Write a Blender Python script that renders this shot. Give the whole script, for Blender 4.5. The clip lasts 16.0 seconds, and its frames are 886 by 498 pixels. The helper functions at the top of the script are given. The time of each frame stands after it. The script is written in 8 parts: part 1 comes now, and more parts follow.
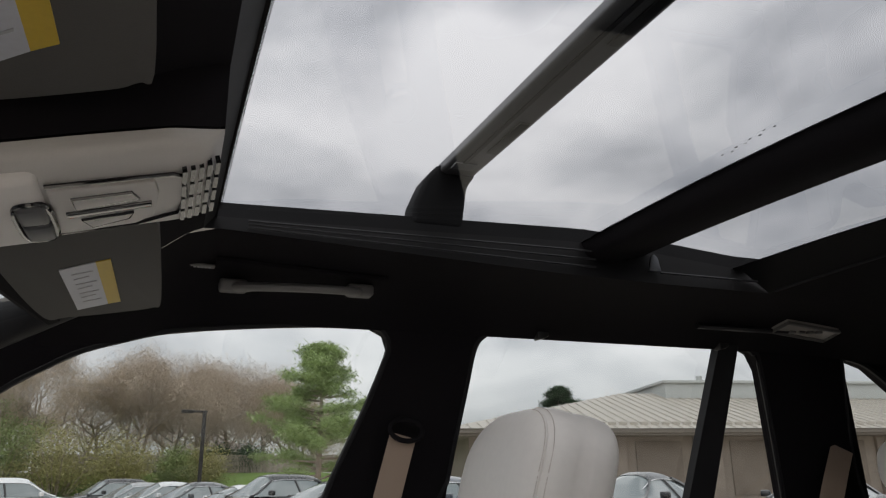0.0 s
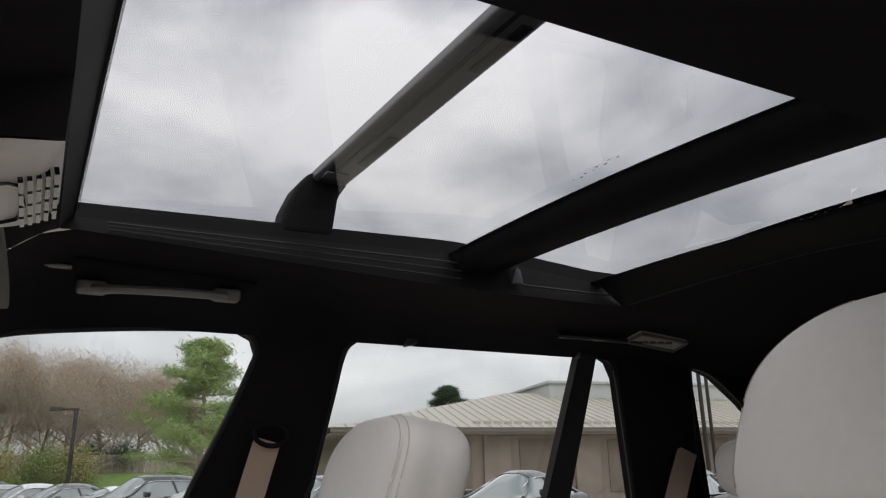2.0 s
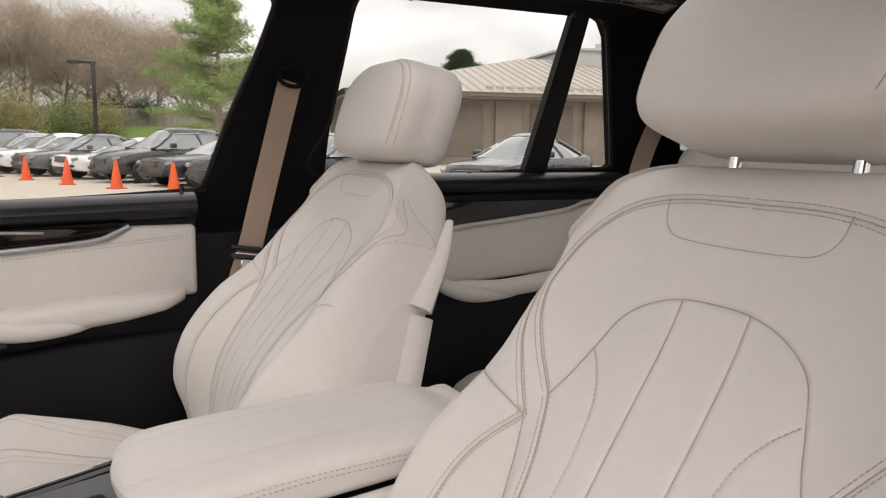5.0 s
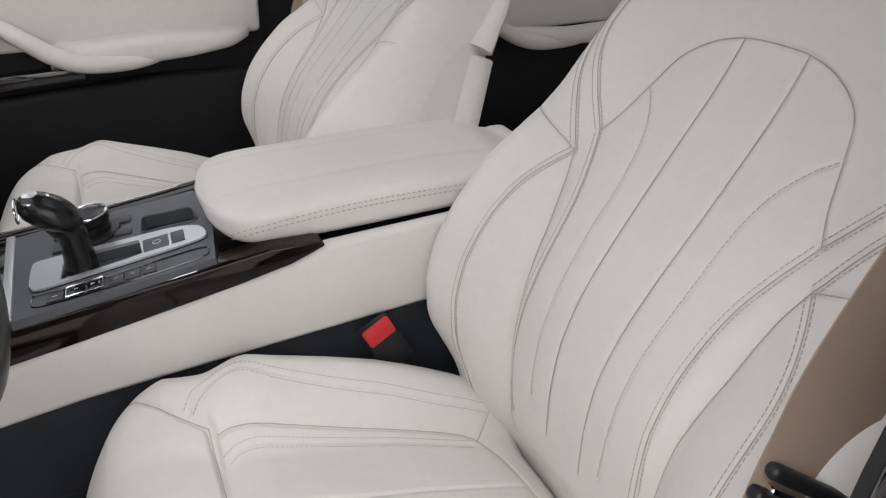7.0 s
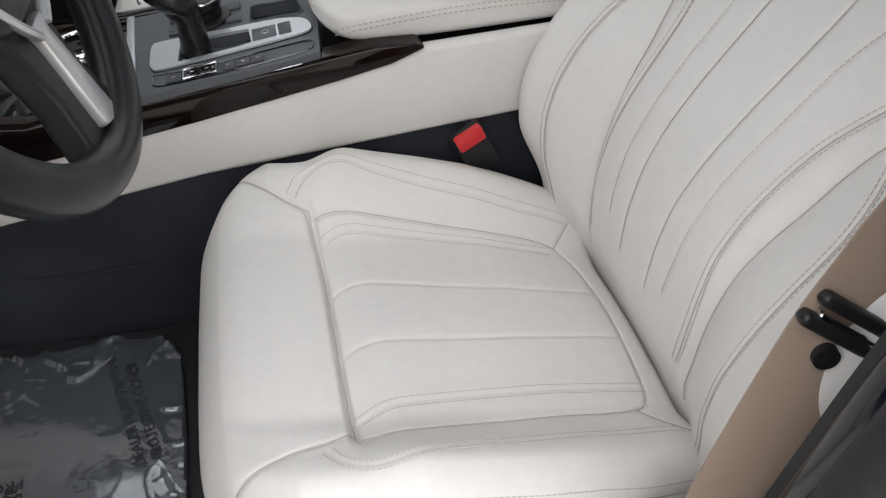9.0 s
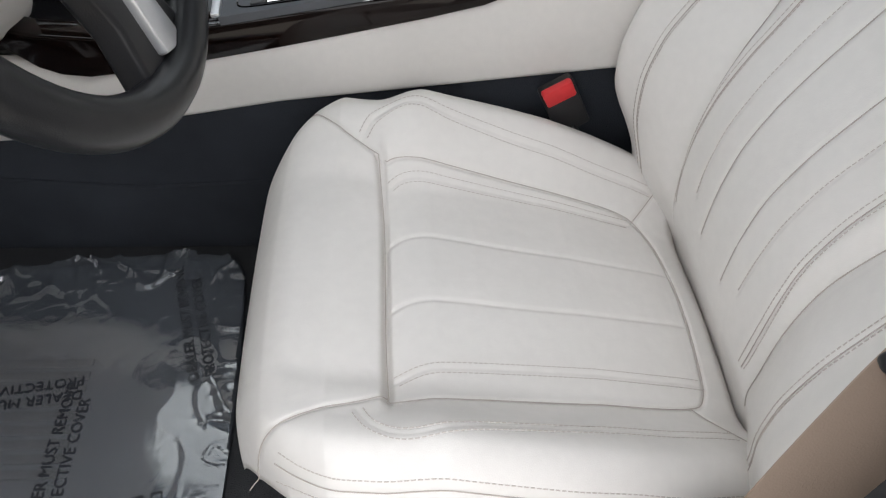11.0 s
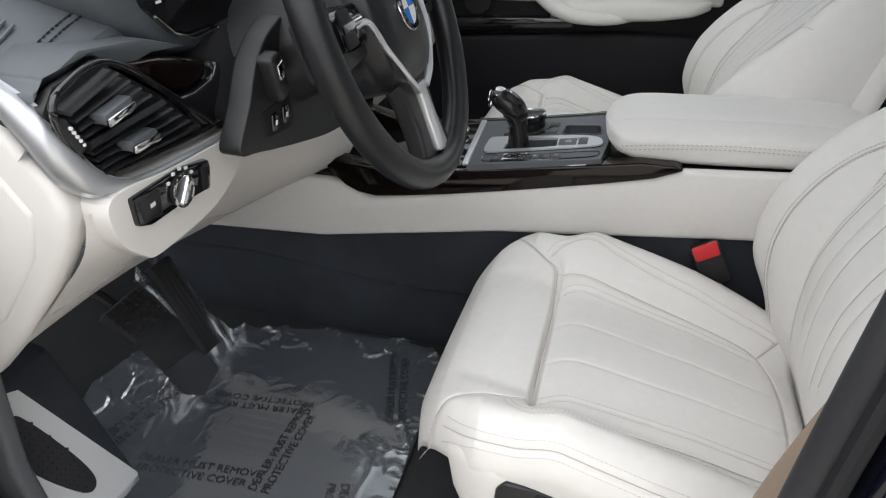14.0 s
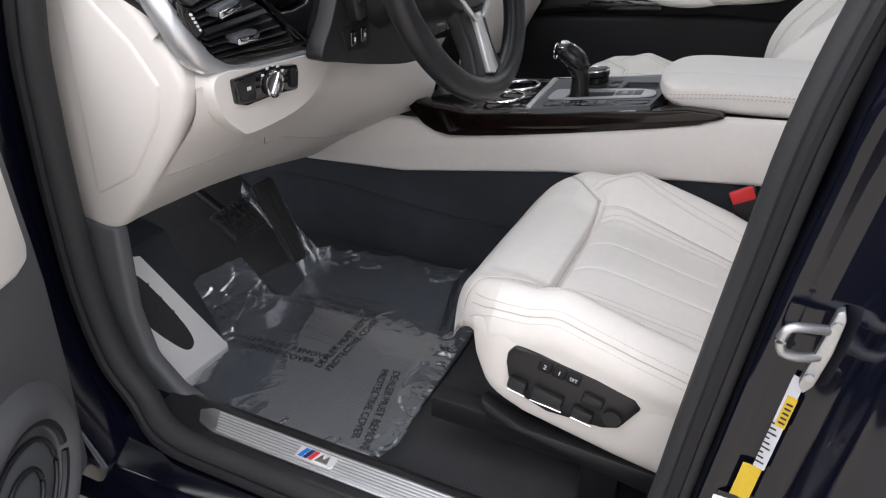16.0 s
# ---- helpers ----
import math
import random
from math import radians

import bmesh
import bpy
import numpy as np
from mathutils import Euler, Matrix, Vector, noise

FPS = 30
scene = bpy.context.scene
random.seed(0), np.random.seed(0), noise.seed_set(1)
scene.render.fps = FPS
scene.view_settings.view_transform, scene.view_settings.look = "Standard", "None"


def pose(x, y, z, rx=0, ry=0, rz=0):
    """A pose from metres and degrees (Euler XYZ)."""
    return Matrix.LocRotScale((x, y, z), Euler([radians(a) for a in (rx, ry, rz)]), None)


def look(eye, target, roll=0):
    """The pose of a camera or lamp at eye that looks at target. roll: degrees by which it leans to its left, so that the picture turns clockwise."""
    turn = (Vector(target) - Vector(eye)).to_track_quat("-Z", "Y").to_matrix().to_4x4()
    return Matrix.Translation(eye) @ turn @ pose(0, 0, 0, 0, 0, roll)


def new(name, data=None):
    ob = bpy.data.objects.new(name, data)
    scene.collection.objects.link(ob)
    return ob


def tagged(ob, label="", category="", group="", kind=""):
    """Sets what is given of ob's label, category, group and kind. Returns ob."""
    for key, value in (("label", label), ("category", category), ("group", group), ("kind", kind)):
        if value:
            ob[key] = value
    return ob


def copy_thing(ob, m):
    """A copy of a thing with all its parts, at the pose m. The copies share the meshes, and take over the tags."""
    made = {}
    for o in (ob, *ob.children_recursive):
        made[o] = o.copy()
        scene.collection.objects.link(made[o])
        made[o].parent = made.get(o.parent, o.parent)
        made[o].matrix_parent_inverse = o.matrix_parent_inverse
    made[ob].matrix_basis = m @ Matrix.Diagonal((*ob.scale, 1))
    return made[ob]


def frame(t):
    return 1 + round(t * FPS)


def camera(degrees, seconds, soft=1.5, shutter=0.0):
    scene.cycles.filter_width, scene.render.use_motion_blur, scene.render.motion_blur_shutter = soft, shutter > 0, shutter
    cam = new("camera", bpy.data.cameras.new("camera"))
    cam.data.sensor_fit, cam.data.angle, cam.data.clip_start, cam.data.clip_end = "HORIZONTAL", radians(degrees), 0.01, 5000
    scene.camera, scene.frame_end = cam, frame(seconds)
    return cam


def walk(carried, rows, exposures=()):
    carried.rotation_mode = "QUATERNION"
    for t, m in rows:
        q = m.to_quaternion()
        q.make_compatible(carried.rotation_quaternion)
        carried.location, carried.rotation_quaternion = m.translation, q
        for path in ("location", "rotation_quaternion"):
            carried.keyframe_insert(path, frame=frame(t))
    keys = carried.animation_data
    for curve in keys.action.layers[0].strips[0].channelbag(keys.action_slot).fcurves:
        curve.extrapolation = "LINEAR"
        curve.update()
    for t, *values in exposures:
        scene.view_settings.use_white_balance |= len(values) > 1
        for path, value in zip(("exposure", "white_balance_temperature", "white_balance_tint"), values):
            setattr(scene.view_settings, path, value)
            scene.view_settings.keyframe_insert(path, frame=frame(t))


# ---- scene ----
cam = camera(60.6, 16.0, soft=1.2)
PATH = [
    (0, (0.541, -0.62, 1.252), (1.178, 1.18, 1.845), -0.6),
    (0.5, (0.536, -0.629, 1.251), (1.31, 1.114, 1.853), -0.8),
    (1, (0.524, -0.629, 1.258), (1.369, 1.081, 1.859), -1.0),
    (1.5, (0.539, -0.648, 1.257), (1.418, 1.046, 1.857), -1.0),
    (2, (0.567, -0.666, 1.26), (1.459, 1.025, 1.846), -1.1),
    (2.5, (0.56, -0.72, 1.241), (1.462, 0.981, 1.783), -1.0),
    (3, (0.528, -0.798, 1.227), (1.438, 0.926, 1.672), -0.8),
    (3.5, (0.511, -0.83, 1.232), (1.433, 0.923, 1.506), -0.5),
    (4, (0.508, -0.841, 1.229), (1.434, 0.93, 1.297), -0.3),
    (4.2, (0.507, -0.84, 1.226), (1.431, 0.933, 1.207), -0.2),
    (6.3, (0.499, -0.87, 1.204), (1.299, 0.857, 0.588), 0.9),
    (6.5, (0.495, -0.875, 1.205), (1.264, 0.84, 0.52), 1.1),
    (7, (0.489, -0.882, 1.202), (1.176, 0.774, 0.317), 1.6),
    (7.5, (0.496, -0.889, 1.2), (1.082, 0.712, 0.155), 1.4),
    (8, (0.493, -0.892, 1.202), (1.02, 0.672, 0.073), 1.5),
    (8.5, (0.488, -0.899, 1.206), (0.945, 0.62, -0.013), 2.0),
    (9, (0.479, -0.912, 1.217), (0.877, 0.551, -0.087), 2.8),
    (9.2, (0.478, -0.915, 1.222), (0.847, 0.53, -0.111), 2.8),
    (11.3, (0.521, -0.861, 1.215), (0.626, 0.508, -0.239), 3.9),
    (11.5, (0.524, -0.857, 1.209), (0.597, 0.52, -0.24), 3.8),
    (12, (0.523, -0.894, 1.218), (0.508, 0.521, -0.196), 3.5),
    (12.5, (0.529, -0.98, 1.23), (0.418, 0.506, -0.105), 3.2),
    (13, (0.548, -1.092, 1.247), (0.329, 0.502, 0.059), 2.7),
    (13.5, (0.554, -1.166, 1.248), (0.22, 0.512, 0.212), 2.3),
    (14, (0.573, -1.204, 1.25), (0.149, 0.494, 0.282), 2.1),
    (14.5, (0.612, -1.217, 1.243), (0.102, 0.469, 0.295), 2.1),
    (15, (0.663, -1.249, 1.219), (0.072, 0.413, 0.275), 2.1),
    (15.5, (0.711, -1.302, 1.194), (0.049, 0.332, 0.249), 2.1),
    (16, (0.726, -1.362, 1.199), (0.014, 0.25, 0.253), 1.9),
]
# the film's camera opens up and warms as it turns from the sky to the seats
EXPOSURES = [(0, 0.92, 6850, 13), (1.5, 0.95, 6800, 13), (2.5, 1.14, 7050, 16), (3.5, 1.36, 7550, 20), (4.2, 1.50, 7700, 20), (6.5, 1.45, 6950, 15), (7.5, 1.40, 6850, 14), (9, 1.40, 6700, 11), (13, 1.46, 6600, 10), (14.5, 1.46, 6600, 9), (16, 1.46, 6600, 14)]
walk(cam, [(t, look(eye, target, roll)) for t, eye, target, roll in PATH], EXPOSURES)

# ---- world and sun ----
world = bpy.data.worlds.new("world")
scene.world = world
world.use_nodes = True


def build_sky():
    nt = world.node_tree
    nt.nodes.clear()
    n = nt.nodes.new
    out, bg = n("ShaderNodeOutputWorld"), n("ShaderNodeBackground")
    sky = n("ShaderNodeTexSky")
    sky.sky_type = "NISHITA"
    sky.sun_disc = False
    sky.sun_elevation, sky.sun_rotation = radians(28), radians(180)
    tc, mp = n("ShaderNodeTexCoord"), n("ShaderNodeMapping")
    mp.inputs["Scale"].default_value = (1.0, 1.0, 1.9)
    mp.inputs["Location"].default_value = (0.35, 0.15, 0.4)
    big, small = n("ShaderNodeTexNoise"), n("ShaderNodeTexNoise")
    big.inputs["Scale"].default_value, big.inputs["Detail"].default_value = 2.6, 5.0
    big.inputs["Roughness"].default_value, big.inputs["Distortion"].default_value = 0.5, 0.35
    small.inputs["Scale"].default_value, small.inputs["Detail"].default_value = 7.0, 4.0
    mixn = n("ShaderNodeMix")
    mixn.data_type = "FLOAT"
    mixn.inputs[0].default_value = 0.22
    ramp = n("ShaderNodeValToRGB")
    ramp.color_ramp.elements[0].position, ramp.color_ramp.elements[0].color = 0.37, (0.29, 0.312, 0.345, 1)
    ramp.color_ramp.elements[1].position, ramp.color_ramp.elements[1].color = 0.63, (0.86, 0.875, 0.90, 1)
    mid = ramp.color_ramp.elements.new(0.5)
    mid.color = (0.585, 0.605, 0.64, 1)
    scale = n("ShaderNodeMix")
    scale.data_type, scale.blend_type = "RGBA", "MULTIPLY"
    scale.inputs[0].default_value = 1.0
    scale.inputs[7].default_value = (SKY_GAIN, SKY_GAIN, SKY_GAIN, 1)
    # an overcast sky is dimmer near the horizon
    sep, low, dim = n("ShaderNodeSeparateXYZ"), n("ShaderNodeMapRange"), n("ShaderNodeMix")
    low.inputs["From Min"].default_value, low.inputs["From Max"].default_value = 0.05, 0.60
    low.inputs["To Min"].default_value, low.inputs["To Max"].default_value = 0.56, 1.0
    dim.data_type, dim.blend_type = "RGBA", "MULTIPLY"
    dim.inputs[0].default_value = 1.0
    join = n("ShaderNodeMix")
    join.data_type = "RGBA"
    join.inputs[0].default_value = 0.94
    ln = nt.links.new
    ln(tc.outputs["Generated"], mp.inputs[0])
    ln(mp.outputs[0], big.inputs["Vector"])
    ln(mp.outputs[0], small.inputs["Vector"])
    ln(big.outputs["Fac"], mixn.inputs[2])
    ln(small.outputs["Fac"], mixn.inputs[3])
    ln(mixn.outputs[0], ramp.inputs[0])
    ln(ramp.outputs[0], scale.inputs[6])
    ln(sky.outputs[0], join.inputs[6])
    ln(tc.outputs["Generated"], sep.inputs[0])
    ln(sep.outputs["Z"], low.inputs["Value"])
    ln(scale.outputs[2], dim.inputs[6])
    ln(low.outputs[0], dim.inputs[7])
    ln(dim.outputs[2], join.inputs[7])
    ln(join.outputs[2], bg.inputs[0])
    bg.inputs[1].default_value = SKY_STRENGTH
    ln(bg.outputs[0], out.inputs[0])


SKY_GAIN, SKY_STRENGTH = 10.0, 0.145
build_sky()
sun = new("sun", bpy.data.lights.new("sun", "SUN"))
sun.data.energy, sun.data.angle, sun.data.color = 0.6, radians(110), (0.98, 0.99, 1.0)
sun.matrix_world = look((-1.5, -3.0, 6.2), (0.5, 0.0, 0.8))

# ---- materials ----
MATS = {}


def mat(name, color, rough=0.5, metal=0.0, vary=0.08, scale=6.0, grain=200.0, bump=0.1, coat=0.0, spec=0.5, per_piece=0.0, dist=0.0008):
    """A surface with broad stains, fine grain and relief, at real-world size."""
    m = bpy.data.materials.new(name)
    m.use_nodes = True
    nt = m.node_tree
    b = nt.nodes["Principled BSDF"]
    n, ln = nt.nodes.new, nt.links.new
    geo = n("ShaderNodeTexCoord")
    vec = geo.outputs["Object"]
    wide, fine = n("ShaderNodeTexNoise"), n("ShaderNodeTexNoise")
    wide.inputs["Scale"].default_value, wide.inputs["Detail"].default_value = scale, 4.0
    fine.inputs["Scale"].default_value, fine.inputs["Detail"].default_value = grain, 2.0
    ln(vec, wide.inputs["Vector"])
    ln(vec, fine.inputs["Vector"])
    ramp = n("ShaderNodeValToRGB")
    lo = tuple(c * (1 - vary) for c in color)
    hi = tuple(min(1.0, c * (1 + vary)) for c in color)
    ramp.color_ramp.elements[0].position, ramp.color_ramp.elements[0].color = 0.3, (*lo, 1)
    ramp.color_ramp.elements[1].position, ramp.color_ramp.elements[1].color = 0.7, (*hi, 1)
    mixf = n("ShaderNodeMix")
    mixf.data_type = "FLOAT"
    mixf.inputs[0].default_value = 0.35
    ln(wide.outputs["Fac"], mixf.inputs[2])
    ln(fine.outputs["Fac"], mixf.inputs[3])
    ln(mixf.outputs[0], ramp.inputs[0])
    col = ramp.outputs[0]
    if per_piece:
        info, hsv = n("ShaderNodeObjectInfo"), n("ShaderNodeHueSaturation")
        mr = n("ShaderNodeMapRange")
        mr.inputs["To Min"].default_value, mr.inputs["To Max"].default_value = 1 - per_piece, 1 + per_piece
        ln(info.outputs["Random"], mr.inputs["Value"])
        ln(mr.outputs[0], hsv.inputs["Value"])
        ln(col, hsv.inputs["Color"])
        col = hsv.outputs[0]
    ln(col, b.inputs["Base Color"])
    rr = n("ShaderNodeMapRange")
    rr.inputs["To Min"].default_value, rr.inputs["To Max"].default_value = max(0.02, rough * 0.85), min(1.0, rough * 1.15)
    ln(wide.outputs["Fac"], rr.inputs["Value"])
    ln(rr.outputs[0], b.inputs["Roughness"])
    b.inputs["Metallic"].default_value = metal
    b.inputs["Specular IOR Level"].default_value = spec
    if coat:
        b.inputs["Coat Weight"].default_value, b.inputs["Coat Roughness"].default_value = coat, 0.04
    if bump:
        bp = n("ShaderNodeBump")
        bp.inputs["Strength"].default_value, bp.inputs["Distance"].default_value = bump, dist
        ln(fine.outputs["Fac"], bp.inputs["Height"])
        ln(bp.outputs[0], b.inputs["Normal"])
    MATS[name] = m
    return m


def leather(name, color, rough=0.42, cell=650.0, wrinkle=0.32):
    """Grained leather: a fine cell pattern, soft wrinkles and slight soiling."""
    m = mat(name, color, rough, 0.0, 0.045, 5.0, 90.0, 0.0, spec=0.35)
    nt = m.node_tree
    n, ln = nt.nodes.new, nt.links.new
    b = nt.nodes["Principled BSDF"]
    tc, vo, ns = n("ShaderNodeTexCoord"), n("ShaderNodeTexVoronoi"), n("ShaderNodeTexNoise")
    vo.feature = "DISTANCE_TO_EDGE"
    vo.inputs["Scale"].default_value = cell
    ns.inputs["Scale"].default_value, ns.inputs["Detail"].default_value = 22.0, 6.0
    ln(tc.outputs["Object"], vo.inputs["Vector"])
    ln(tc.outputs["Object"], ns.inputs["Vector"])
    b1, b2 = n("ShaderNodeBump"), n("ShaderNodeBump")
    b1.inputs["Strength"].default_value, b1.inputs["Distance"].default_value = 0.18, 0.0006
    b2.inputs["Strength"].default_value, b2.inputs["Distance"].default_value = wrinkle, 0.004
    ln(vo.outputs["Distance"], b1.inputs["Height"])
    ln(ns.outputs["Fac"], b2.inputs["Height"])
    ln(b2.outputs[0], b1.inputs["Normal"])
    ln(b1.outputs[0], b.inputs["Normal"])
    return m


def glass(name, tint=(0.9, 0.93, 0.92), rough=0.0, floor=0.035):
    """Thin pane: lets light straight through, with a faint mirror gloss."""
    m = bpy.data.materials.new(name)
    m.use_nodes = True
    nt = m.node_tree
    nt.nodes.clear()
    n, ln = nt.nodes.new, nt.links.new
    out, mix, tr, gl, fr = n("ShaderNodeOutputMaterial"), n("ShaderNodeMixShader"), n("ShaderNodeBsdfTransparent"), n("ShaderNodeBsdfGlossy"), n("ShaderNodeLayerWeight")
    power, sched = n("ShaderNodeMath"), n("ShaderNodeMath")
    power.operation, sched.operation = "POWER", "MULTIPLY_ADD"
    power.inputs[1].default_value, sched.inputs[1].default_value, sched.inputs[2].default_value = 5.0, 0.75, floor
    tr.inputs[0].default_value = (*tint, 1)
    gl.inputs["Roughness"].default_value = rough + 0.005
    fr.inputs[0].default_value = 0.5
    ln(fr.outputs["Facing"], power.inputs[0])
    ln(power.outputs[0], sched.inputs[0])
    ln(sched.outputs[0], mix.inputs[0])
    ln(tr.outputs[0], mix.inputs[1])
    ln(gl.outputs[0], mix.inputs[2])
    ln(mix.outputs[0], out.inputs[0])
    MATS[name] = m
    return m


IVORY = leather("ivory_leather", (0.71, 0.685, 0.655))
IVORY_PLASTIC = mat("ivory_plastic", (0.66, 0.63, 0.60), 0.5, vary=0.03, bump=0.15, grain=900)
SEAM_THREAD = mat("taupe_thread", (0.50, 0.45, 0.415), 0.8, bump=0)
PALE_INK = mat("pale_ink", (0.7, 0.7, 0.7), 0.6, bump=0)
BLACK_INK = mat("black_ink", (0.012, 0.013, 0.016), 0.5, bump=0)
SEAM_DARK = mat("brown_seam_line", (0.45, 0.40, 0.365), 0.9)
BLACK_LEATHER = leather("black_leather", (0.011, 0.0115, 0.013), 0.30, wrinkle=0.10)
# black leather; the sky's sheen through the windscreen is put into its grey base
DASH_LEATHER = leather("sky_sheen_black_leather", (0.092, 0.101, 0.110), 0.42, wrinkle=0.12)
BLACK_PLASTIC = mat("black_plastic", (0.013, 0.013, 0.0145), 0.38, vary=0.15, grain=800, bump=0.15, spec=0.4)
SOFT_BLACK = mat("soft_black_trim", (0.011, 0.011, 0.013), 0.6, vary=0.15, grain=700, bump=0.3, spec=0.25)
PIANO = mat("piano_black", (0.008, 0.008, 0.009), 0.08, bump=0, coat=0.5)
HEADLINER = mat("black_headliner_cloth", (0.010, 0.009, 0.0105), 0.95, vary=0.2, grain=1500, bump=0.3, spec=0.1)
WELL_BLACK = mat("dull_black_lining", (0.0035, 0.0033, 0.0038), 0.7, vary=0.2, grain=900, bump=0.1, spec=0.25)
VISOR_VINYL = mat("charcoal_visor_vinyl", (0.088, 0.084, 0.080), 0.8, vary=0.08, grain=900, bump=0.3, spec=0.2)
CARPET = mat("black_carpet", (0.048, 0.053, 0.063), 1.0, vary=0.35, grain=900, bump=1.0, spec=0.05, dist=0.003)
FLOOR_CARPET = mat("grey_black_carpet", (0.044, 0.045, 0.048), 1.0, vary=0.35, grain=700, bump=1.0, spec=0.05, dist=0.003)
RUBBER = mat("black_rubber", (0.026, 0.026, 0.028), 0.6, vary=0.2, bump=0.2, spec=0.25)
SILVER = mat("satin_aluminium", (0.50, 0.51, 0.53), 0.36, 1.0, 0.06, 4, 500, 0.04)
SATIN = mat("satin_grey_trim", (0.55, 0.56, 0.58), 0.46, 0.85, 0.05, 4, 600, 0.05)
BRIGHT = mat("bright_aluminium", (0.78, 0.79, 0.81), 0.26, 1.0, 0.04, 4, 500, 0.04)
DOOR_BLACK = mat("grained_door_black", (0.080, 0.082, 0.088), 0.5, vary=0.12, grain=700, bump=0.3, spec=0.35)
CHROME = mat("chrome", (0.75, 0.75, 0.76), 0.12, 1.0, 0.03, bump=0)
PAINT = mat("black_blue_paint", (0.0025, 0.0032, 0.008), 0.10, bump=0, coat=0.35, spec=0.3)
WEBBING = mat("beige_webbing", (0.36, 0.27, 0.21), 0.75, vary=0.06, grain=700, bump=0.4)
RED = mat("red_button_plastic", (0.62, 0.025, 0.03), 0.4, bump=0.05)
WINDOW_GLASS = glass("window_glass", (0.54, 0.565, 0.56))
ROOF_GLASS = glass("roof_glass", (0.345, 0.355, 0.365), 0.0, 0.012)

# ---- geometry helpers ----


def geo_of(bm):
    bm.verts.ensure_lookup_table()
    bm.verts.index_update()
    g = ([tuple(v.co) for v in bm.verts], [[v.index for v in f.verts] for f in bm.faces])
    bm.free()
    return g


def cat(*geos):
    verts, faces = [], []
    for v, f in geos:
        k = len(verts)
        verts += list(v)
        faces += [[i + k for i in q] for q in f]
    return verts, faces


def part(name, data, material, parent=None, label="", sharp=40):
    """One mesh object, in world coordinates, under its thing or part."""
    if isinstance(data, bmesh.types.BMesh):
        data = geo_of(data)
    me = bpy.data.meshes.new(name)
    me.from_pydata([tuple(v) for v in data[0]], [], data[1])
    me.update()
    bm = bmesh.new()
    bm.from_mesh(me)
    bmesh.ops.remove_doubles(bm, verts=bm.verts, dist=1e-6)
    bmesh.ops.recalc_face_normals(bm, faces=bm.faces)
    for f in bm.faces:
        f.smooth = True
    for e in bm.edges:
        e.smooth = len(e.link_faces) == 2 and e.calc_face_angle(0) < radians(sharp)
    bm.to_mesh(me)
    bm.free()
    me.materials.append(material)
    ob = new(name, me)
    if parent is not None:
        ob.parent = parent
        if parent.type == "EMPTY":
            ob.matrix_parent_inverse = parent.matrix_basis.inverted()
    if label:
        ob["label"] = label
    return ob


def thing(name, at, label, category, group="", kind=""):
    ob = new(name)
    ob.empty_display_size = 0.05
    ob.location = at
    return tagged(ob, label, category, group, kind)


def sheet(fn, nu, nv, wrap=False):
    """A grid of fn(u, v), u and v from 0 to 1; wrap joins the v ends."""
    us, vs = np.linspace(0, 1, nu), np.linspace(0, 1, nv + 1)[:-1] if wrap else np.linspace(0, 1, nv)
    verts = [tuple(fn(u, v)) for u in us for v in vs]
    k = len(vs)
    faces = [[i * k + j, i * k + (j + 1) % k, (i + 1) * k + (j + 1) % k, (i + 1) * k + j] for i in range(nu - 1) for j in range(k if wrap else k - 1)]
    return verts, faces


def tube(points, radius, seg=8, closed=False, flat=1.0, ends=True, up=(0, 0, 1)):
    """A round or flattened rod along points. radius: one number or one a point."""
    pts = [Vector(p) for p in points]
    n = len(pts)
    rad = radius if hasattr(radius, "__len__") else [radius] * n
    verts, faces = [], []
    side = None
    for i, p in enumerate(pts):
        a, b = pts[(i - 1) % n if closed else max(i - 1, 0)], pts[(i + 1) % n if closed else min(i + 1, n - 1)]
        t = (b - a).normalized()
        s = t.cross(Vector(up))
        if s.length < 0.05:
            s = side if side is not None else t.cross(Vector((1, 0.3, 0)))
        side = (s - t * s.dot(t)).normalized()
        w = side.cross(t)
        for k in range(seg):
            an = 2 * math.pi * k / seg
            verts.append(tuple(p + rad[i] * (math.cos(an) * side + flat * math.sin(an) * w)))
    m = n if closed else n - 1
    for i in range(m):
        j = (i + 1) % n
        faces += [[i * seg + k, i * seg + (k + 1) % seg, j * seg + (k + 1) % seg, j * seg + k] for k in range(seg)]
    if ends and not closed:
        faces += [list(range(seg))[::-1], [(n - 1) * seg + k for k in range(seg)]]
    return verts, faces


def rbox(lo, hi, r=0.006, seg=2):
    """A block from corner to corner with rounded edges."""
    bm = bmesh.new()
    bmesh.ops.create_cube(bm, size=1)
    for v in bm.verts:
        v.co = [(a + b) / 2 + c * (b - a) for a, b, c in zip(lo, hi, v.co)]
    if r:
        bmesh.ops.bevel(bm, geom=bm.edges[:], offset=r, segments=seg, profile=0.5, affect="EDGES")
    return geo_of(bm)


def turned(g, m):
    return [tuple(m @ Vector(v)) for v in g[0]], g[1]


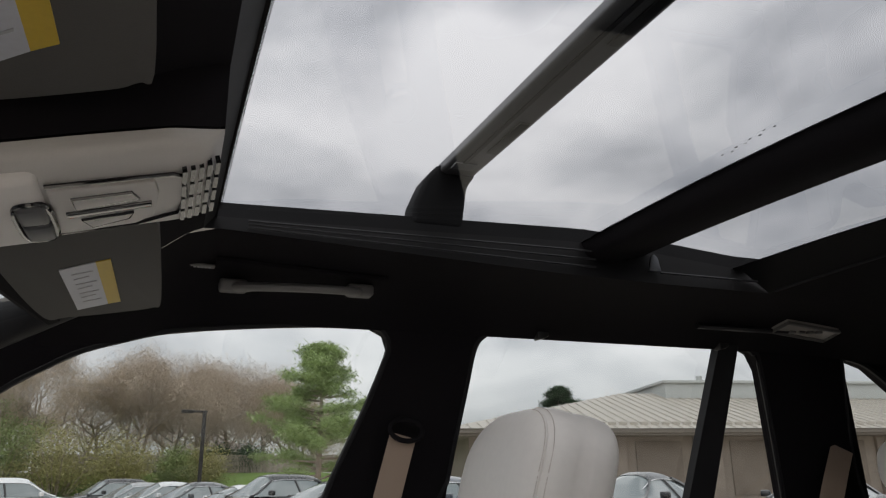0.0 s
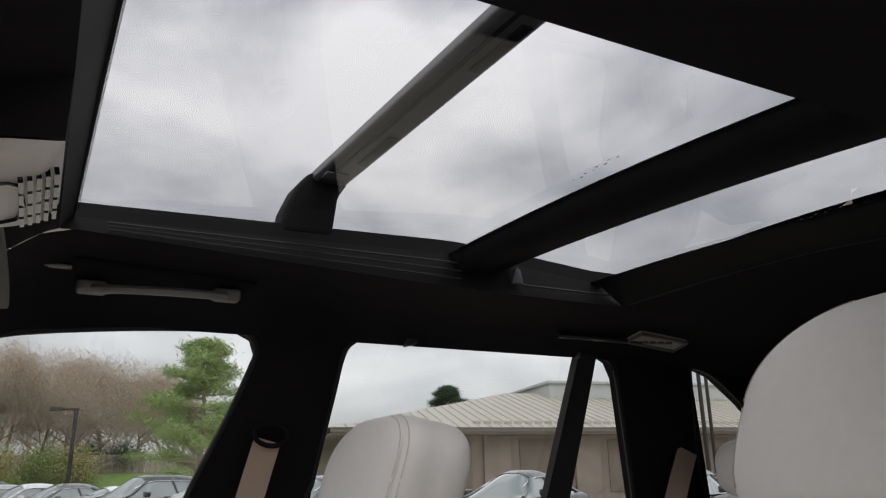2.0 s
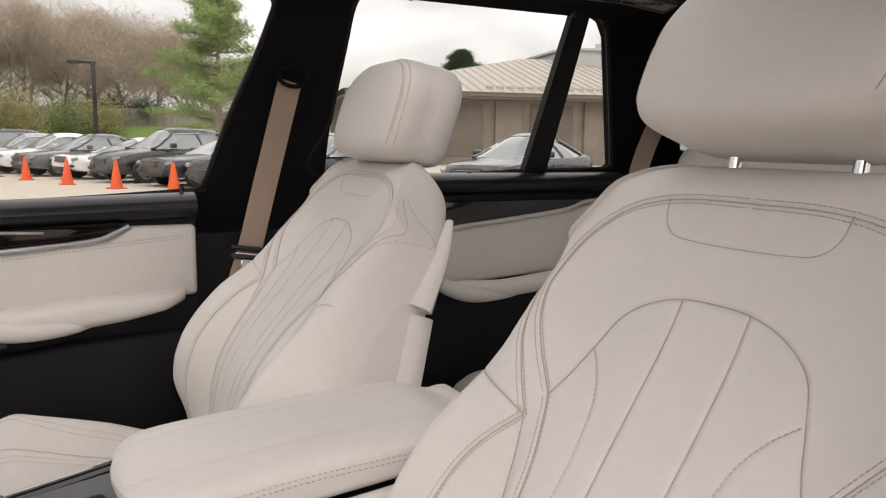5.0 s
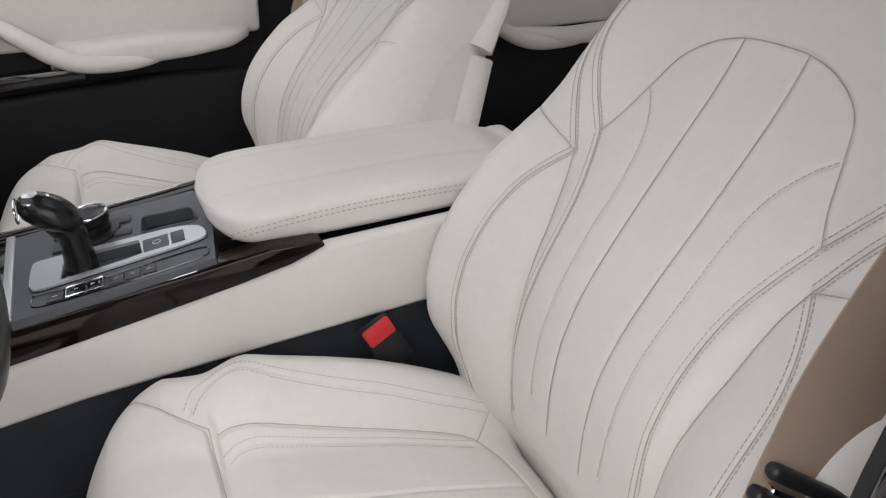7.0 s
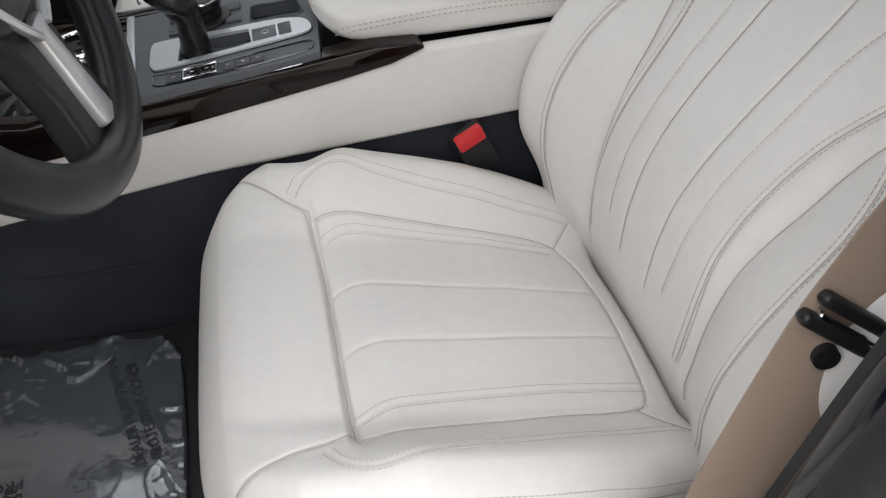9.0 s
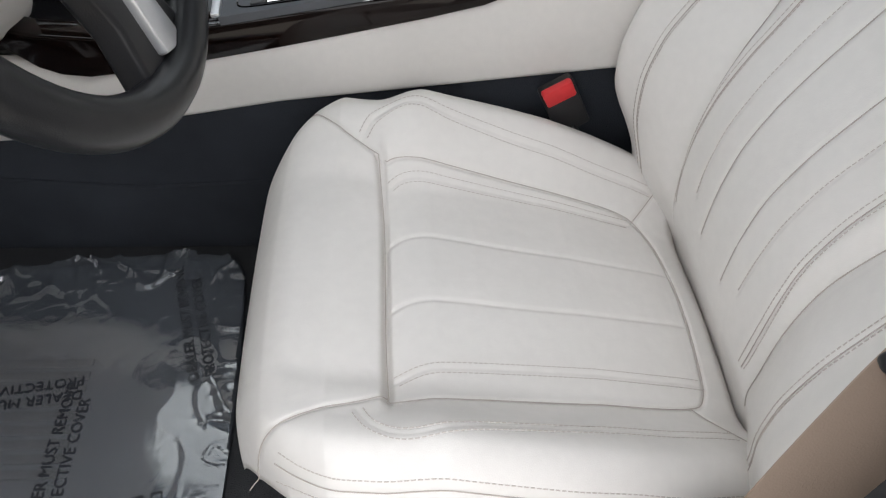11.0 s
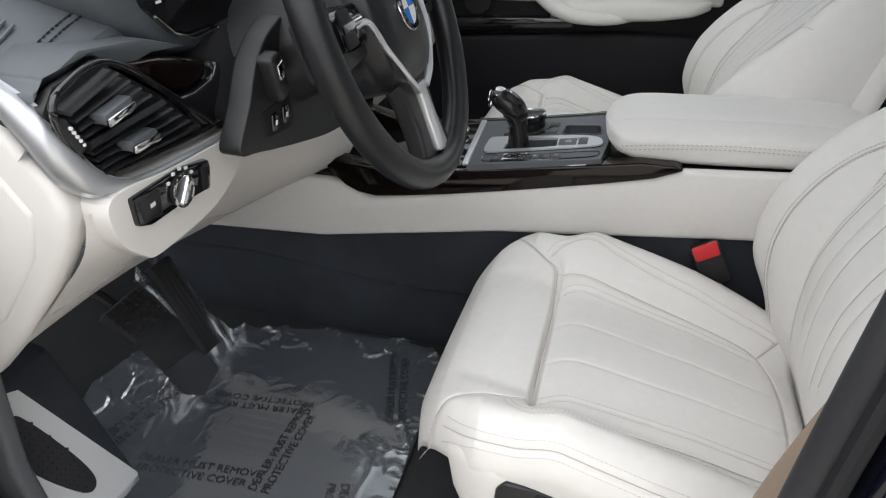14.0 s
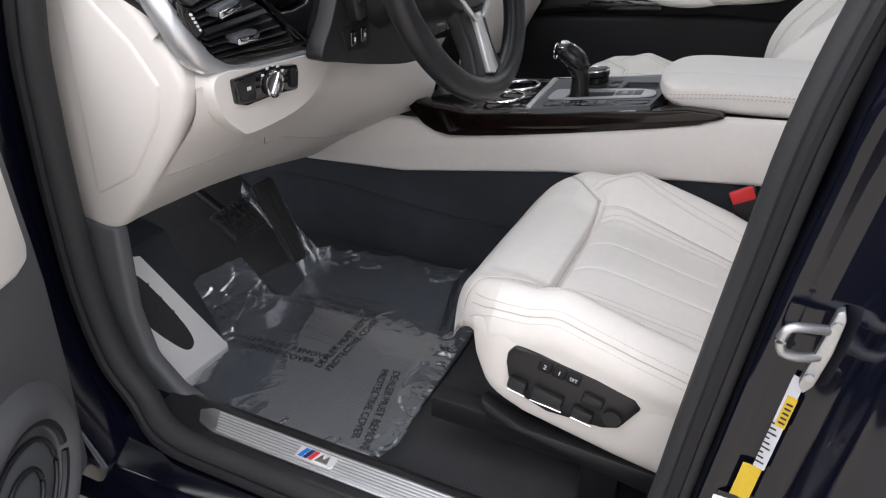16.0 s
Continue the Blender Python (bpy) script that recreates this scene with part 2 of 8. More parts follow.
def prism(poly, axis, a, b, r=0.004, seg=2):
    """A polygon in the two other axes (in their order) drawn out along axis from a to b, with rounded edges."""
    k = "xyz".index(axis)

    def place(p, h):
        c = list(p)
        c.insert(k, h)
        return c

    bm = bmesh.new()
    lo = [bm.verts.new(place(p, a)) for p in poly]
    hi = [bm.verts.new(place(p, b)) for p in poly]
    n = len(poly)
    bm.faces.new(lo)
    bm.faces.new(hi[::-1])
    for i in range(n):
        bm.faces.new([lo[i], hi[i], hi[(i + 1) % n], lo[(i + 1) % n]])
    bmesh.ops.recalc_face_normals(bm, faces=bm.faces)
    if r:
        edges = [e for e in bm.edges if e.calc_face_angle(0) > radians(25)]
        bmesh.ops.bevel(bm, geom=edges, offset=r, segments=seg, profile=0.5, affect="EDGES", clamp_overlap=True)
    return geo_of(bm)


def smooth_line(points, n=40, closed=False):
    """Catmull-Rom through points."""
    p = [Vector(q) for q in points]
    m = len(p)
    out = []
    spans = m if closed else m - 1
    for k in range(n if closed else n + 1):
        f = k * spans / n
        i = min(int(f), spans - 1)
        t = f - i
        g = (lambda j: p[j % m]) if closed else (lambda j: p[max(0, min(m - 1, j))])
        a, b, c, d = g(i - 1), g(i), g(i + 1), g(i + 2)
        out.append(0.5 * (2 * b + (c - a) * t + (2 * a - 5 * b + 4 * c - d) * t * t + (3 * b - a - 3 * c + d) * t ** 3))
    return out


def letter(text, m, size, material, parent, name="lettering", align="CENTER"):
    """Flat lettering with Blender's own font, laid at the pose m, reading along its x."""
    cu = bpy.data.curves.new(name, "FONT")
    cu.body, cu.size, cu.align_x, cu.resolution_u = text, size, align, 3
    tmp = bpy.data.objects.new(name, cu)
    scene.collection.objects.link(tmp)
    me = bpy.data.meshes.new_from_object(tmp.evaluated_get(bpy.context.evaluated_depsgraph_get()))
    g = ([tuple(m @ v.co) for v in me.vertices], [list(q.vertices) for q in me.polygons])
    bpy.data.objects.remove(tmp)
    bpy.data.curves.remove(cu)
    bpy.data.meshes.remove(me)
    return part(name, g, material, parent)


def step(a, b, x):
    t = np.clip((x - a) / (b - a), 0, 1)
    return t * t * (3 - 2 * t)


def wall_with_holes(outer, holes, place, thick):
    """A flat wall with openings: outlines in (u, v), put into the world by place(u, v, depth)."""
    bm = bmesh.new()
    edges = []
    for loop in (outer, *holes):
        vs = [bm.verts.new((p[0], p[1], 0)) for p in loop]
        edges += [bm.edges.new((vs[i], vs[(i + 1) % len(vs)])) for i in range(len(vs))]
    bmesh.ops.triangle_fill(bm, edges=edges, use_beauty=True, use_dissolve=False)
    bmesh.ops.recalc_face_normals(bm, faces=bm.faces)
    rim = [e for e in bm.edges if len(e.link_faces) == 1]
    pairs = [(e.verts[0].co.copy(), e.verts[1].co.copy()) for e in rim]
    g = geo_of(bm)
    front = ([place(v[0], v[1], 0.0) for v in g[0]], g[1])
    back = ([place(v[0], v[1], thick) for v in g[0]], g[1])
    sides = ([], [])
    for a, b in pairs:
        sides = cat(sides, ([place(a.x, a.y, 0), place(b.x, b.y, 0), place(b.x, b.y, thick), place(a.x, a.y, thick)], [[0, 1, 2, 3]]))
    return cat(front, back, sides)

# ---- the car's shell ----
BELT_Y, BELT_Z, LEAN_IN = 0.813, 1.12, 0.348


def on_side(x, z, d=0.0):
    """A place on the passenger side's leaning glass plane, d outwards."""
    return (x, BELT_Y - LEAN_IN * (z - BELT_Z) + d, z)


def on_driver_side(x, z, d=0.0):
    return (x, -(BELT_Y - LEAN_IN * (z - BELT_Z)) - d, z)


FRONT_WINDOW = [(0.02, 1.08), (0.45, 1.094), (0.747, 1.111), (0.769, 1.12), (0.791, 1.176), (0.821, 1.267), (0.866, 1.38), (0.893, 1.46), (0.899, 1.487), (0.889, 1.51), (0.862, 1.522), (0.75, 1.519), (0.614, 1.508), (0.508, 1.494), (0.402, 1.463), (0.344, 1.433), (0.288, 1.398), (0.15, 1.29)]
REAR_WINDOW = [(1.033, 1.135), (1.036, 1.267), (1.054, 1.422), (1.063, 1.493), (1.08, 1.517), (1.104, 1.526), (1.183, 1.529), (1.60, 1.526), (1.667, 1.525), (1.698, 1.513), (1.724, 1.48), (1.84, 1.165), (1.825, 1.152), (1.561, 1.147)]
CARGO_WINDOW = [(1.942, 1.505), (1.96, 1.512), (2.025, 1.495), (2.134, 1.435), (2.253, 1.356), (2.36, 1.26), (2.34, 1.22), (2.07, 1.20)]


def build_shell():
    outer = [(-0.35, 1.0), (2.75, 1.0), (2.75, 1.2), (2.5, 1.47), (2.3, 1.55), (0.6, 1.56), (0.45, 1.53), (0.22, 1.44), (0.0, 1.30)]
    wall = part("wall_passenger_side", wall_with_holes(outer, [FRONT_WINDOW, REAR_WINDOW, CARGO_WINDOW], on_side, 0.03), HEADLINER)
    tagged(wall, "black inner side of the car with three window openings", "side wall", kind="structure")
    for k, loop in enumerate((FRONT_WINDOW, REAR_WINDOW, CARGO_WINDOW)):
        win = thing("window_%d" % (k + 1), on_side(*loop[0]), "clear side window in a black frame", "window", kind="structure")
        c = np.mean(loop, axis=0)
        big = [(c + (np.array(p) - c) * 1.02) for p in loop]
        n = len(big)
        g = ([on_side(p[0], p[1], 0.018) for p in big], [list(range(n))])
        pane = part("pane", g, WINDOW_GLASS, win)
        pane.visible_shadow = False
        seal = smooth_line([on_side(p[0], p[1], 0.004) for p in loop], 90, True)
        part("window_seal", tube(seal, 0.006, 6, True), SOFT_BLACK, win)
        if k == 1:
            part("divider", ([on_side(*p, d) for d in (-0.012, 0.012) for p in ((1.600, 1.532), (1.648, 1.532), (1.622, 1.14), (1.556, 1.14))], [[0, 1, 2, 3], [7, 6, 5, 4], [0, 4, 5, 1], [1, 5, 6, 2], [2, 6, 7, 3], [3, 7, 4, 0]]), SOFT_BLACK, win)
            for x in (1.191, 1.606):
                part("blind_hook", prism([(x - 0.012, 1.535), (x + 0.014, 1.535), (x + 0.014, 1.52), (x + 0.006, 1.515), (x - 0.010, 1.511), (x - 0.010, 1.522)], "y", 0.655, 0.675, 0.002), BLACK_PLASTIC, win)
    # floor
    fl = [(-0.62, 0.62), (-0.45, 0.62), (-0.18, 0.43), (0.9, 0.43), (1.05, 0.45), (1.25, 0.43), (2.7, 0.43), (2.7, 0.36), (-0.62, 0.36)]
    floor = part("floor", prism(fl, "y", -0.735, 0.76, 0.01), FLOOR_CARPET)
    tagged(floor, "black carpeted car floor", "floor", kind="structure")
    # lower passenger wall and rear closing
    low = part("wall_passenger_lower", prism([(-0.6, 0.36), (2.75, 0.36), (2.75, 1.02), (-0.6, 1.02)], "y", 0.80, 0.84, 0), SOFT_BLACK)
    tagged(low, "black inner body side below the windows", "side wall", kind="structure")
    back = part("wall_rear", prism([(-0.8, 0.36), (0.8, 0.36), (0.8, 1.1), (0.66, 1.56), (-0.66, 1.56), (-0.8, 1.1)], "x", 2.72, 2.78, 0), HEADLINER)
    tagged(back, "dark rear end of the cabin", "rear wall", kind="structure")


ROOF_X, ROOF_L = 0.335, 2.415


def build_windscreen():
    w = thing("windscreen", (-0.2, 0, 1.2), "clear sloping windscreen above the dashboard", "windscreen", kind="structure")
    pane = lambda u, v: (0.36 - 1.0 * u - 0.05 * math.sin(math.pi * v), (-0.60 - 0.10 * u) + (1.20 + 0.20 * u) * v, 1.50 - 0.40 * u + 0.02 * math.sin(math.pi * u))
    part("pane", sheet(pane, 10, 14), WINDOW_GLASS, w).visible_shadow = False
    part("pillar_trim", tube([(0.38, 0.60, 1.525), (0.295, 0.625, 1.484), (0.0, 0.70, 1.34), (-0.45, 0.74, 1.12)], 0.034, 12), SOFT_BLACK, w, "black trim of the windscreen pillar")
    part("header_trim", tube([pane(0, v) for v in np.linspace(0, 1, 14)], 0.02, 8), HEADLINER, w)


def hump(y):
    return max(0.0, 1 - ((y - 0.04) / 0.42) ** 2)


# cross edges of the two panes, front to rear, and the rear lip of the cloth
def edge_1(y):
    return 0.575 + 0.012 * (0.41 - y)


def edge_2(y):
    return 1.168 + 0.035 * (0.41 - y) + 0.012 * hump(y)


def edge_3(y):
    return 1.292 + 0.055 * (0.41 - y) + 0.018 * hump(y)


def edge_4(y):
    return 1.475 + 0.10 * (0.41 - y) + 0.012 * hump(y)


def rear_lip(y):
    return 1.535 + 0.075 * max(0.0, 1 - ((y + 0.08) / 0.5) ** 2)


def pane_z(x, y):
    """Height of the slightly domed roof glass."""
    return float(np.interp(x, [0.59, 1.17, 1.30, 1.48], [1.613, 1.633, 1.627, 1.612])) + 0.045 * (y - 0.41) + 0.019 * hump(y)


def lip_z(x):
    """Height of the headliner's edge beside the glass."""
    return float(np.interp(x, [0.56, 0.8, 1.1, 1.3, 1.6], [1.600, 1.590, 1.578, 1.574, 1.574]))


def build_roof():
    # black cloth around the two glass panes; one mesh
    y0, y1 = -0.335, 0.405

    def strip_r(u, v):
        x = ROOF_X + u * ROOF_L
        zlip = lip_z(x)
        y = y1 + 0.03 + v * (0.27 - 0.03)
        z = zlip - (zlip - 1.515) * (0.25 * v + 0.75 * v ** 3)
        drop = (0.045 + 0.03 * (1 - v)) * step(0.575, 0.44, x) + 0.10 * np.clip((0.45 - x) / 0.5, 0, 1) ** 1.6 + 0.16 * np.clip((x - 1.75) / 1.0, 0, 1) ** 2
        return (x, y, z - drop)

    def strip_l(u, v):
        x = ROOF_X + u * ROOF_L
        y = y0 - v * 0.32
        z = 1.532 - 0.05 * (0.2 * v + 0.8 * v ** 3)
        drop = 0.045 * step(0.60, 0.42, x) + 0.10 * np.clip((0.45 - x) / 0.5, 0, 1) ** 1.6 + 0.16 * np.clip((x - 1.75) / 1.0, 0, 1) ** 2
        return (x, y, z - drop)

    def lid(front):
        def fn(u, v):
            y = y0 + v * (y1 + 0.03 - y0)
            x = ROOF_X + (0.56 - ROOF_X) * u if front else rear_lip(y) + (2.75 - rear_lip(y)) * u
            a, b = strip_l((x - ROOF_X) / ROOF_L, 0), strip_r((x - ROOF_X) / ROOF_L, 0)
            z = a[2] + (b[2] - a[2]) * v + (0.012 if front else 0.038) * math.sin(math.pi * v)
            return (x, y, z)
        return fn

    def up_to_glass(lip, edge):
        """Turned-up cloth from a lip to the edge of the glass."""
        def fn(u, v):
            p, q = lip(u), edge(u)
            return [a + (b - a) * v for a, b in zip(p, q)]
        return sheet(fn, 30, 4)

    yy = lambda u: y0 + u * (y1 + 0.03 - y0)
    glass_at = lambda x, y, d=0.0: (x, y, pane_z(x, y) + d)
    g = cat(sheet(strip_r, 60, 14), sheet(strip_l, 60, 14), sheet(lid(True), 20, 24), sheet(lid(False), 30, 24))
    ceiling = part("ceiling", g, HEADLINER)
    tagged(ceiling, "black cloth headliner with a large roof opening", "headliner", kind="structure")
    along = lambda strip, u: strip((0.56 + 0.995 * u - ROOF_X) / ROOF_L, 0)
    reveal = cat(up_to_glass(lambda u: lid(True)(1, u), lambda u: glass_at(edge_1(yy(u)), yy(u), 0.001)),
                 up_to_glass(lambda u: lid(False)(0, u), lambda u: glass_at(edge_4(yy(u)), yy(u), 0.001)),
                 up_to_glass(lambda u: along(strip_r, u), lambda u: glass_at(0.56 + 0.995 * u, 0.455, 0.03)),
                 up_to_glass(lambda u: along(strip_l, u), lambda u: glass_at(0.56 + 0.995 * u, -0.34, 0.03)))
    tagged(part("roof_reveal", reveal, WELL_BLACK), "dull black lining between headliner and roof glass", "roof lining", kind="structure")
    prof = [(0.0, -0.002), (0.03, -0.020), (0.12, -0.029), (0.40, -0.028), (0.72, -0.015), (1.0, -0.002), (1.0, 0.002), (0.0, 0.002)]

    def beam_at(u, v):
        y = -0.42 + 0.875 * u
        f, d = prof[int(round(v * 8)) % 8]
        x = edge_2(y) + (edge_3(y) - edge_2(y)) * f
        return (x, y, pane_z(x, y) + d)
    beam = part("ceiling_cross_beam", sheet(beam_at, 30, 8, True), HEADLINER)
    tagged(beam, "black cloth beam between the two roof panes", "headliner", kind="structure")

    def outer_skin(u, v):
        x = ROOF_X + 0.02 + (2.78 - ROOF_X) * u
        y = -0.66 + 1.34 * v
        return (x, y, 1.668 + 0.045 * (y - 0.41) - 0.05 * (2 * v - 1) ** 2 - 0.10 * np.clip((0.45 - x) / 0.5, 0, 1) ** 1.6 - 0.16 * np.clip((x - 1.75) / 1.0, 0, 1) ** 2)
    # outer roof skin, open over the glass
    v, f = sheet(outer_skin, 58, 40)
    f = [q for q in f if not (0.50 < np.mean([v[i][0] for i in q]) < 1.62 and -0.42 < np.mean([v[i][1] for i in q]) < 0.49)]
    skin = part("roof", (v, f), PAINT)
    tagged(skin, "black painted car roof round the glass", "roof", kind="structure")
    for k, (e0, e1) in enumerate(((edge_1, edge_2), (edge_3, edge_4))):
        win = thing("roof_window_%d" % (k + 1), (e0(0) + 0.1, 0.04, 1.64), "tinted glass pane of the panoramic roof", "roof window", kind="structure")

        def pane(u, v, d=0.0, over=0.03):
            y = -0.43 + 0.91 * v
            x = e0(y) - over + (e1(y) - e0(y) + 2 * over) * u
            return (x, y, pane_z(x, y) + 0.003 + d)
        part("pane", sheet(pane, 12, 12), ROOF_GLASS, win).visible_shadow = False
        # printed black border with a dotted inner edge
        w = 0.034 / (e1(0) - e0(0) + 0.06)
        border = cat(sheet(lambda a, b: pane(a, b * 0.06, -0.001), 20, 3), sheet(lambda a, b: pane(a, 0.985 + 0.015 * b, -0.001), 20, 3),
                     sheet(lambda a, b: pane(a * w, b, -0.001), 3, 20), sheet(lambda a, b: pane(1 - a * w, b, -0.001), 3, 20))
        part("printed_border", border, HEADLINER, win)
        dots = []
        for j in range(300):
            y = -0.33 + 0.74 * j / 299
            for x in (e0(y) + 0.0045, e1(y) - 0.0045):
                z = pane_z(x, y) + 0.0016
                dots.append(([(x - 0.0016, y - 0.0007, z), (x + 0.0016, y - 0.0007, z), (x + 0.0016, y + 0.0007, z), (x - 0.0016, y + 0.0007, z)], [[0, 1, 2, 3]]))
        part("printed_dots", cat(*dots), HEADLINER, win)["kind"] = "stuff"
    return strip_r, strip_l, lid


build_shell()
build_windscreen()
STRIP_R, STRIP_L, LID = build_roof()

# ---- front seats ----
BACK_T = radians(19.4)
BACK_D = Vector((math.sin(BACK_T), 0, math.cos(BACK_T)))
BACK_N = Vector((-math.cos(BACK_T), 0, math.sin(BACK_T)))
BACK_O = Vector((0.812, 0, 0.60))


def seg_dist(px, py, line):
    """Distance of each (px, py) to a polyline."""
    best = np.full(np.shape(px), 9.0)
    for (ax, ay), (bx, by) in zip(line[:-1], line[1:]):
        dx, dy = bx - ax, by - ay
        t = np.clip(((px - ax) * dx + (py - ay) * dy) / (dx * dx + dy * dy + 1e-12), 0, 1)
        best = np.minimum(best, np.hypot(px - ax - t * dx, py - ay - t * dy))
    return best


def flat_line(points, n=24):
    return [(p.x, p.y) for p in smooth_line([(a, b, 0) for a, b in points], n)]


def both(line):
    return [line, [(-a, b) for a, b in line]]


# seams of the backrest in (across, up)
ARCH = flat_line([(-0.142, 0.388), (-0.128, 0.413), (-0.114, 0.448), (-0.099, 0.480), (-0.070, 0.501), (-0.036, 0.511), (0, 0.513), (0.036, 0.511), (0.070, 0.501), (0.099, 0.480), (0.114, 0.448), (0.128, 0.413), (0.142, 0.388)], 72)
SHOULDER = flat_line([(0.142, 0.388), (0.172, 0.428), (0.194, 0.462), (0.204, 0.497), (0.192, 0.538), (0.164, 0.571), (0.126, 0.591), (0.072, 0.601), (0.0, 0.602)], 48)
CREST = flat_line([(0.142, 0.388), (0.126, 0.352), (0.114, 0.315), (0.108, 0.265), (0.107, 0.205), (0.110, 0.145), (0.109, 0.10), (0.106, 0.075)], 40)
FOLD = flat_line([(0.158, 0.360), (0.147, 0.325), (0.137, 0.265), (0.128, 0.205), (0.124, 0.14), (0.122, 0.08), (0.120, 0.04)], 36)
BOLSTER_SEAM = flat_line([(0.158, 0.360), (0.176, 0.335), (0.190, 0.308), (0.198, 0.275), (0.201, 0.22), (0.200, 0.15), (0.196, 0.09), (0.186, 0.04)], 44)
EDGE_UP = flat_line([(0.158, 0.360), (0.182, 0.402), (0.206, 0.442), (0.217, 0.49), (0.220, 0.535), (0.210, 0.572)], 30)
WING = flat_line([(0.158, 0.360), (0.19, 0.371), (0.215, 0.378), (0.240, 0.384)], 16)
INNER = [flat_line([(k * 0.030, 0.10), (k * 0.031, 0.15), (k * 0.032, 0.2), (k * 0.035, 0.3), (k * 0.037, 0.40), (k * 0.036, 0.511)], 30) for k in (-1, 1)]
OUTER = [flat_line([(k * 0.062, 0.12), (k * 0.064, 0.15), (k * 0.066, 0.24), (k * 0.070, 0.31), (k * 0.072, 0.36), (k * 0.080, 0.40), (k * 0.096, 0.428), (k * 0.115, 0.447)], 36) for k in (-1, 1)]
CHANNELS = INNER + OUTER
TAG = flat_line([(-0.092, 0.600), (-0.090, 0.584), (-0.081, 0.571), (-0.062, 0.564), (0.0, 0.562), (0.062, 0.564), (0.081, 0.571), (0.090, 0.584), (0.092, 0.600)], 40)
BACK_SEAMS = [ARCH, *both(SHOULDER), *both(CREST), *both(FOLD), *both(BOLSTER_SEAM), *both(EDGE_UP), *both(WING), *CHANNELS, TAG]


def soft_interp(x, xs, ys, width=0.02):
    """Values through the given knots, with the corners rounded off."""
    grid = np.linspace(xs[0] - 0.1, xs[-1] + 0.1, 800)
    n = max(3, int(6 * width / (grid[1] - grid[0]))) | 1
    k = np.exp(-np.linspace(-3, 3, n) ** 2 / 2)
    flat = np.interp(grid, xs, ys)
    full = np.convolve(np.r_[np.full(n, flat[0]), flat, np.full(n, flat[-1])], k / k.sum(), "same")[n:-n]
    return np.interp(x, grid, full)


def back_half_width(v):
    return soft_interp(v, [0.0, 0.05, 0.10, 0.16, 0.22, 0.29, 0.36, 0.42, 0.48, 0.54, 0.585, 0.615, 0.635, 0.648], [0.225, 0.258, 0.284, 0.300, 0.303, 0.295, 0.270, 0.249, 0.238, 0.218, 0.190, 0.172, 0.14, 0.10], 0.006)


def back_front(s, v):
    """How far the front of the backrest stands out of its plane: a lumbar swell, a crease and raised bolsters."""
    a, w = np.abs(s), back_half_width(v)
    mid = soft_interp(v, [0, 0.03, 0.06, 0.10, 0.15, 0.20, 0.25, 0.30, 0.35, 0.40, 0.45, 0.48, 0.52, 0.60, 0.66], [-0.043, -0.019, 0.010, 0.030, 0.048, 0.059, 0.058, 0.049, 0.037, 0.025, 0.013, 0.007, 0.003, 0.0, 0.0], 0.012)
    peak = soft_interp(v, [0, 0.05, 0.10, 0.15, 0.20, 0.25, 0.29, 0.34, 0.40, 0.46, 0.52, 0.60], [0.0, 0.024, 0.058, 0.078, 0.084, 0.078, 0.067, 0.054, 0.044, 0.030, 0.012, 0.0], 0.012)
    fold = np.interp(v, [0.08, 0.20, 0.32, 0.36, 0.42], [0.122, 0.127, 0.143, 0.145, 0.12])
    deep = 0.009 * step(0.03, 0.10, v) * (1 - step(0.26, 0.36, v))
    rise = step(0.0, 1.0, (a - fold) / (0.205 - fold))
    n = mid + (peak - mid) * rise
    n = n - deep * np.exp(-((a - fold) / np.where(a < fold, 0.010, 0.016)) ** 2)
    n = n + 0.024 * np.exp(-((a - 0.248) / 0.032) ** 2) * step(0.04, 0.12, v) * (1 - step(0.30, 0.42, v))
    edge = np.clip((a - 0.205) / np.maximum(w - 0.205, 0.02), 0, 1)
    side = (0.085 + 0.01 * step(0.45, 0.2, v) + 0.028 * step(0.38, 0.50, v)) * (1 - np.sqrt(1 - edge ** 3.0 * 0.999))
    crown = 0.06 * (1 - np.sqrt(1 - np.clip((v - 0.595) / 0.053, 0, 1) ** 2 * 0.999))
    return n - np.minimum(np.hypot(side, crown), 0.115)


def back_place(s, v, n):
    return BACK_O + BACK_D * v + BACK_N * n + Vector((0, s, 0))


def groove(d, width, depth):
    return -depth * np.exp(-(d / width) ** 2) - 0.22 * depth * np.exp(-(d / (width * 5)) ** 2)


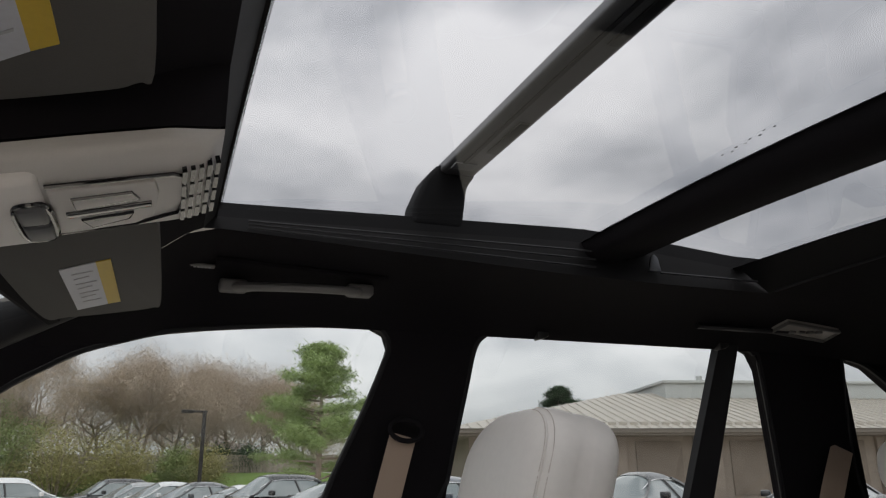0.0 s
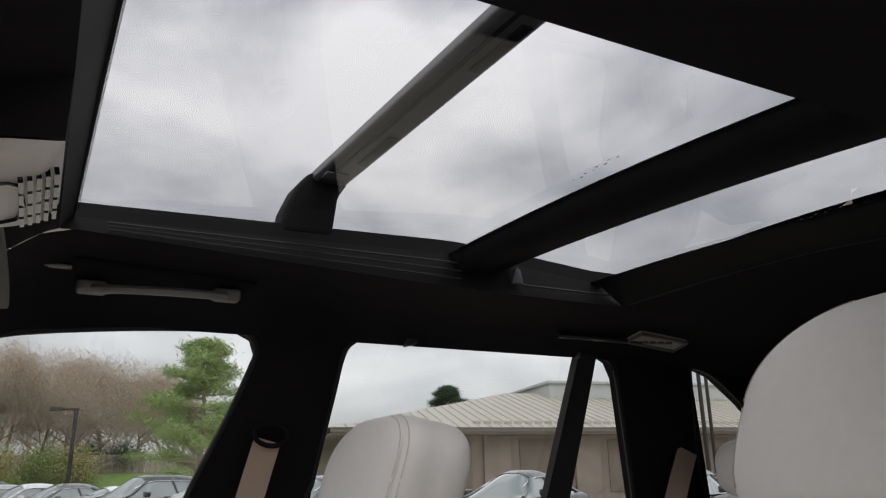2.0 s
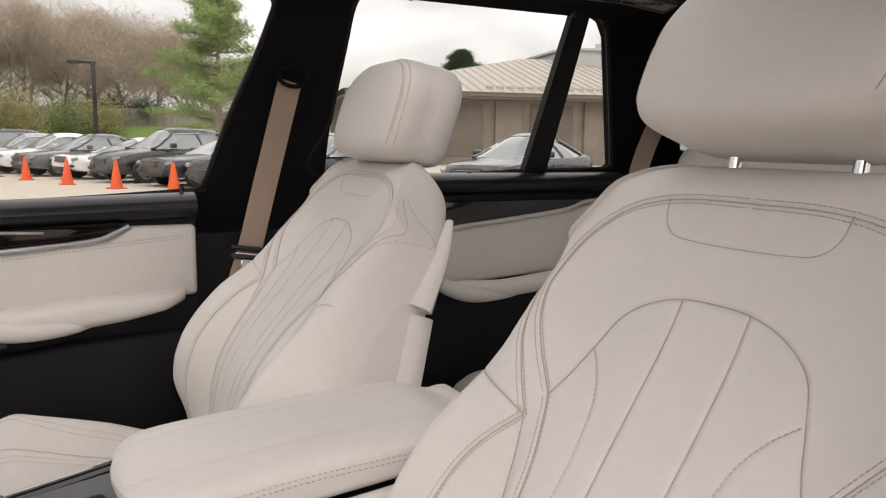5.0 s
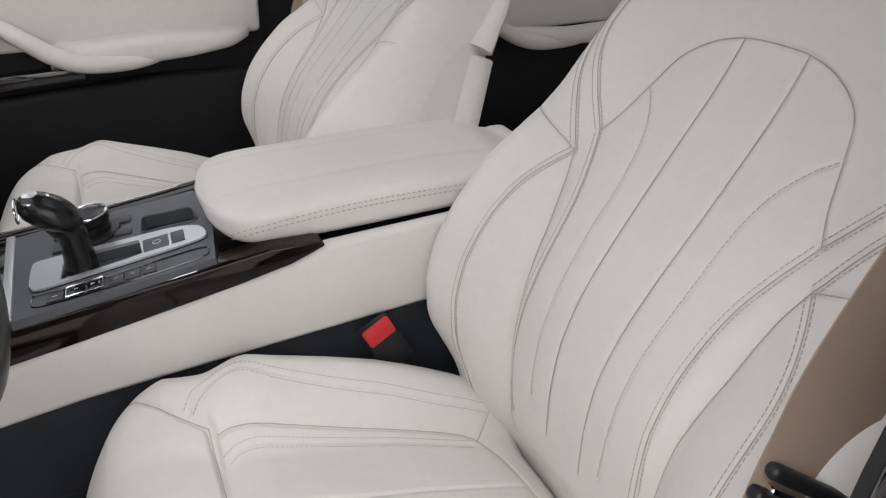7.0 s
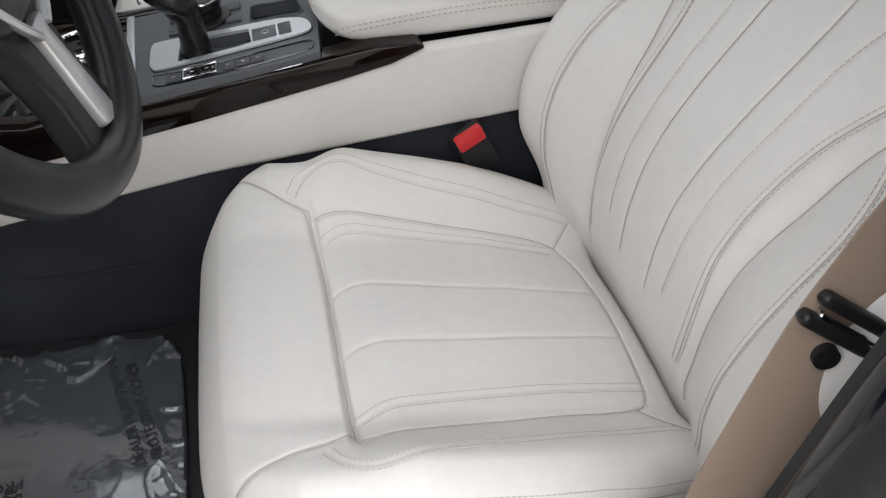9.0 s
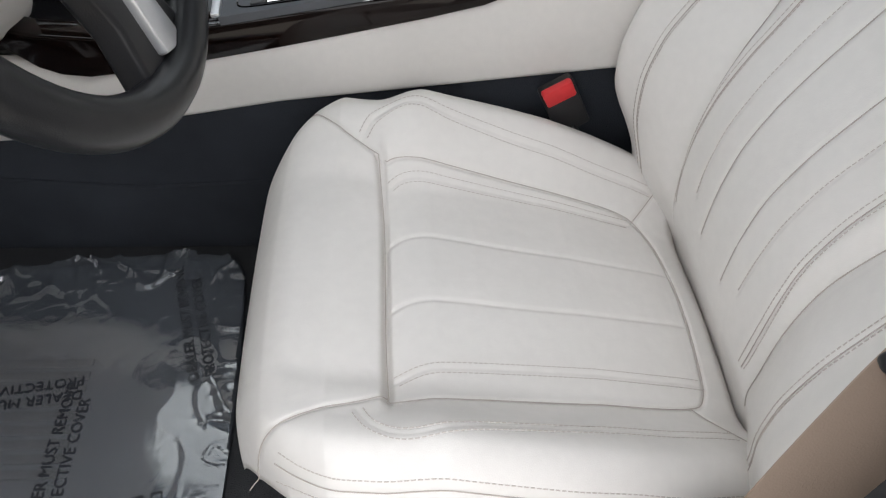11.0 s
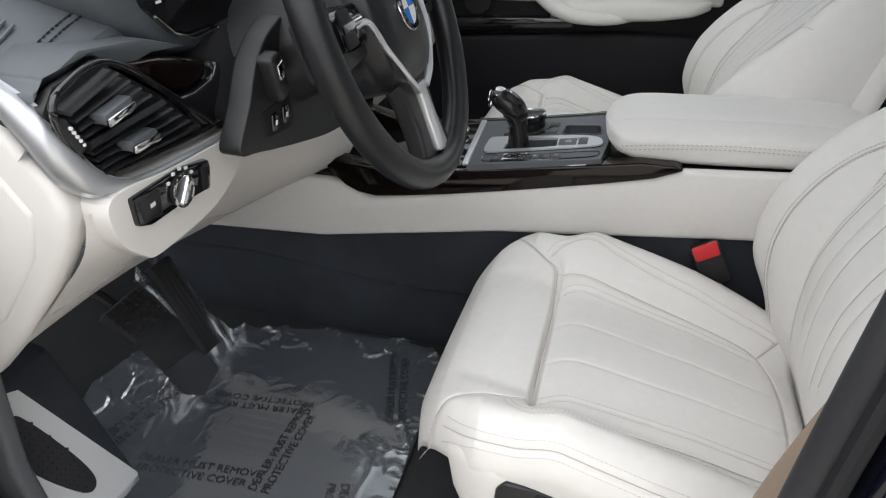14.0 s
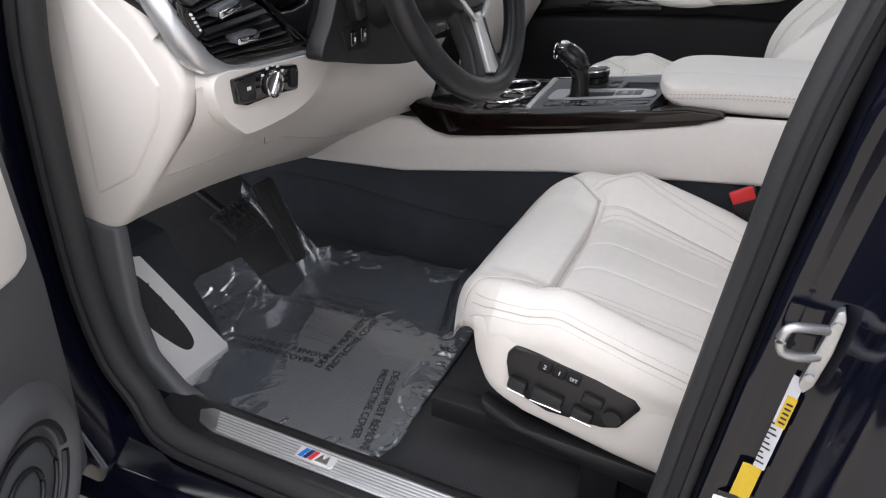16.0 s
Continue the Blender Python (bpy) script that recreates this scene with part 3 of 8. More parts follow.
def build_backrest(seat, yc, dx, fine):
    nv, ns = (330, 290) if fine else (220, 190)
    vv = 0.648 * np.linspace(0, 1, nv) ** 0.97
    tt = np.linspace(-1, 1, ns)
    V, T = np.meshgrid(vv, tt, indexing="ij")
    W = back_half_width(V)
    S = np.sin(T * np.pi / 2 * 0.98) / math.sin(math.pi / 2 * 0.98) * 0.35 * W + 0.65 * T * W
    N = back_front(S, V)
    for line in BACK_SEAMS:
        N += groove(seg_dist(S, V, line), 0.0017, 0.0014 if line is TAG or line in OUTER else 0.0022)
    verts = [tuple(back_place(S[i, j], V[i, j], N[i, j]) + Vector((dx, yc, 0))) for i in range(nv) for j in range(ns)]
    faces = [[i * ns + j, i * ns + j + 1, (i + 1) * ns + j + 1, (i + 1) * ns + j] for i in range(nv - 1) for j in range(ns - 1)]
    cover = part("backrest_cover", (verts, faces), IVORY, seat, sharp=70)

    # rear shell
    def shell(u, v):
        vq = 0.648 * u
        w = float(back_half_width(vq))
        a = math.pi * v
        s = 0.997 * w * math.copysign(abs(math.cos(a)) ** 0.22, math.cos(a))
        nfr = float(back_front(np.array(w), np.array(vq))) + 0.006
        back = -0.135 + 0.055 * u - 0.02 * math.sin(a) ** 2
        return back_place(s, vq, nfr + (min(back, nfr - 0.01) - nfr) * math.sin(a) ** 0.26 * (1 - max(0.0, (u - 0.9) / 0.1) ** 2) ** 0.5) + Vector((dx, yc, 0))
    part("backrest_shell", sheet(shell, 110, 97), IVORY, seat, sharp=60)
    return cover


def stitch_run(line, surface, offset=0.0, pitch=0.0048, size=0.00052):
    """Short threads along a seam, lying on the surface."""
    pts = np.array(line)
    d = np.gradient(pts, axis=0)
    nrm = np.stack([-d[:, 1], d[:, 0]], 1) / (np.hypot(d[:, 0], d[:, 1])[:, None] + 1e-9)
    pts = pts + offset * nrm
    ln = np.r_[0, np.cumsum(np.hypot(*np.diff(pts, axis=0).T))]
    verts, faces = [], []
    for a in np.arange(0.003, ln[-1] - 0.004, pitch):
        p = [surface(*[np.interp(a + e, ln, pts[:, k]) for k in (0, 1)]) for e in (0, pitch * 0.68)]
        v, f = tube([p[0], p[1]], size, 4)
        k = len(verts)
        verts += v
        faces += [[i + k for i in q] for q in f]
    return verts, faces


# cushion
CU_Z = ([0.36, 0.40, 0.46, 0.507, 0.515, 0.60, 0.70, 0.80, 0.86], [0.672, 0.688, 0.694, 0.689, 0.674, 0.660, 0.640, 0.612, 0.602])


def cush_half(x):
    return soft_interp(x, [0.374, 0.39, 0.42, 0.46, 0.55, 0.65, 0.75, 0.84], [0.136, 0.174, 0.207, 0.229, 0.241, 0.242, 0.236, 0.218], 0.010)


PAD = flat_line([(0.513, 0.143), (0.53, 0.147), (0.59, 0.143), (0.69, 0.134), (0.775, 0.125), (0.803, 0.10), (0.814, 0.05), (0.816, 0.0), (0.814, -0.06), (0.808, -0.10), (0.785, -0.117), (0.70, -0.125), (0.59, -0.133), (0.53, -0.140), (0.513, -0.142)], 72)
BLOCK = flat_line([(0.506, 0.143), (0.511, 0.07), (0.512, 0.0), (0.512, -0.07), (0.514, -0.139)], 20)
BLOCK_SIDE = flat_line([(0.506, 0.143), (0.48, 0.155), (0.444, 0.168), (0.41, 0.180), (0.38, 0.186)], 16)
BLOCK_HEM = flat_line([(0.514, -0.139), (0.491, -0.148), (0.451, -0.156), (0.411, -0.166), (0.38, -0.172)], 16)
CUSH_CHANNELS = [flat_line(c, 24) for c in ([(0.514, 0.040), (0.54, 0.051), (0.62, 0.045), (0.70, 0.043), (0.812, 0.045)], [(0.514, -0.039), (0.54, -0.028), (0.62, -0.029), (0.70, -0.027), (0.815, -0.020)])]
CUSH_DOUBLE = [flat_line(c, 24) for c in ([(0.516, 0.118), (0.54, 0.129), (0.62, 0.124), (0.70, 0.118), (0.785, 0.112)], [(0.518, -0.115), (0.55, -0.102), (0.62, -0.097), (0.70, -0.093), (0.812, -0.088)])]
BOLSTER = flat_line([(0.488, 0.157), (0.503, 0.180), (0.535, 0.193), (0.585, 0.183), (0.65, 0.174), (0.72, 0.166), (0.82, 0.152)], 40)
CORNER = [(0.790, 0.117), (0.835, 0.165)]

EDGE_SEAM = [(x, 0.955 * float(cush_half(x))) for x in np.linspace(0.408, 0.82, 44)]


def mirror_y(line):
    return [(a, -b) for a, b in line]


CUSH_SEAMS = [(PAD, 0.0036), (BLOCK, 0.010), (BLOCK_SIDE, 0.003), (BLOCK_HEM, 0.004), (BOLSTER, 0.0016), (mirror_y(BOLSTER), 0.0009), (CORNER, 0.0025), (mirror_y(CORNER), 0.0025), (EDGE_SEAM, 0.003), (mirror_y(EDGE_SEAM), 0.003), *((c, 0.0021) for c in CUSH_CHANNELS), *((c, 0.0012) for c in CUSH_DOUBLE)]


FOLD_X = 0.832


def cush_top(x, s):
    w = cush_half(x)
    q = np.abs(s) / w
    flank = np.interp(x, [0.36, 0.40, 0.46, 0.60, 0.70, 0.80, 0.86], [0.672, 0.686, 0.688, 0.660, 0.640, 0.612, 0.602])
    z = flank + (np.interp(x, *CU_Z) - flank) * (1 - step(0.56, 0.72, q))
    rise = soft_interp(x, [0.38, 0.41, 0.43, 0.47, 0.51, 0.55, 0.60, 0.70, 0.82], [0.004, 0.014, 0.021, 0.034, 0.047, 0.054, 0.052, 0.045, 0.034], 0.015)
    z = z + rise * step(0.46, 0.84, q)
    z = z + 0.004 * np.cos(np.clip(np.abs(s) / 0.15, 0, 1) * np.pi) * step(0.51, 0.6, x)
    z = z + (0.012 + 0.004 * step(0.6, 0.8, q)) * step(0.505, 0.56, x) * (1 - step(0.79, 0.86, x))
    z = z - 0.055 * (1 - np.sqrt(1 - np.clip((q - 0.80) / 0.2, 0, 1) ** 2 * 0.999))
    z = z - 0.034 * np.clip((x - FOLD_X) / 0.026, 0, 1) ** 2
    z = z - 0.048 * (1 - np.sqrt(1 - np.clip((0.425 - x) / 0.052, 0, 1) ** 2 * 0.999))
    return z


def bow(x, s):
    """The front edge runs back a little towards its ends."""
    return (0.006 + 0.012 * np.clip(np.abs(s) / 0.18, 0, 1.2) ** 3) * step(0.50, 0.39, x)


def wide(s, out, x):
    """The cushion reaches further towards the console, most of all at the front."""
    return s * np.where(s * out < 0, 1.08 + 0.20 * step(0.52, 0.40, x), 1.0)


def build_cushion(seat, yc, dx, fine, out):
    nx, ns = (310, 300) if fine else (190, 190)
    xx = 0.374 + 0.496 * np.linspace(0, 1, nx)
    tt = np.linspace(-1, 1, ns)
    X, T = np.meshgrid(xx, tt, indexing="ij")
    Wd = cush_half(X)
    S = np.sin(T * np.pi / 2 * 0.98) / math.sin(math.pi / 2 * 0.98) * 0.35 * Wd + 0.65 * T * Wd
    Z = cush_top(X, S)
    for line, depth in CUSH_SEAMS:
        Z += groove(seg_dist(X, S, line), 0.0019 if line is not BLOCK else 0.0030, depth * 0.9)
    Y = wide(S, out, X)
    X = X + bow(X, S)
    verts = [(X[i, j] + dx, Y[i, j] + yc, Z[i, j]) for i in range(nx) for j in range(ns)]
    faces = [[i * ns + j, i * ns + j + 1, (i + 1) * ns + j + 1, (i + 1) * ns + j] for i in range(nx - 1) for j in range(ns - 1)]
    # side walls tucked under
    rim = [i * ns for i in range(nx - 1, -1, -1)] + list(range(1, ns)) + [i * ns + ns - 1 for i in range(1, nx)]
    k = len(verts)
    m = len(rim)
    rings = (0.10, 0.25, 0.45, 0.70, 1.0)
    for f in rings:
        for r in rim:
            x, y, z = verts[r]
            nose = float(step(0.50, 0.40, x - dx))
            verts.append((x + 0.050 * nose * f ** 1.5, y - (0.002 + 0.012 * f ** 1.5) * np.sign(y - yc), z + (0.580 + 0.050 * nose - z) * f))
    for q in range(len(rings)):
        for a in range(m - 1):
            up, dn = (rim[a], rim[a + 1]) if q == 0 else (k + (q - 1) * m + a, k + (q - 1) * m + a + 1), (k + q * m + a, k + q * m + a + 1)
            faces.append([up[0], up[1], dn[1], dn[0]])
    return part("cushion", (verts, faces), IVORY, seat, sharp=180)


def build_headrest(seat, yc, dx):
    """A pillow of three panels: a front cushion, a gusset and a rear shell, joined by two ring seams."""
    c = BACK_O + BACK_D * 0.734 - BACK_N * 0.012 + Vector((dx, yc, 0))
    power = lambda t, e: math.copysign(abs(t) ** e, t)
    rings = (0.046, 0.002)

    def place(u, v):
        a, b = math.pi * (u - 0.5), 2 * math.pi * v
        ca, sa, cb, sb = math.cos(a), math.sin(a), math.cos(b), math.sin(b)
        y = 0.136 * power(ca, 0.50 if sa > 0 else 0.28) * power(cb, 0.46)
        n = 0.066 * power(ca, 0.38 if sa > 0 else 0.30) * power(sb, 0.50)
        h = 0.083 * power(sa, 0.62 if sa > 0 else 0.38)
        y *= 1 - 0.24 * (h / 0.08) ** 2 * (h > 0) - 0.03 * (h / 0.08) ** 2 * (h < 0)
        g = sum(float(groove(np.array(abs(n - k)), 0.0020, 0.0030)) for k in rings) * step(-0.06, -0.03, h)
        f = 1 + g / 0.08
        n += 0.008 * (1 - (h / 0.09) ** 2) - 0.012 * (h / 0.09)
        return c + BACK_D * (h * f) + BACK_N * n + Vector((0, y * f, 0))
    head = part("headrest", sheet(place, 110, 240, True), IVORY, seat, sharp=80)

    def ring(k, out):
        """Points round the pillow where its depth is k, up one side and down the other."""
        run = []
        for side in (1, -1):
            half = []
            for i in range(140):
                u = 0.36 + 0.635 * i / 139
                depth = 0.066 * math.cos(math.pi * (u - 0.5)) ** (0.38 if u > 0.5 else 0.30)
                if abs(k) > 0.97 * depth:
                    continue
                b = math.asin(min(1.0, abs(k) / depth) ** (1 / 0.50)) * (1 if k > 0 else -1)
                p = place(u, (b if side > 0 else math.pi - b) / (2 * math.pi))
                half.append(p + (p - c).normalized() * out)
            run += half if side > 0 else half[::-1]
        return run
    runs = []
    for k in (rings[0] + 0.0045, rings[0] - 0.0045):
        lp = ring(k, 0.0005)
        runs += [tube([lp[i], lp[i].lerp(lp[i + 1], 0.7)], 0.0006, 4) for i in range(0, len(lp) - 1) if (lp[i] - lp[i + 1]).length < 0.02]
    part("headrest_stitching", cat(*runs), SEAM_THREAD, head)["kind"] = "stuff"
    part("headrest_seams", cat(*[tube(ring(k, -0.0016), 0.0006, 5) for k in rings]), SEAM_DARK, head)["kind"] = "stuff"
    for s in (-0.062, 0.062):
        a = BACK_O + BACK_D * 0.60 - BACK_N * 0.045 + Vector((dx, yc + s, 0))
        b = c - BACK_D * 0.07 - BACK_N * 0.020 + Vector((0, s, 0))
        part("headrest_post", tube([a, b], 0.0065, 12), CHROME, seat)
    return head


def build_front_seat(yc, dx, out, lift=0.0, tip=0.0, slide=0.0):
    """out: the sign of the door's side; lift, tip and slide: raised cushion, reclined and set-back backrest."""
    seat = thing("car_seat", (0.6 + dx, yc, 0.43), "ivory leather bucket seat with stitched channels, beside the console", "car seat", "front seats")
    build_cushion(seat, yc, dx, out < 0, out)
    build_backrest(seat, yc, dx, out < 0)
    build_headrest(seat, yc, dx)
    o = Vector((dx, yc, 0))
    back_at = lambda a, b: back_place(a, b, float(back_front(np.array(a), np.array(b))) + 0.0002) + o
    cush_at = lambda a, b: Vector((a + float(bow(a, b)) + dx, float(wide(np.array(b), out, a)) + yc, float(cush_top(np.array(a), np.array(b))) + 0.0002))
    # dark thread deep in the sewn joints; in the unsewn FOLD it draws shade
    sunk = lambda at, up, line, r: tube([at(*p) - up * 0.0016 for p in line], r, 5)
    part("back_seams", cat(*[sunk(back_at, BACK_N, c, 0.0005) for c in BACK_SEAMS if c not in OUTER]), SEAM_DARK, seat)["kind"] = "stuff"
    part("cushion_seams", cat(*[sunk(cush_at, Vector((0, 0, 1)), flat_line(c, 60), 0.0005) for c, d in CUSH_SEAMS if d > 0.0022]), SEAM_DARK, seat)["kind"] = "stuff"
    runs = []
    for line in both(SHOULDER) + both(CREST) + both(BOLSTER_SEAM) + both(EDGE_UP):
        runs += [stitch_run(line, back_at, 0.0042), stitch_run(line, back_at, -0.0042)]
    for line in OUTER:
        runs.append(stitch_run(line, back_at, 0.0))
    part("back_stitching", cat(*runs), SEAM_THREAD, seat)["kind"] = "stuff"
    runs = []
    for line in (BOLSTER, mirror_y(BOLSTER), EDGE_SEAM, mirror_y(EDGE_SEAM), *CUSH_DOUBLE):
        runs += [stitch_run(line, cush_at, 0.005), stitch_run(line, cush_at, -0.005)]
    part("cushion_stitching", cat(*runs), SEAM_THREAD, seat)["kind"] = "stuff"
    y = yc + out * 0.228

    def skirt(u, v):
        x = 0.437 + 0.44 * u
        top = float(np.interp(x, [0.437, 0.449, 0.497, 0.563, 0.627, 0.689, 0.78, 0.86, 0.88], [0.668, 0.680, 0.687, 0.681, 0.669, 0.657, 0.632, 0.606, 0.58]))
        low = float(np.interp(x, [0.437, 0.443, 0.468, 0.523, 0.583, 0.648, 0.70, 0.86, 0.88], [0.655, 0.618, 0.582, 0.560, 0.548, 0.535, 0.528, 0.515, 0.53]))
        a = math.pi * v
        z = (top + low) / 2 + (top - low) / 2 * math.copysign(abs(math.cos(a)) ** 0.5, math.cos(a))
        turn_in = 0.030 * max(0.0, (0.50 - x) / 0.063) ** 2
        return (x + dx, y - out * (0.026 + turn_in) + out * 0.034 * math.sin(a) ** 0.4, z)
    part("side_skirt", sheet(skirt, 48, 25), IVORY_PLASTIC, seat, "ivory plastic side cover of the seat")
    part("seat_frame", rbox((0.50 + dx, yc - 0.175, 0.50), (0.84 + dx, yc + 0.175, 0.60), 0.02), BLACK_PLASTIC, seat)
    part("lower_cover", prism([(0.46 + dx, 0.560), (0.52 + dx, 0.536), (0.70 + dx, 0.528), (0.90 + dx, 0.508), (0.90 + dx, 0.48), (0.70 + dx, 0.49), (0.47 + dx, 0.53)], "y", *sorted((y - out * 0.03, y + out * 0.0)), 0.006), BLACK_PLASTIC, seat)
    for s in (-0.2, 0.2):
        part("seat_rail", rbox((0.385 + dx, yc + s - 0.017, 0.494), (0.95 + dx, yc + s + 0.017, 0.530), 0.005), BLACK_PLASTIC, seat)
        for x in (0.60, 0.80):
            part("rail_foot", rbox((x + dx, yc + s - 0.012, 0.425), (x + 0.05 + dx, yc + s + 0.012, 0.497), 0.004), BLACK_PLASTIC, seat)
    # back pocket edge with its notch
    rim = lambda v: float(back_half_width(v))
    top_run = [back_place(-out * (rim(v) - 0.004), v, -0.092 + 0.10 * (0.57 - v)) + o for v in np.linspace(0.575, 0.430, 10)]
    low_run = [back_place(-out * (rim(v) - 0.010), v, -0.084 - 0.10 * (0.417 - v)) + o for v in np.linspace(0.417, 0.06, 14)]
    part("shell_edge", tube(top_run, [0.006 + 0.022 * k / 9 for k in range(10)], 12, flat=0.6), IVORY_PLASTIC, seat)
    part("shell_edge", tube(low_run, 0.027, 12, flat=0.6), IVORY_PLASTIC, seat)
    if out < 0:
        build_seat_controls(seat, y - 0.008, dx)
    if tip:
        foot = Matrix.Translation((BACK_O.x + dx, 0, 0.62))
        m = Matrix.Translation((slide, 0, lift)) @ foot @ pose(0, 0, 0, 0, tip, 0) @ foot.inverted()
        for ob in list(seat.children_recursive):
            back = ob.name.split(".")[0] in ("backrest_cover", "backrest_shell", "headrest", "headrest_stitching", "headrest_seams", "headrest_post", "back_seams", "back_stitching", "shell_edge")
            if ob.name.startswith("headrest") and "post" not in ob.name:
                pivot = Matrix.Translation(BACK_O + BACK_D * 0.72 + Vector((dx, yc, 0)))
                ob.data.transform(Matrix.Translation((0, 0, -0.014)) @ pivot @ pose(0, 0, 0, 0, -17, 0) @ Matrix.Scale(1.06, 4) @ pivot.inverted())
            ob.data.transform(m if back else Matrix.Translation((-0.030, 0, 0.012) if "cushion" in ob.name else (0, 0, 0)))
    return seat


def build_seat_controls(seat, y, dx):
    """Black switch panel with memory keys and seat-shaped rockers on the skirt."""
    outline = [(0.504, 0.601), (0.496, 0.64), (0.497, 0.655), (0.506, 0.666), (0.538, 0.664), (0.608, 0.652), (0.655, 0.639), (0.663, 0.627), (0.642, 0.592), (0.623, 0.585), (0.553, 0.584)]
    panel = part("switch_panel", prism(outline, "y", y - 0.004, y + 0.01, 0.003), BLACK_PLASTIC, seat, "black power seat switch panel")
    for k, text in enumerate(("2", "1", "SET")):
        x, z = 0.546 + 0.0180 * k, 0.652 - 0.0030 * k
        part("memory_key", turned(rbox((-0.0082, -0.003, -0.008), (0.0082, 0.003, 0.008), 0.002), pose(x, y - 0.005, z, 0, 11, 0)), SOFT_BLACK, panel)
        letter(text, pose(x, y - 0.0087, z - 0.002, 90, 0, 0) @ pose(0, 0, 0, 0, 0, -11), 0.009 if len(text) < 2 else 0.0065, PALE_INK, panel)
    for x, z, w, h in ((0.514, 0.615, 0.012, 0.008), (0.553, 0.609, 0.020, 0.009), (0.598, 0.600, 0.013, 0.0074), (0.608, 0.624, 0.013, 0.007)):
        part("rocker_switch", turned(rbox((-w, -0.005, -h), (w, 0.005, h), 0.003), pose(x, y - 0.007, z, 0, 11, 0)), BLACK_PLASTIC, panel)
        if h > 0.0075 or x == 0.598:
            part("chrome_edge", tube([(x - w, y - 0.012, z - h + 0.002), (x + w, y - 0.012, z - h - 0.003)], 0.0013, 6), CHROME, panel)
    part("lumbar_switch", turned(sheet(lambda u, v: (0.011 * math.cos(2 * math.pi * v) * min(1, 2 - 2 * u), -0.006 * min(1, 2 * u), 0.011 * math.sin(2 * math.pi * v) * min(1, 2 - 2 * u)), 9, 20, True), pose(0.633, y - 0.004, 0.607)), BLACK_PLASTIC, panel)


driver_seat = build_front_seat(-0.40, 0.0, -1)
passenger_seat = build_front_seat(0.395, -0.11, 1, 0.026, 8.0, -0.003)

# ---- centre console ----
GATE_SILVER = mat("gate_silver", (0.66, 0.67, 0.69), 0.30, 0.6, 0.05, 4, 600, 0.04)
LEVER_BLACK = mat("lever_black", (0.010, 0.010, 0.011), 0.22, bump=0, spec=0.35)
WOOD = mat("dark_wood", (0.0060, 0.0030, 0.0024), 0.07, vary=0.7, scale=14, grain=60, bump=0.0, coat=0.12, spec=0.25)
GREY_PANEL = mat("graphite_panel", (0.105, 0.112, 0.125), 0.42, 0.3, 0.06, bump=0.05)
KEY_GREY = mat("dark_key_plastic", (0.06, 0.062, 0.066), 0.4, bump=0.05)


def console_top(x):
    return float(np.interp(x, [0.05, 0.20, 0.36, 0.55, 0.62, 0.70], [0.755, 0.765, 0.797, 0.826, 0.832, 0.838]))


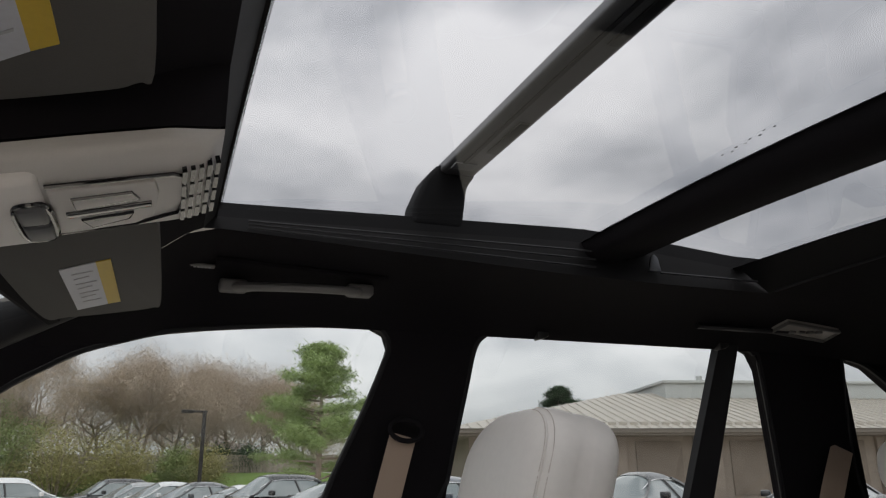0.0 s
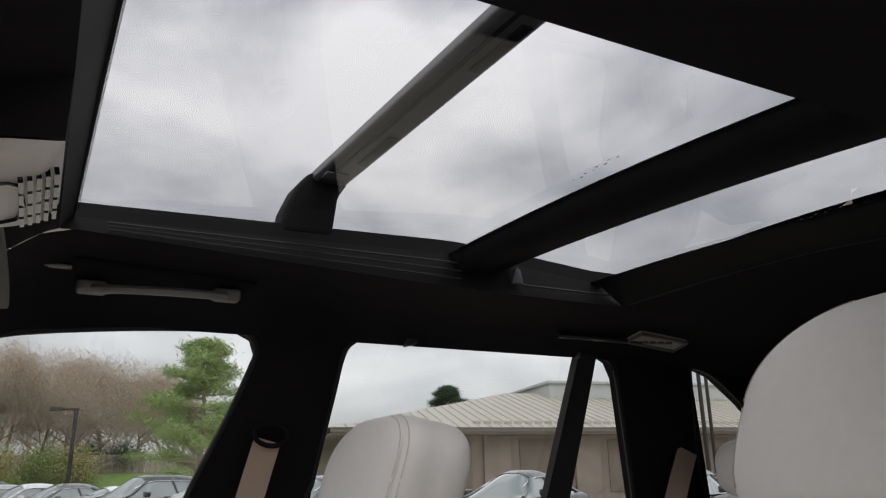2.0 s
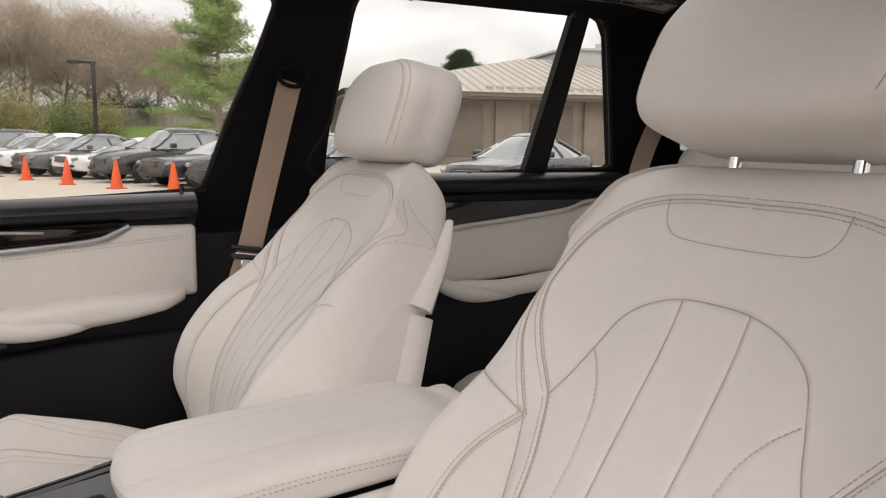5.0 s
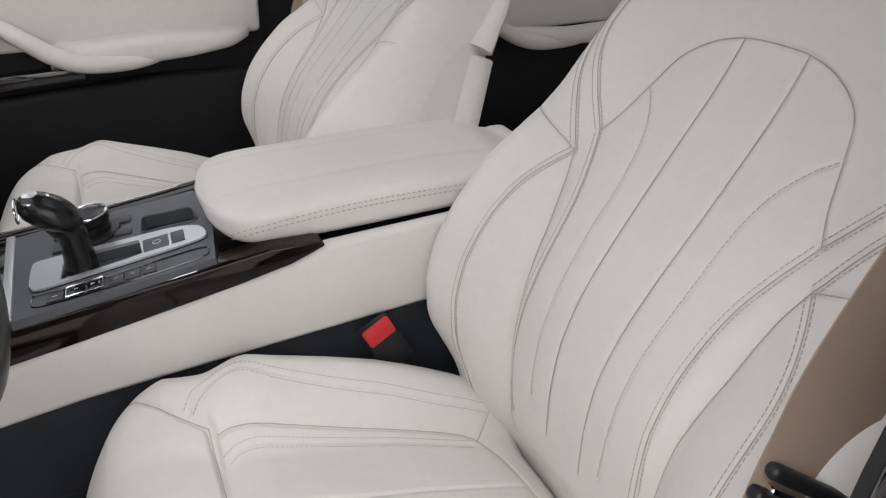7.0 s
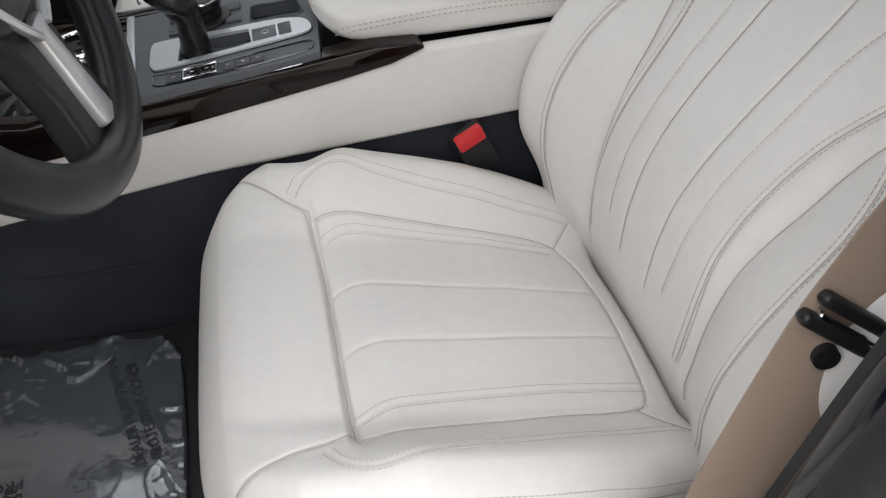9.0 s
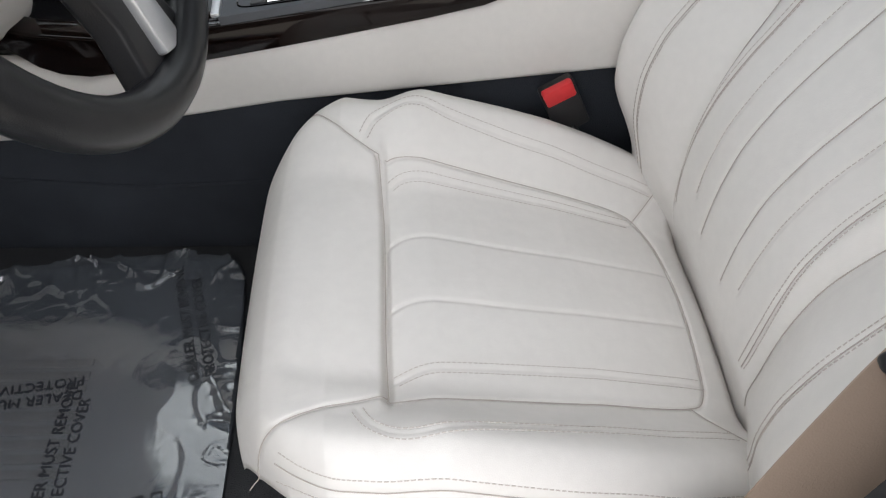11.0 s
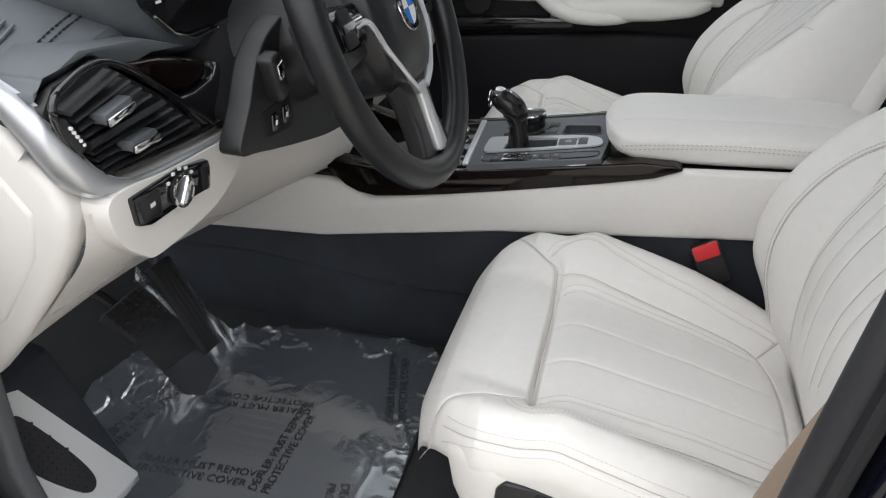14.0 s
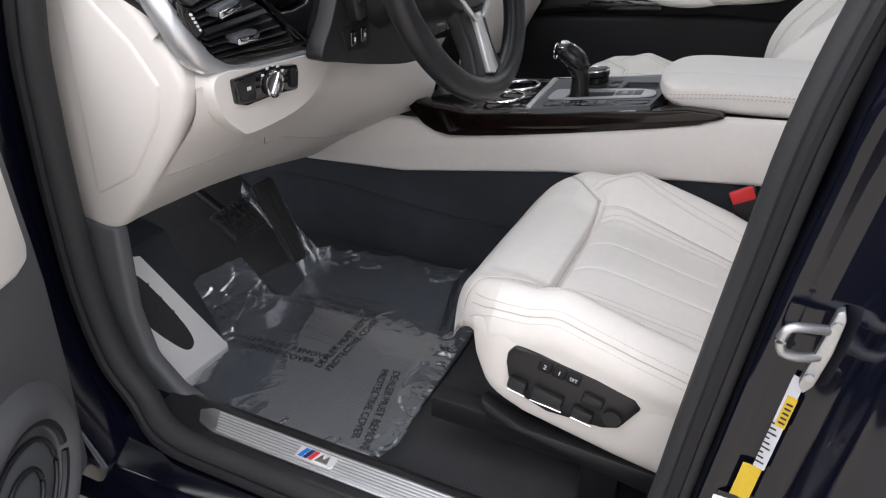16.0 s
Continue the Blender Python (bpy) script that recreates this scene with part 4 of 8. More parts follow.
def build_console():
    con = thing("center_console", (0.4, 0, 0.43), "ivory and black centre console with dark wood trim between the seats", "console")
    hw = 0.132
    # leather flanks, one each side
    top = [(-0.14, 0.70), (0.06, 0.735), (0.115, 0.738), (0.177, 0.713), (0.30, 0.738), (0.388, 0.759), (0.56, 0.797), (0.62, 0.812), (0.660, 0.829), (0.80, 0.842), (0.98, 0.86)]
    low = [(0.98, 0.755), (0.768, 0.731), (0.394, 0.684), (0.09, 0.627), (-0.14, 0.610)]
    for s in (-1, 1):
        part("side_panel", prism(top + low, "y", *sorted((s * (hw - 0.02), s * hw)), 0.008, 3), IVORY, con, "ivory leather side panel")
    part("core", prism([(-0.4, 0.45), (0.98, 0.45), (0.98, 0.85), (0.66, 0.815), (0.36, 0.78), (0.06, 0.735), (-0.14, 0.69), (-0.4, 0.70)], "y", -0.112, 0.112, 0.004), BLACK_PLASTIC, con)
    base = [(-0.42, 0.43), (0.98, 0.43), (0.98, 0.76), (0.768, 0.735), (0.394, 0.688), (0.09, 0.631), (-0.14, 0.614), (-0.42, 0.60)]
    for s in (-1, 1):
        part("carpet_side", prism(base, "y", *sorted((s * 0.100, s * 0.120)), 0.004), CARPET, con)
        part("carpet_seam", tube([(-0.30, s * 0.121, 0.56), (-0.05, s * 0.121, 0.565), (0.2, s * 0.121, 0.545), (0.45, s * 0.121, 0.56)], 0.003, 6), CARPET, con)
        # curved wood strip along each edge
        wood = [(0.085, 0.785), (0.100, 0.764), (0.117, 0.747), (0.136, 0.731), (0.158, 0.722), (0.188, 0.719), (0.24, 0.727), (0.30, 0.738), (0.40, 0.759), (0.47, 0.775), (0.56, 0.796), (0.62, 0.812), (0.659, 0.829), (0.650, 0.835), (0.60, 0.834), (0.50, 0.815), (0.36, 0.790), (0.22, 0.767), (0.14, 0.772)]
        part("wood_trim", prism(wood, "y", *sorted((s * 0.100, s * 0.1345)), 0.003, 3), WOOD, con, "glossy dark wood trim")
        line = smooth_line([(0.125, s * 0.129, 0.752), (0.25, s * 0.129, 0.770), (0.40, s * 0.129, 0.797), (0.52, s * 0.129, 0.818)], 16)
        part("trim_line", tube(line, 0.0016, 6), SILVER, con)
    # cup holder bay in front of the plate
    part("cup_bay", prism([(0.06, 0.735), (0.34, 0.784), (0.34, 0.775), (0.06, 0.72)], "y", -0.098, 0.098, 0.002), PIANO, con)
    for y in (-0.045, 0.045):
        c = Vector((0.26, y, 0.779))
        part("cup_ring", tube([c + Vector((0.038 * math.cos(a), 0.038 * math.sin(a), 0.006 * math.cos(a))) for a in np.linspace(0, 2 * math.pi, 32, endpoint=False)], 0.003, 8, True), CHROME, con)
    # control plate, leaning with the console
    m = pose(0.450, -0.022, 0.8125, 0, -10, 0)
    on = lambda *p: tuple(m @ Vector(p))
    rounded = lambda pts, n=48: [(q.x, q.y) for q in smooth_line([(a, b, 0) for a, b in pts], n, True)]
    flat = lambda h: (lambda a, b, d: on(a, b, h - d))
    tray = rounded([(0.022, 0.012), (0.020, 0.034), (0.024, 0.056), (0.050, 0.052), (0.077, 0.047), (0.083, 0.026), (0.081, 0.005), (0.052, 0.008)])
    gate = rounded([(-0.099, -0.032), (-0.098, 0.0), (-0.088, 0.007), (-0.040, 0.004), (0.010, 0.000), (0.052, -0.004), (0.080, -0.016), (0.089, -0.034), (0.086, -0.052), (0.055, -0.058), (0.0, -0.061), (-0.050, -0.063), (-0.087, -0.064), (-0.097, -0.054)], 70)
    well = [(-0.066, -0.056), (-0.064, -0.006), (0.0, -0.011), (0.017, -0.013), (0.019, -0.050), (0.0, -0.053)]
    hollow = [(a, b) for a, b in well]
    edge = [(-0.132, 0.103), (-0.1215, -0.009), (-0.113, -0.112), (0.0, -0.110), (0.092, -0.106), (0.099, -0.02), (0.097, 0.06), (0.088, 0.100), (0.0, 0.103)]
    plate = part("control_plate", wall_with_holes(edge, [tray, hollow], flat(0.002), 0.02), GREY_PANEL, con, "graphite control plate")
    part("front_bar", turned(prism([(-0.136, 0.103), (-0.126, 0.103), (-0.1105, -0.1105), (-0.1205, -0.1105)], "z", 0.0005, 0.0058, 0.0016), m), GATE_SILVER, plate, "bright silver bar")
    part("shift_gate", wall_with_holes(gate, [well], flat(0.0056), 0.0036), GATE_SILVER, plate, "bright aluminium shift gate")
    part("gate_floor", turned(prism([(a * 1.02, b * 1.02) for a, b in well], "z", -0.019, -0.010, 0), m), GREY_PANEL, plate)
    part("gate_scoop", turned(prism([(-0.0655, -0.053), (-0.0635, -0.009), (-0.048, -0.013), (-0.048, -0.048)], "z", -0.0105, -0.004, 0.002), m), GATE_SILVER, plate)
    part("gate_groove", tube([on(a, b, 0.0022) for a, b in gate], 0.0011, 5, True), PIANO, plate)
    part("park_key", turned(rbox((0.0205, -0.0495, 0.003), (0.0490, -0.0185, 0.0066), 0.0014), m), GREY_PANEL, plate)
    part("key_symbol", tube([on(0.036 + 0.0042 * math.cos(a), -0.034 + 0.0042 * math.sin(a), 0.0069) for a in np.linspace(0, 2 * math.pi, 16, endpoint=False)], 0.0005, 4, True), PALE_INK, plate)
    part("key_gap", turned(rbox((0.0492, -0.051, 0.004), (0.0510, -0.0165, 0.0064), 0), m), BRIGHT, plate)
    part("hold_key", turned(rbox((0.0515, -0.0485, 0.003), (0.0665, -0.0190, 0.0070), 0.0016), m), KEY_GREY, plate)
    # row of drive keys in a grooved lozenge
    loz = rounded([(-0.094, -0.073), (-0.094, -0.090), (-0.083, -0.099), (-0.040, -0.101), (0.0, -0.101), (0.040, -0.099), (0.079, -0.095), (0.087, -0.086), (0.082, -0.073), (0.040, -0.073), (0.0, -0.075), (-0.050, -0.077), (-0.085, -0.071)], 80)
    part("key_groove", tube([on(a, b, 0.0022) for a, b in loz], 0.0012, 5, True), PIANO, plate)
    for a, b in ((-0.0795, -0.0615), (-0.0565, -0.0415), (-0.0400, -0.0250), (-0.0180, -0.0020), (-0.0005, 0.0150), (0.0165, 0.0310)):
        boxed = -0.06 < a < -0.03
        part("drive_key", turned(rbox((a, -0.0970, 0.001), (b, -0.0805, 0.0062 if boxed else 0.0048), 0.0014), m), PIANO if boxed else KEY_GREY, plate)
        part("key_mark", turned(rbox(((a + b) / 2 - 0.002, -0.0895, 0.0046), ((a + b) / 2 + 0.002, -0.0885, 0.0064 if boxed else 0.0050), 0), m), PALE_INK, plate)
    part("key_frame", tube([on(-0.0590, -0.0995, 0.0052), on(-0.0590, -0.0785, 0.0052), on(-0.0225, -0.0775, 0.0052), on(-0.0225, -0.0990, 0.0052)], 0.0013, 6, True), CHROME, plate)
    part("coin_tray", turned(prism([(0.0515 + (a - 0.0515) * 1.03, 0.030 + (b - 0.030) * 1.03) for a, b in tray], "z", -0.0195, -0.013, 0), m), CARPET, plate)
    part("tray_rim", tube([on(a, b, 0.0022) for a, b in tray], 0.0016, 6, True), KEY_GREY, plate)
    # rotary controller
    ctrl = part("controller_base", turned(prism([(0.032 * math.cos(a), 0.036 + 0.033 * math.sin(a)) for a in np.linspace(0, 2 * math.pi, 26, endpoint=False)], "z", 0.0, 0.007, 0.002), m @ pose(-0.035, 0.010, 0)), BLACK_PLASTIC, plate)

    def knob(u, v):
        r = float(np.interp(u, [0, 0.05, 0.35, 0.45, 0.8, 0.9, 1.0], [0.021, 0.023, 0.023, 0.0255, 0.0255, 0.0235, 0.0]))
        z = float(np.interp(u, [0, 0.05, 0.35, 0.45, 0.8, 0.9, 1.0], [0.006, 0.008, 0.018, 0.021, 0.029, 0.031, 0.031]))
        return on(-0.035 + r * math.cos(2 * math.pi * v), 0.046 + r * math.sin(2 * math.pi * v), z)
    part("rotary_controller", sheet(knob, 22, 36, True), LEVER_BLACK, plate, "black and chrome rotary controller")
    part("controller_ring", tube([on(-0.035 + 0.0245 * math.cos(a), 0.046 + 0.0245 * math.sin(a), 0.0305) for a in np.linspace(0, 2 * math.pi, 36, endpoint=False)], 0.0016, 8, True), CHROME, plate)
    for a in (30, 150, 210, 330):
        p = (-0.035 + 0.040 * math.cos(radians(a)), 0.046 + 0.036 * math.sin(radians(a)))
        part("menu_key", turned(rbox((p[0] - 0.010, p[1] - 0.008, 0.001), (p[0] + 0.010, p[1] + 0.008, 0.006), 0.002), m), KEY_GREY, plate)
    # gear lever: slim neck, swept head
    neck = smooth_line([on(-0.046, -0.034, 0.0), on(-0.042, -0.034, 0.027), on(-0.042, -0.034, 0.045), on(-0.049, -0.034, 0.062)], 12)
    lever = part("gear_lever", tube(neck, [0.021, 0.0205, 0.0195, 0.019, 0.0185, 0.018, 0.018, 0.018, 0.0185, 0.019, 0.0195, 0.0195, 0.0195], 16, flat=0.85), LEVER_BLACK, con, "glossy black gear lever with a swept head")
    hd = smooth_line([on(-0.036, -0.034, 0.045), on(-0.042, -0.034, 0.060), on(-0.053, -0.034, 0.073), on(-0.067, -0.034, 0.082), on(-0.080, -0.034, 0.083)], 14)
    part("lever_head", tube(hd, [0.012, 0.0155, 0.0185, 0.0205, 0.022, 0.023, 0.0235, 0.0235, 0.0232, 0.0228, 0.022, 0.0205, 0.018, 0.014, 0.006], 20, flat=0.8), LEVER_BLACK, lever)
    part("lever_button", tube([p + Vector((0, 0, 0.0150)) for p in hd[9:13]], [0.0085, 0.009, 0.0085, 0.007], 12, flat=0.42), GATE_SILVER, lever, "silver unlock button")
    part("lever_inlay", tube([p + Vector((0.003, 0, 0.0150)) for p in hd[5:9]], [0.007, 0.0088, 0.0092, 0.0090], 12, flat=0.42), CHROME, lever)
    for k in (-1, 1):
        part("lever_edge", tube([p + Vector((0, k * 0.0155, 0.0095)) for p in hd[2:13]], 0.0016, 6), CHROME, lever)
    part("lever_collar", tube([hd[14] + Vector((-0.002, 0.013 * math.cos(a), 0.013 * math.sin(a))) for a in np.linspace(0, 2 * math.pi, 20, endpoint=False)], 0.0012, 6, True), CHROME, lever)
    # armrest lid
    def arm(u, v):
        x = 0.535 + 0.43 * u
        t = min(1.0, u / 0.13)
        w = 0.112 * (1 - (1 - t) ** 2.6) ** 0.5 if t < 1 else 0.112
        w = max(w, 0.012)
        z0 = 0.858 - 0.036 * (1 - (1 - min(1, u / 0.16)) ** 2) ** 0.5 + 0.02 * step(0.2, 1.0, u)
        z1 = 0.852 + 0.024 * (1 - (1 - min(1, u / 0.22)) ** 2) ** 0.6 + 0.014 * step(0.1, 0.7, u) - 0.02 * step(0.8, 1.0, u)
        a = 2 * math.pi * v
        c, s = math.cos(a), math.sin(a)
        y = w * math.copysign(abs(c) ** 0.45, c)
        z = (z0 + z1) / 2 + (z1 - z0) / 2 * math.copysign(abs(s) ** 0.55, s)
        if s > 0:
            z += 0.006 * (1 - (y / 0.115) ** 2)
            z += float(groove(np.array(abs(y + 0.055)), 0.002, 0.003)) + float(groove(np.array(abs(y - 0.055)), 0.002, 0.003))
        return (x, y, z)
    arest = part("armrest", sheet(arm, 70, 150, True), IVORY, con, "padded ivory leather armrest lid", sharp=75)
    part("armrest_end", rbox((0.955, -0.105, 0.80), (0.99, 0.105, 0.872), 0.01), IVORY_PLASTIC, con)
    for s in (-1, 1):
        for o in (0.0, 0.006):
            ln = [(0.56 + 0.39 * k / 60, s * 0.1135, 0.842 + o + 0.014 * math.sin(math.pi * min(1, k / 30) / 2) + 0.016 * k / 60) for k in range(61)]
            runs = [tube([ln[k], [(a + b) / 2 for a, b in zip(ln[k], ln[k + 1])]], 0.0007, 4) for k in range(60)]
            part("armrest_stitching", cat(*runs), SEAM_THREAD, arest)["kind"] = "stuff"
    return con


build_console()


def build_buckle(x, y, z, flip):
    b = thing("belt_buckle", (x, y, z - 0.06), "black seat belt buckle with a red release button", "belt buckle", "seat belt buckles")
    m = pose(x, y, z, 0, -28, 8 * flip)
    part("housing", turned(rbox((-0.021, -0.013, -0.062), (0.021, 0.013, 0.002), 0.004), m), BLACK_PLASTIC, b)
    part("release_button", turned(rbox((-0.0185, -0.0115, -0.014), (0.0185, -0.0, 0.0075), 0.003), m @ pose(0, -0.003, 0.0)), RED, b, "red release button")
    part("strap", tube([m @ Vector((0, 0, -0.055)), m @ Vector((0.0, 0, -0.11))], 0.016, 8, flat=0.3), BLACK_PLASTIC, b)


build_buckle(0.708, -0.150, 0.722, 1)
build_buckle(0.70, 0.155, 0.69, -1)

# ---- steering wheel ----
WHEEL_C = Vector((0.299, -0.398, 1.076))
WHEEL_M = Matrix.Translation(WHEEL_C) @ pose(0, 0, 0, 0, 68, 0)
BLUE = mat("badge_blue", (0.01, 0.17, 0.55), 0.25, bump=0)
WHITE = mat("badge_white", (0.8, 0.8, 0.8), 0.25, bump=0)


def build_wheel():
    wh = thing("steering_wheel", WHEEL_C, "black leather three-spoke steering wheel with silver inlays", "steering wheel")
    w = lambda x, y, z=0.0: WHEEL_M @ Vector((x, y, z))
    n = 96
    ring, rad = [], []
    for a in np.linspace(0, 2 * math.pi, n, endpoint=False):
        r = 0.1832
        # thicker grips at ten to two
        grip = math.exp(-((math.degrees(a) - 118) / 16) ** 2) + math.exp(-((math.degrees(a) - 242) / 16) ** 2)
        ring.append(w(r * math.cos(a), r * math.sin(a)))
        rad.append(0.0168 + 0.0025 * grip)
    part("rim", tube(ring, rad, 16, True), BLACK_LEATHER, wh, "black leather rim")

    def hub(u, v):
        a = 2 * math.pi * v
        c, s = math.cos(a), math.sin(a)
        r = 1 / (abs(c / 0.078) ** 3.2 + abs(s / 0.082) ** 3.2) ** (1 / 3.2)
        k = float(np.interp(u, [0, 0.3, 0.6, 0.8, 1], [0.96, 1.0, 0.9, 0.6, 0.0]))
        z = float(np.interp(u, [0, 0.3, 0.6, 0.8, 1], [-0.05, -0.012, 0.012, 0.020, 0.023]))
        return w(r * k * c + 0.006, r * k * s, z)
    hb = part("hub", sheet(hub, 22, 60, True), BLACK_LEATHER, wh, "black airbag cover")
    # spokes
    for s in (-1, 1):
        spoke = [(-0.022, s * 0.070), (-0.030, s * 0.12), (-0.030, s * 0.178), (0.030, s * 0.178), (0.034, s * 0.12), (0.030, s * 0.070)]
        if s < 0:
            spoke = spoke[::-1]
        part("side_spoke", turned(prism(spoke, "z", -0.028, -0.004, 0.006), WHEEL_M), BLACK_PLASTIC, wh)
        part("switch_pod", turned(rbox((-0.024, min(s * 0.085, s * 0.145), -0.008), (0.016, max(s * 0.085, s * 0.145), 0.006), 0.013, 4), WHEEL_M), PIANO, wh)
        part("thumb_wheel", tube([w(-0.008, s * 0.098, 0.006), w(-0.008, s * 0.118, 0.006)], 0.006, 12), CHROME, wh)
        for kx in (-0.016, 0.006):
            part("wheel_key", turned(rbox((kx - 0.007, s * 0.128 - 0.012, 0.004), (kx + 0.007, s * 0.128 + 0.012, 0.009), 0.002), WHEEL_M), SOFT_BLACK, wh)
        trim = smooth_line([w(-0.002, s * 0.104, 0.002), w(0.0, s * 0.084, 0.010), w(0.036, s * 0.068, 0.013), w(0.074, s * 0.036, 0.012), w(0.092, s * 0.012, 0.008)], 24)
        part("silver_trim", tube(trim, 0.0048, 8, flat=0.7), GATE_SILVER, wh)
    low = [(0.055, -0.060), (0.090, -0.040), (0.130, -0.036), (0.180, -0.050), (0.180, 0.050), (0.130, 0.036), (0.090, 0.040), (0.055, 0.060)]
    part("lower_spoke", turned(prism(low, "z", -0.020, 0.002, 0.005, 3), WHEEL_M), BLACK_PLASTIC, wh)
    mid = [(0.084, -0.016), (0.096, -0.0115), (0.120, -0.0125), (0.163, -0.0165), (0.168, 0.0), (0.163, 0.0165), (0.120, 0.0125), (0.096, 0.0115), (0.084, 0.016)]
    part("spoke_inlay", turned(prism(mid, "z", 0.0, 0.0095, 0.003), WHEEL_M), GATE_SILVER, wh, "silver spoke inlay")
    # badge, kept to plain quarters
    for k in range(4):
        pts = [(0, 0)] + [(0.0185 * math.cos(a), 0.0185 * math.sin(a)) for a in np.linspace(k * math.pi / 2, (k + 1) * math.pi / 2, 8)]
        part("badge_quarter", turned(prism([(p[0] + 0.004, p[1]) for p in pts], "z", 0.0222, 0.0245, 0), WHEEL_M), (WHITE, BLUE)[k % 2], hb)
    part("badge_ring", tube([w(0.004 + 0.0215 * math.cos(a), 0.0215 * math.sin(a), 0.0235) for a in np.linspace(0, 2 * math.pi, 40, endpoint=False)], 0.0032, 8, True), PIANO, hb)
    part("badge_rim", tube([w(0.004 + 0.0245 * math.cos(a), 0.0245 * math.sin(a), 0.0232) for a in np.linspace(0, 2 * math.pi, 40, endpoint=False)], 0.0011, 6, True), CHROME, hb)
    part("column", tube([w(0, 0, -0.02), w(0.0, 0, -0.16)], [0.05, 0.07], 20), BLACK_PLASTIC, wh)


build_wheel()

# ---- dashboard ----


def build_dash():
    d = thing("dashboard", (0.0, 0, 0.75), "ivory and black dashboard with silver trim and air vents", "dashboard")
    # end cap on the driver's side
    cap = [(-0.10, 0.735), (-0.045, 0.728), (-0.02, 0.740), (0.03, 0.795), (0.08, 0.86), (0.112, 0.915), (0.120, 0.945), (0.108, 0.975), (0.07, 1.02), (0.02, 1.062), (-0.10, 1.10)]
    cp = part("end_cap", prism(cap, "y", -0.722, -0.690, 0.010, 3), IVORY_PLASTIC, d, "ivory end panel of the dashboard")
    inner = [(-0.05, 0.78), (0.02, 0.82), (0.075, 0.90), (0.085, 0.945), (0.05, 0.99), (-0.01, 1.04), (-0.05, 1.05)]
    part("cap_panel", prism(inner, "y", -0.7255, -0.715, 0.006, 3), IVORY_PLASTIC, cp)
    # knee panel: sections from the driver's door to the console
    ys = [-0.712, -0.62, -0.50, -0.40, -0.28, -0.085]
    secs = [
        [(0.128, 0.945), (0.118, 0.905), (0.08, 0.855), (0.02, 0.785), (-0.042, 0.728)],
        [(0.130, 0.945), (0.135, 0.890), (0.085, 0.845), (0.01, 0.775), (-0.060, 0.715)],
        [(0.128, 0.945), (0.135, 0.888), (0.085, 0.842), (0.00, 0.765), (-0.075, 0.700)],
        [(0.120, 0.930), (0.125, 0.880), (0.08, 0.830), (-0.01, 0.750), (-0.088, 0.682)],
        [(0.120, 0.905), (0.130, 0.840), (0.085, 0.785), (-0.02, 0.710), (-0.103, 0.655)],
        [(0.125, 0.870), (0.135, 0.795), (0.10, 0.745), (-0.03, 0.672), (-0.120, 0.612)],
    ]

    def knee(u, v):
        y = -0.712 + 0.627 * u
        sm = [smooth_line([(a, 0, b) for a, b in sc], 16)[int(round(v * 16))] for sc in secs]
        return (np.interp(y, ys, [p.x for p in sm]), y, np.interp(y, ys, [p.z for p in sm]))
    part("knee_panel", sheet(knee, 50, 17), IVORY_PLASTIC, d, "ivory knee panel")
    part("panel_seam", tube([knee(0.02 + 0.96 * k / 20, 0.62 + 0.1 * k / 20) for k in range(21)], 0.0012, 5), SEAM_THREAD, d)
    part("under_side", sheet(lambda u, v: (knee(u, 1)[0] - 0.25 * v, knee(u, 1)[1], knee(u, 1)[2] + 0.05 * v), 12, 3), BLACK_PLASTIC, d)
    pod = [(-0.695, 0.957), (-0.60, 0.950), (-0.47, 0.940), (-0.458, 0.930), (-0.470, 0.912), (-0.500, 0.890), (-0.550, 0.876), (-0.640, 0.874), (-0.665, 0.884), (-0.695, 0.915)]
    part("switch_pod", prism([(q.x, q.y) for q in smooth_line([(a, b, 0) for a, b in pod], 60, True)], "x", 0.05, 0.1455, 0.016, 5), IVORY_PLASTIC, d, "ivory housing of the light switch")
    # light switch panel
    pan = part("light_switch", prism([(-0.676, 0.949), (-0.600, 0.948), (-0.549, 0.940), (-0.546, 0.93), (-0.550, 0.907), (-0.60, 0.912), (-0.655, 0.913), (-0.672, 0.919)], "x", 0.140, 0.1525, 0.003), PIANO, d, "black light switch panel")
    part("fog_key", prism([(-0.671, 0.946), (-0.638, 0.946), (-0.640, 0.917), (-0.668, 0.921)], "x", 0.148, 0.1545, 0.002), BLACK_PLASTIC, pan)
    part("dimmer_wheel", prism([(-0.566, 0.937), (-0.556, 0.936), (-0.557, 0.912), (-0.567, 0.913)], "x", 0.148, 0.1555, 0.002), SOFT_BLACK, pan)
    c = Vector((0.152, -0.606, 0.929))
    part("dial", tube([c, c + Vector((0.006, 0, 0))], 0.0165, 24), BLACK_PLASTIC, pan)
    part("dial_ring", tube([c + Vector((0.0055, 0.016 * math.cos(a), 0.016 * math.sin(a))) for a in np.linspace(0, 2 * math.pi, 30, endpoint=False)], 0.0016, 6, True), CHROME, pan)
    part("dial_grip", turned(rbox((0.0, -0.0048, -0.0155), (0.011, 0.0048, 0.0155), 0.0035, 3), Matrix.Translation(c) @ pose(0, 0, 0, -35, 0, 0)), CHROME, pan)
    for a in (60, 85, 110, 135, 35):
        p = c + Vector((0.0015, 0.026 * math.cos(radians(a)), 0.026 * math.sin(radians(a)) - 0.004))
        part("switch_mark", rbox(p - Vector((0.0008, 0.0018, 0.0013)), p + Vector((0.0012, 0.0018, 0.0013)), 0), PALE_INK, pan)
    part("switch_mark", rbox((0.1540, -0.657, 0.9325), (0.1552, -0.650, 0.9365), 0), PALE_INK, pan)
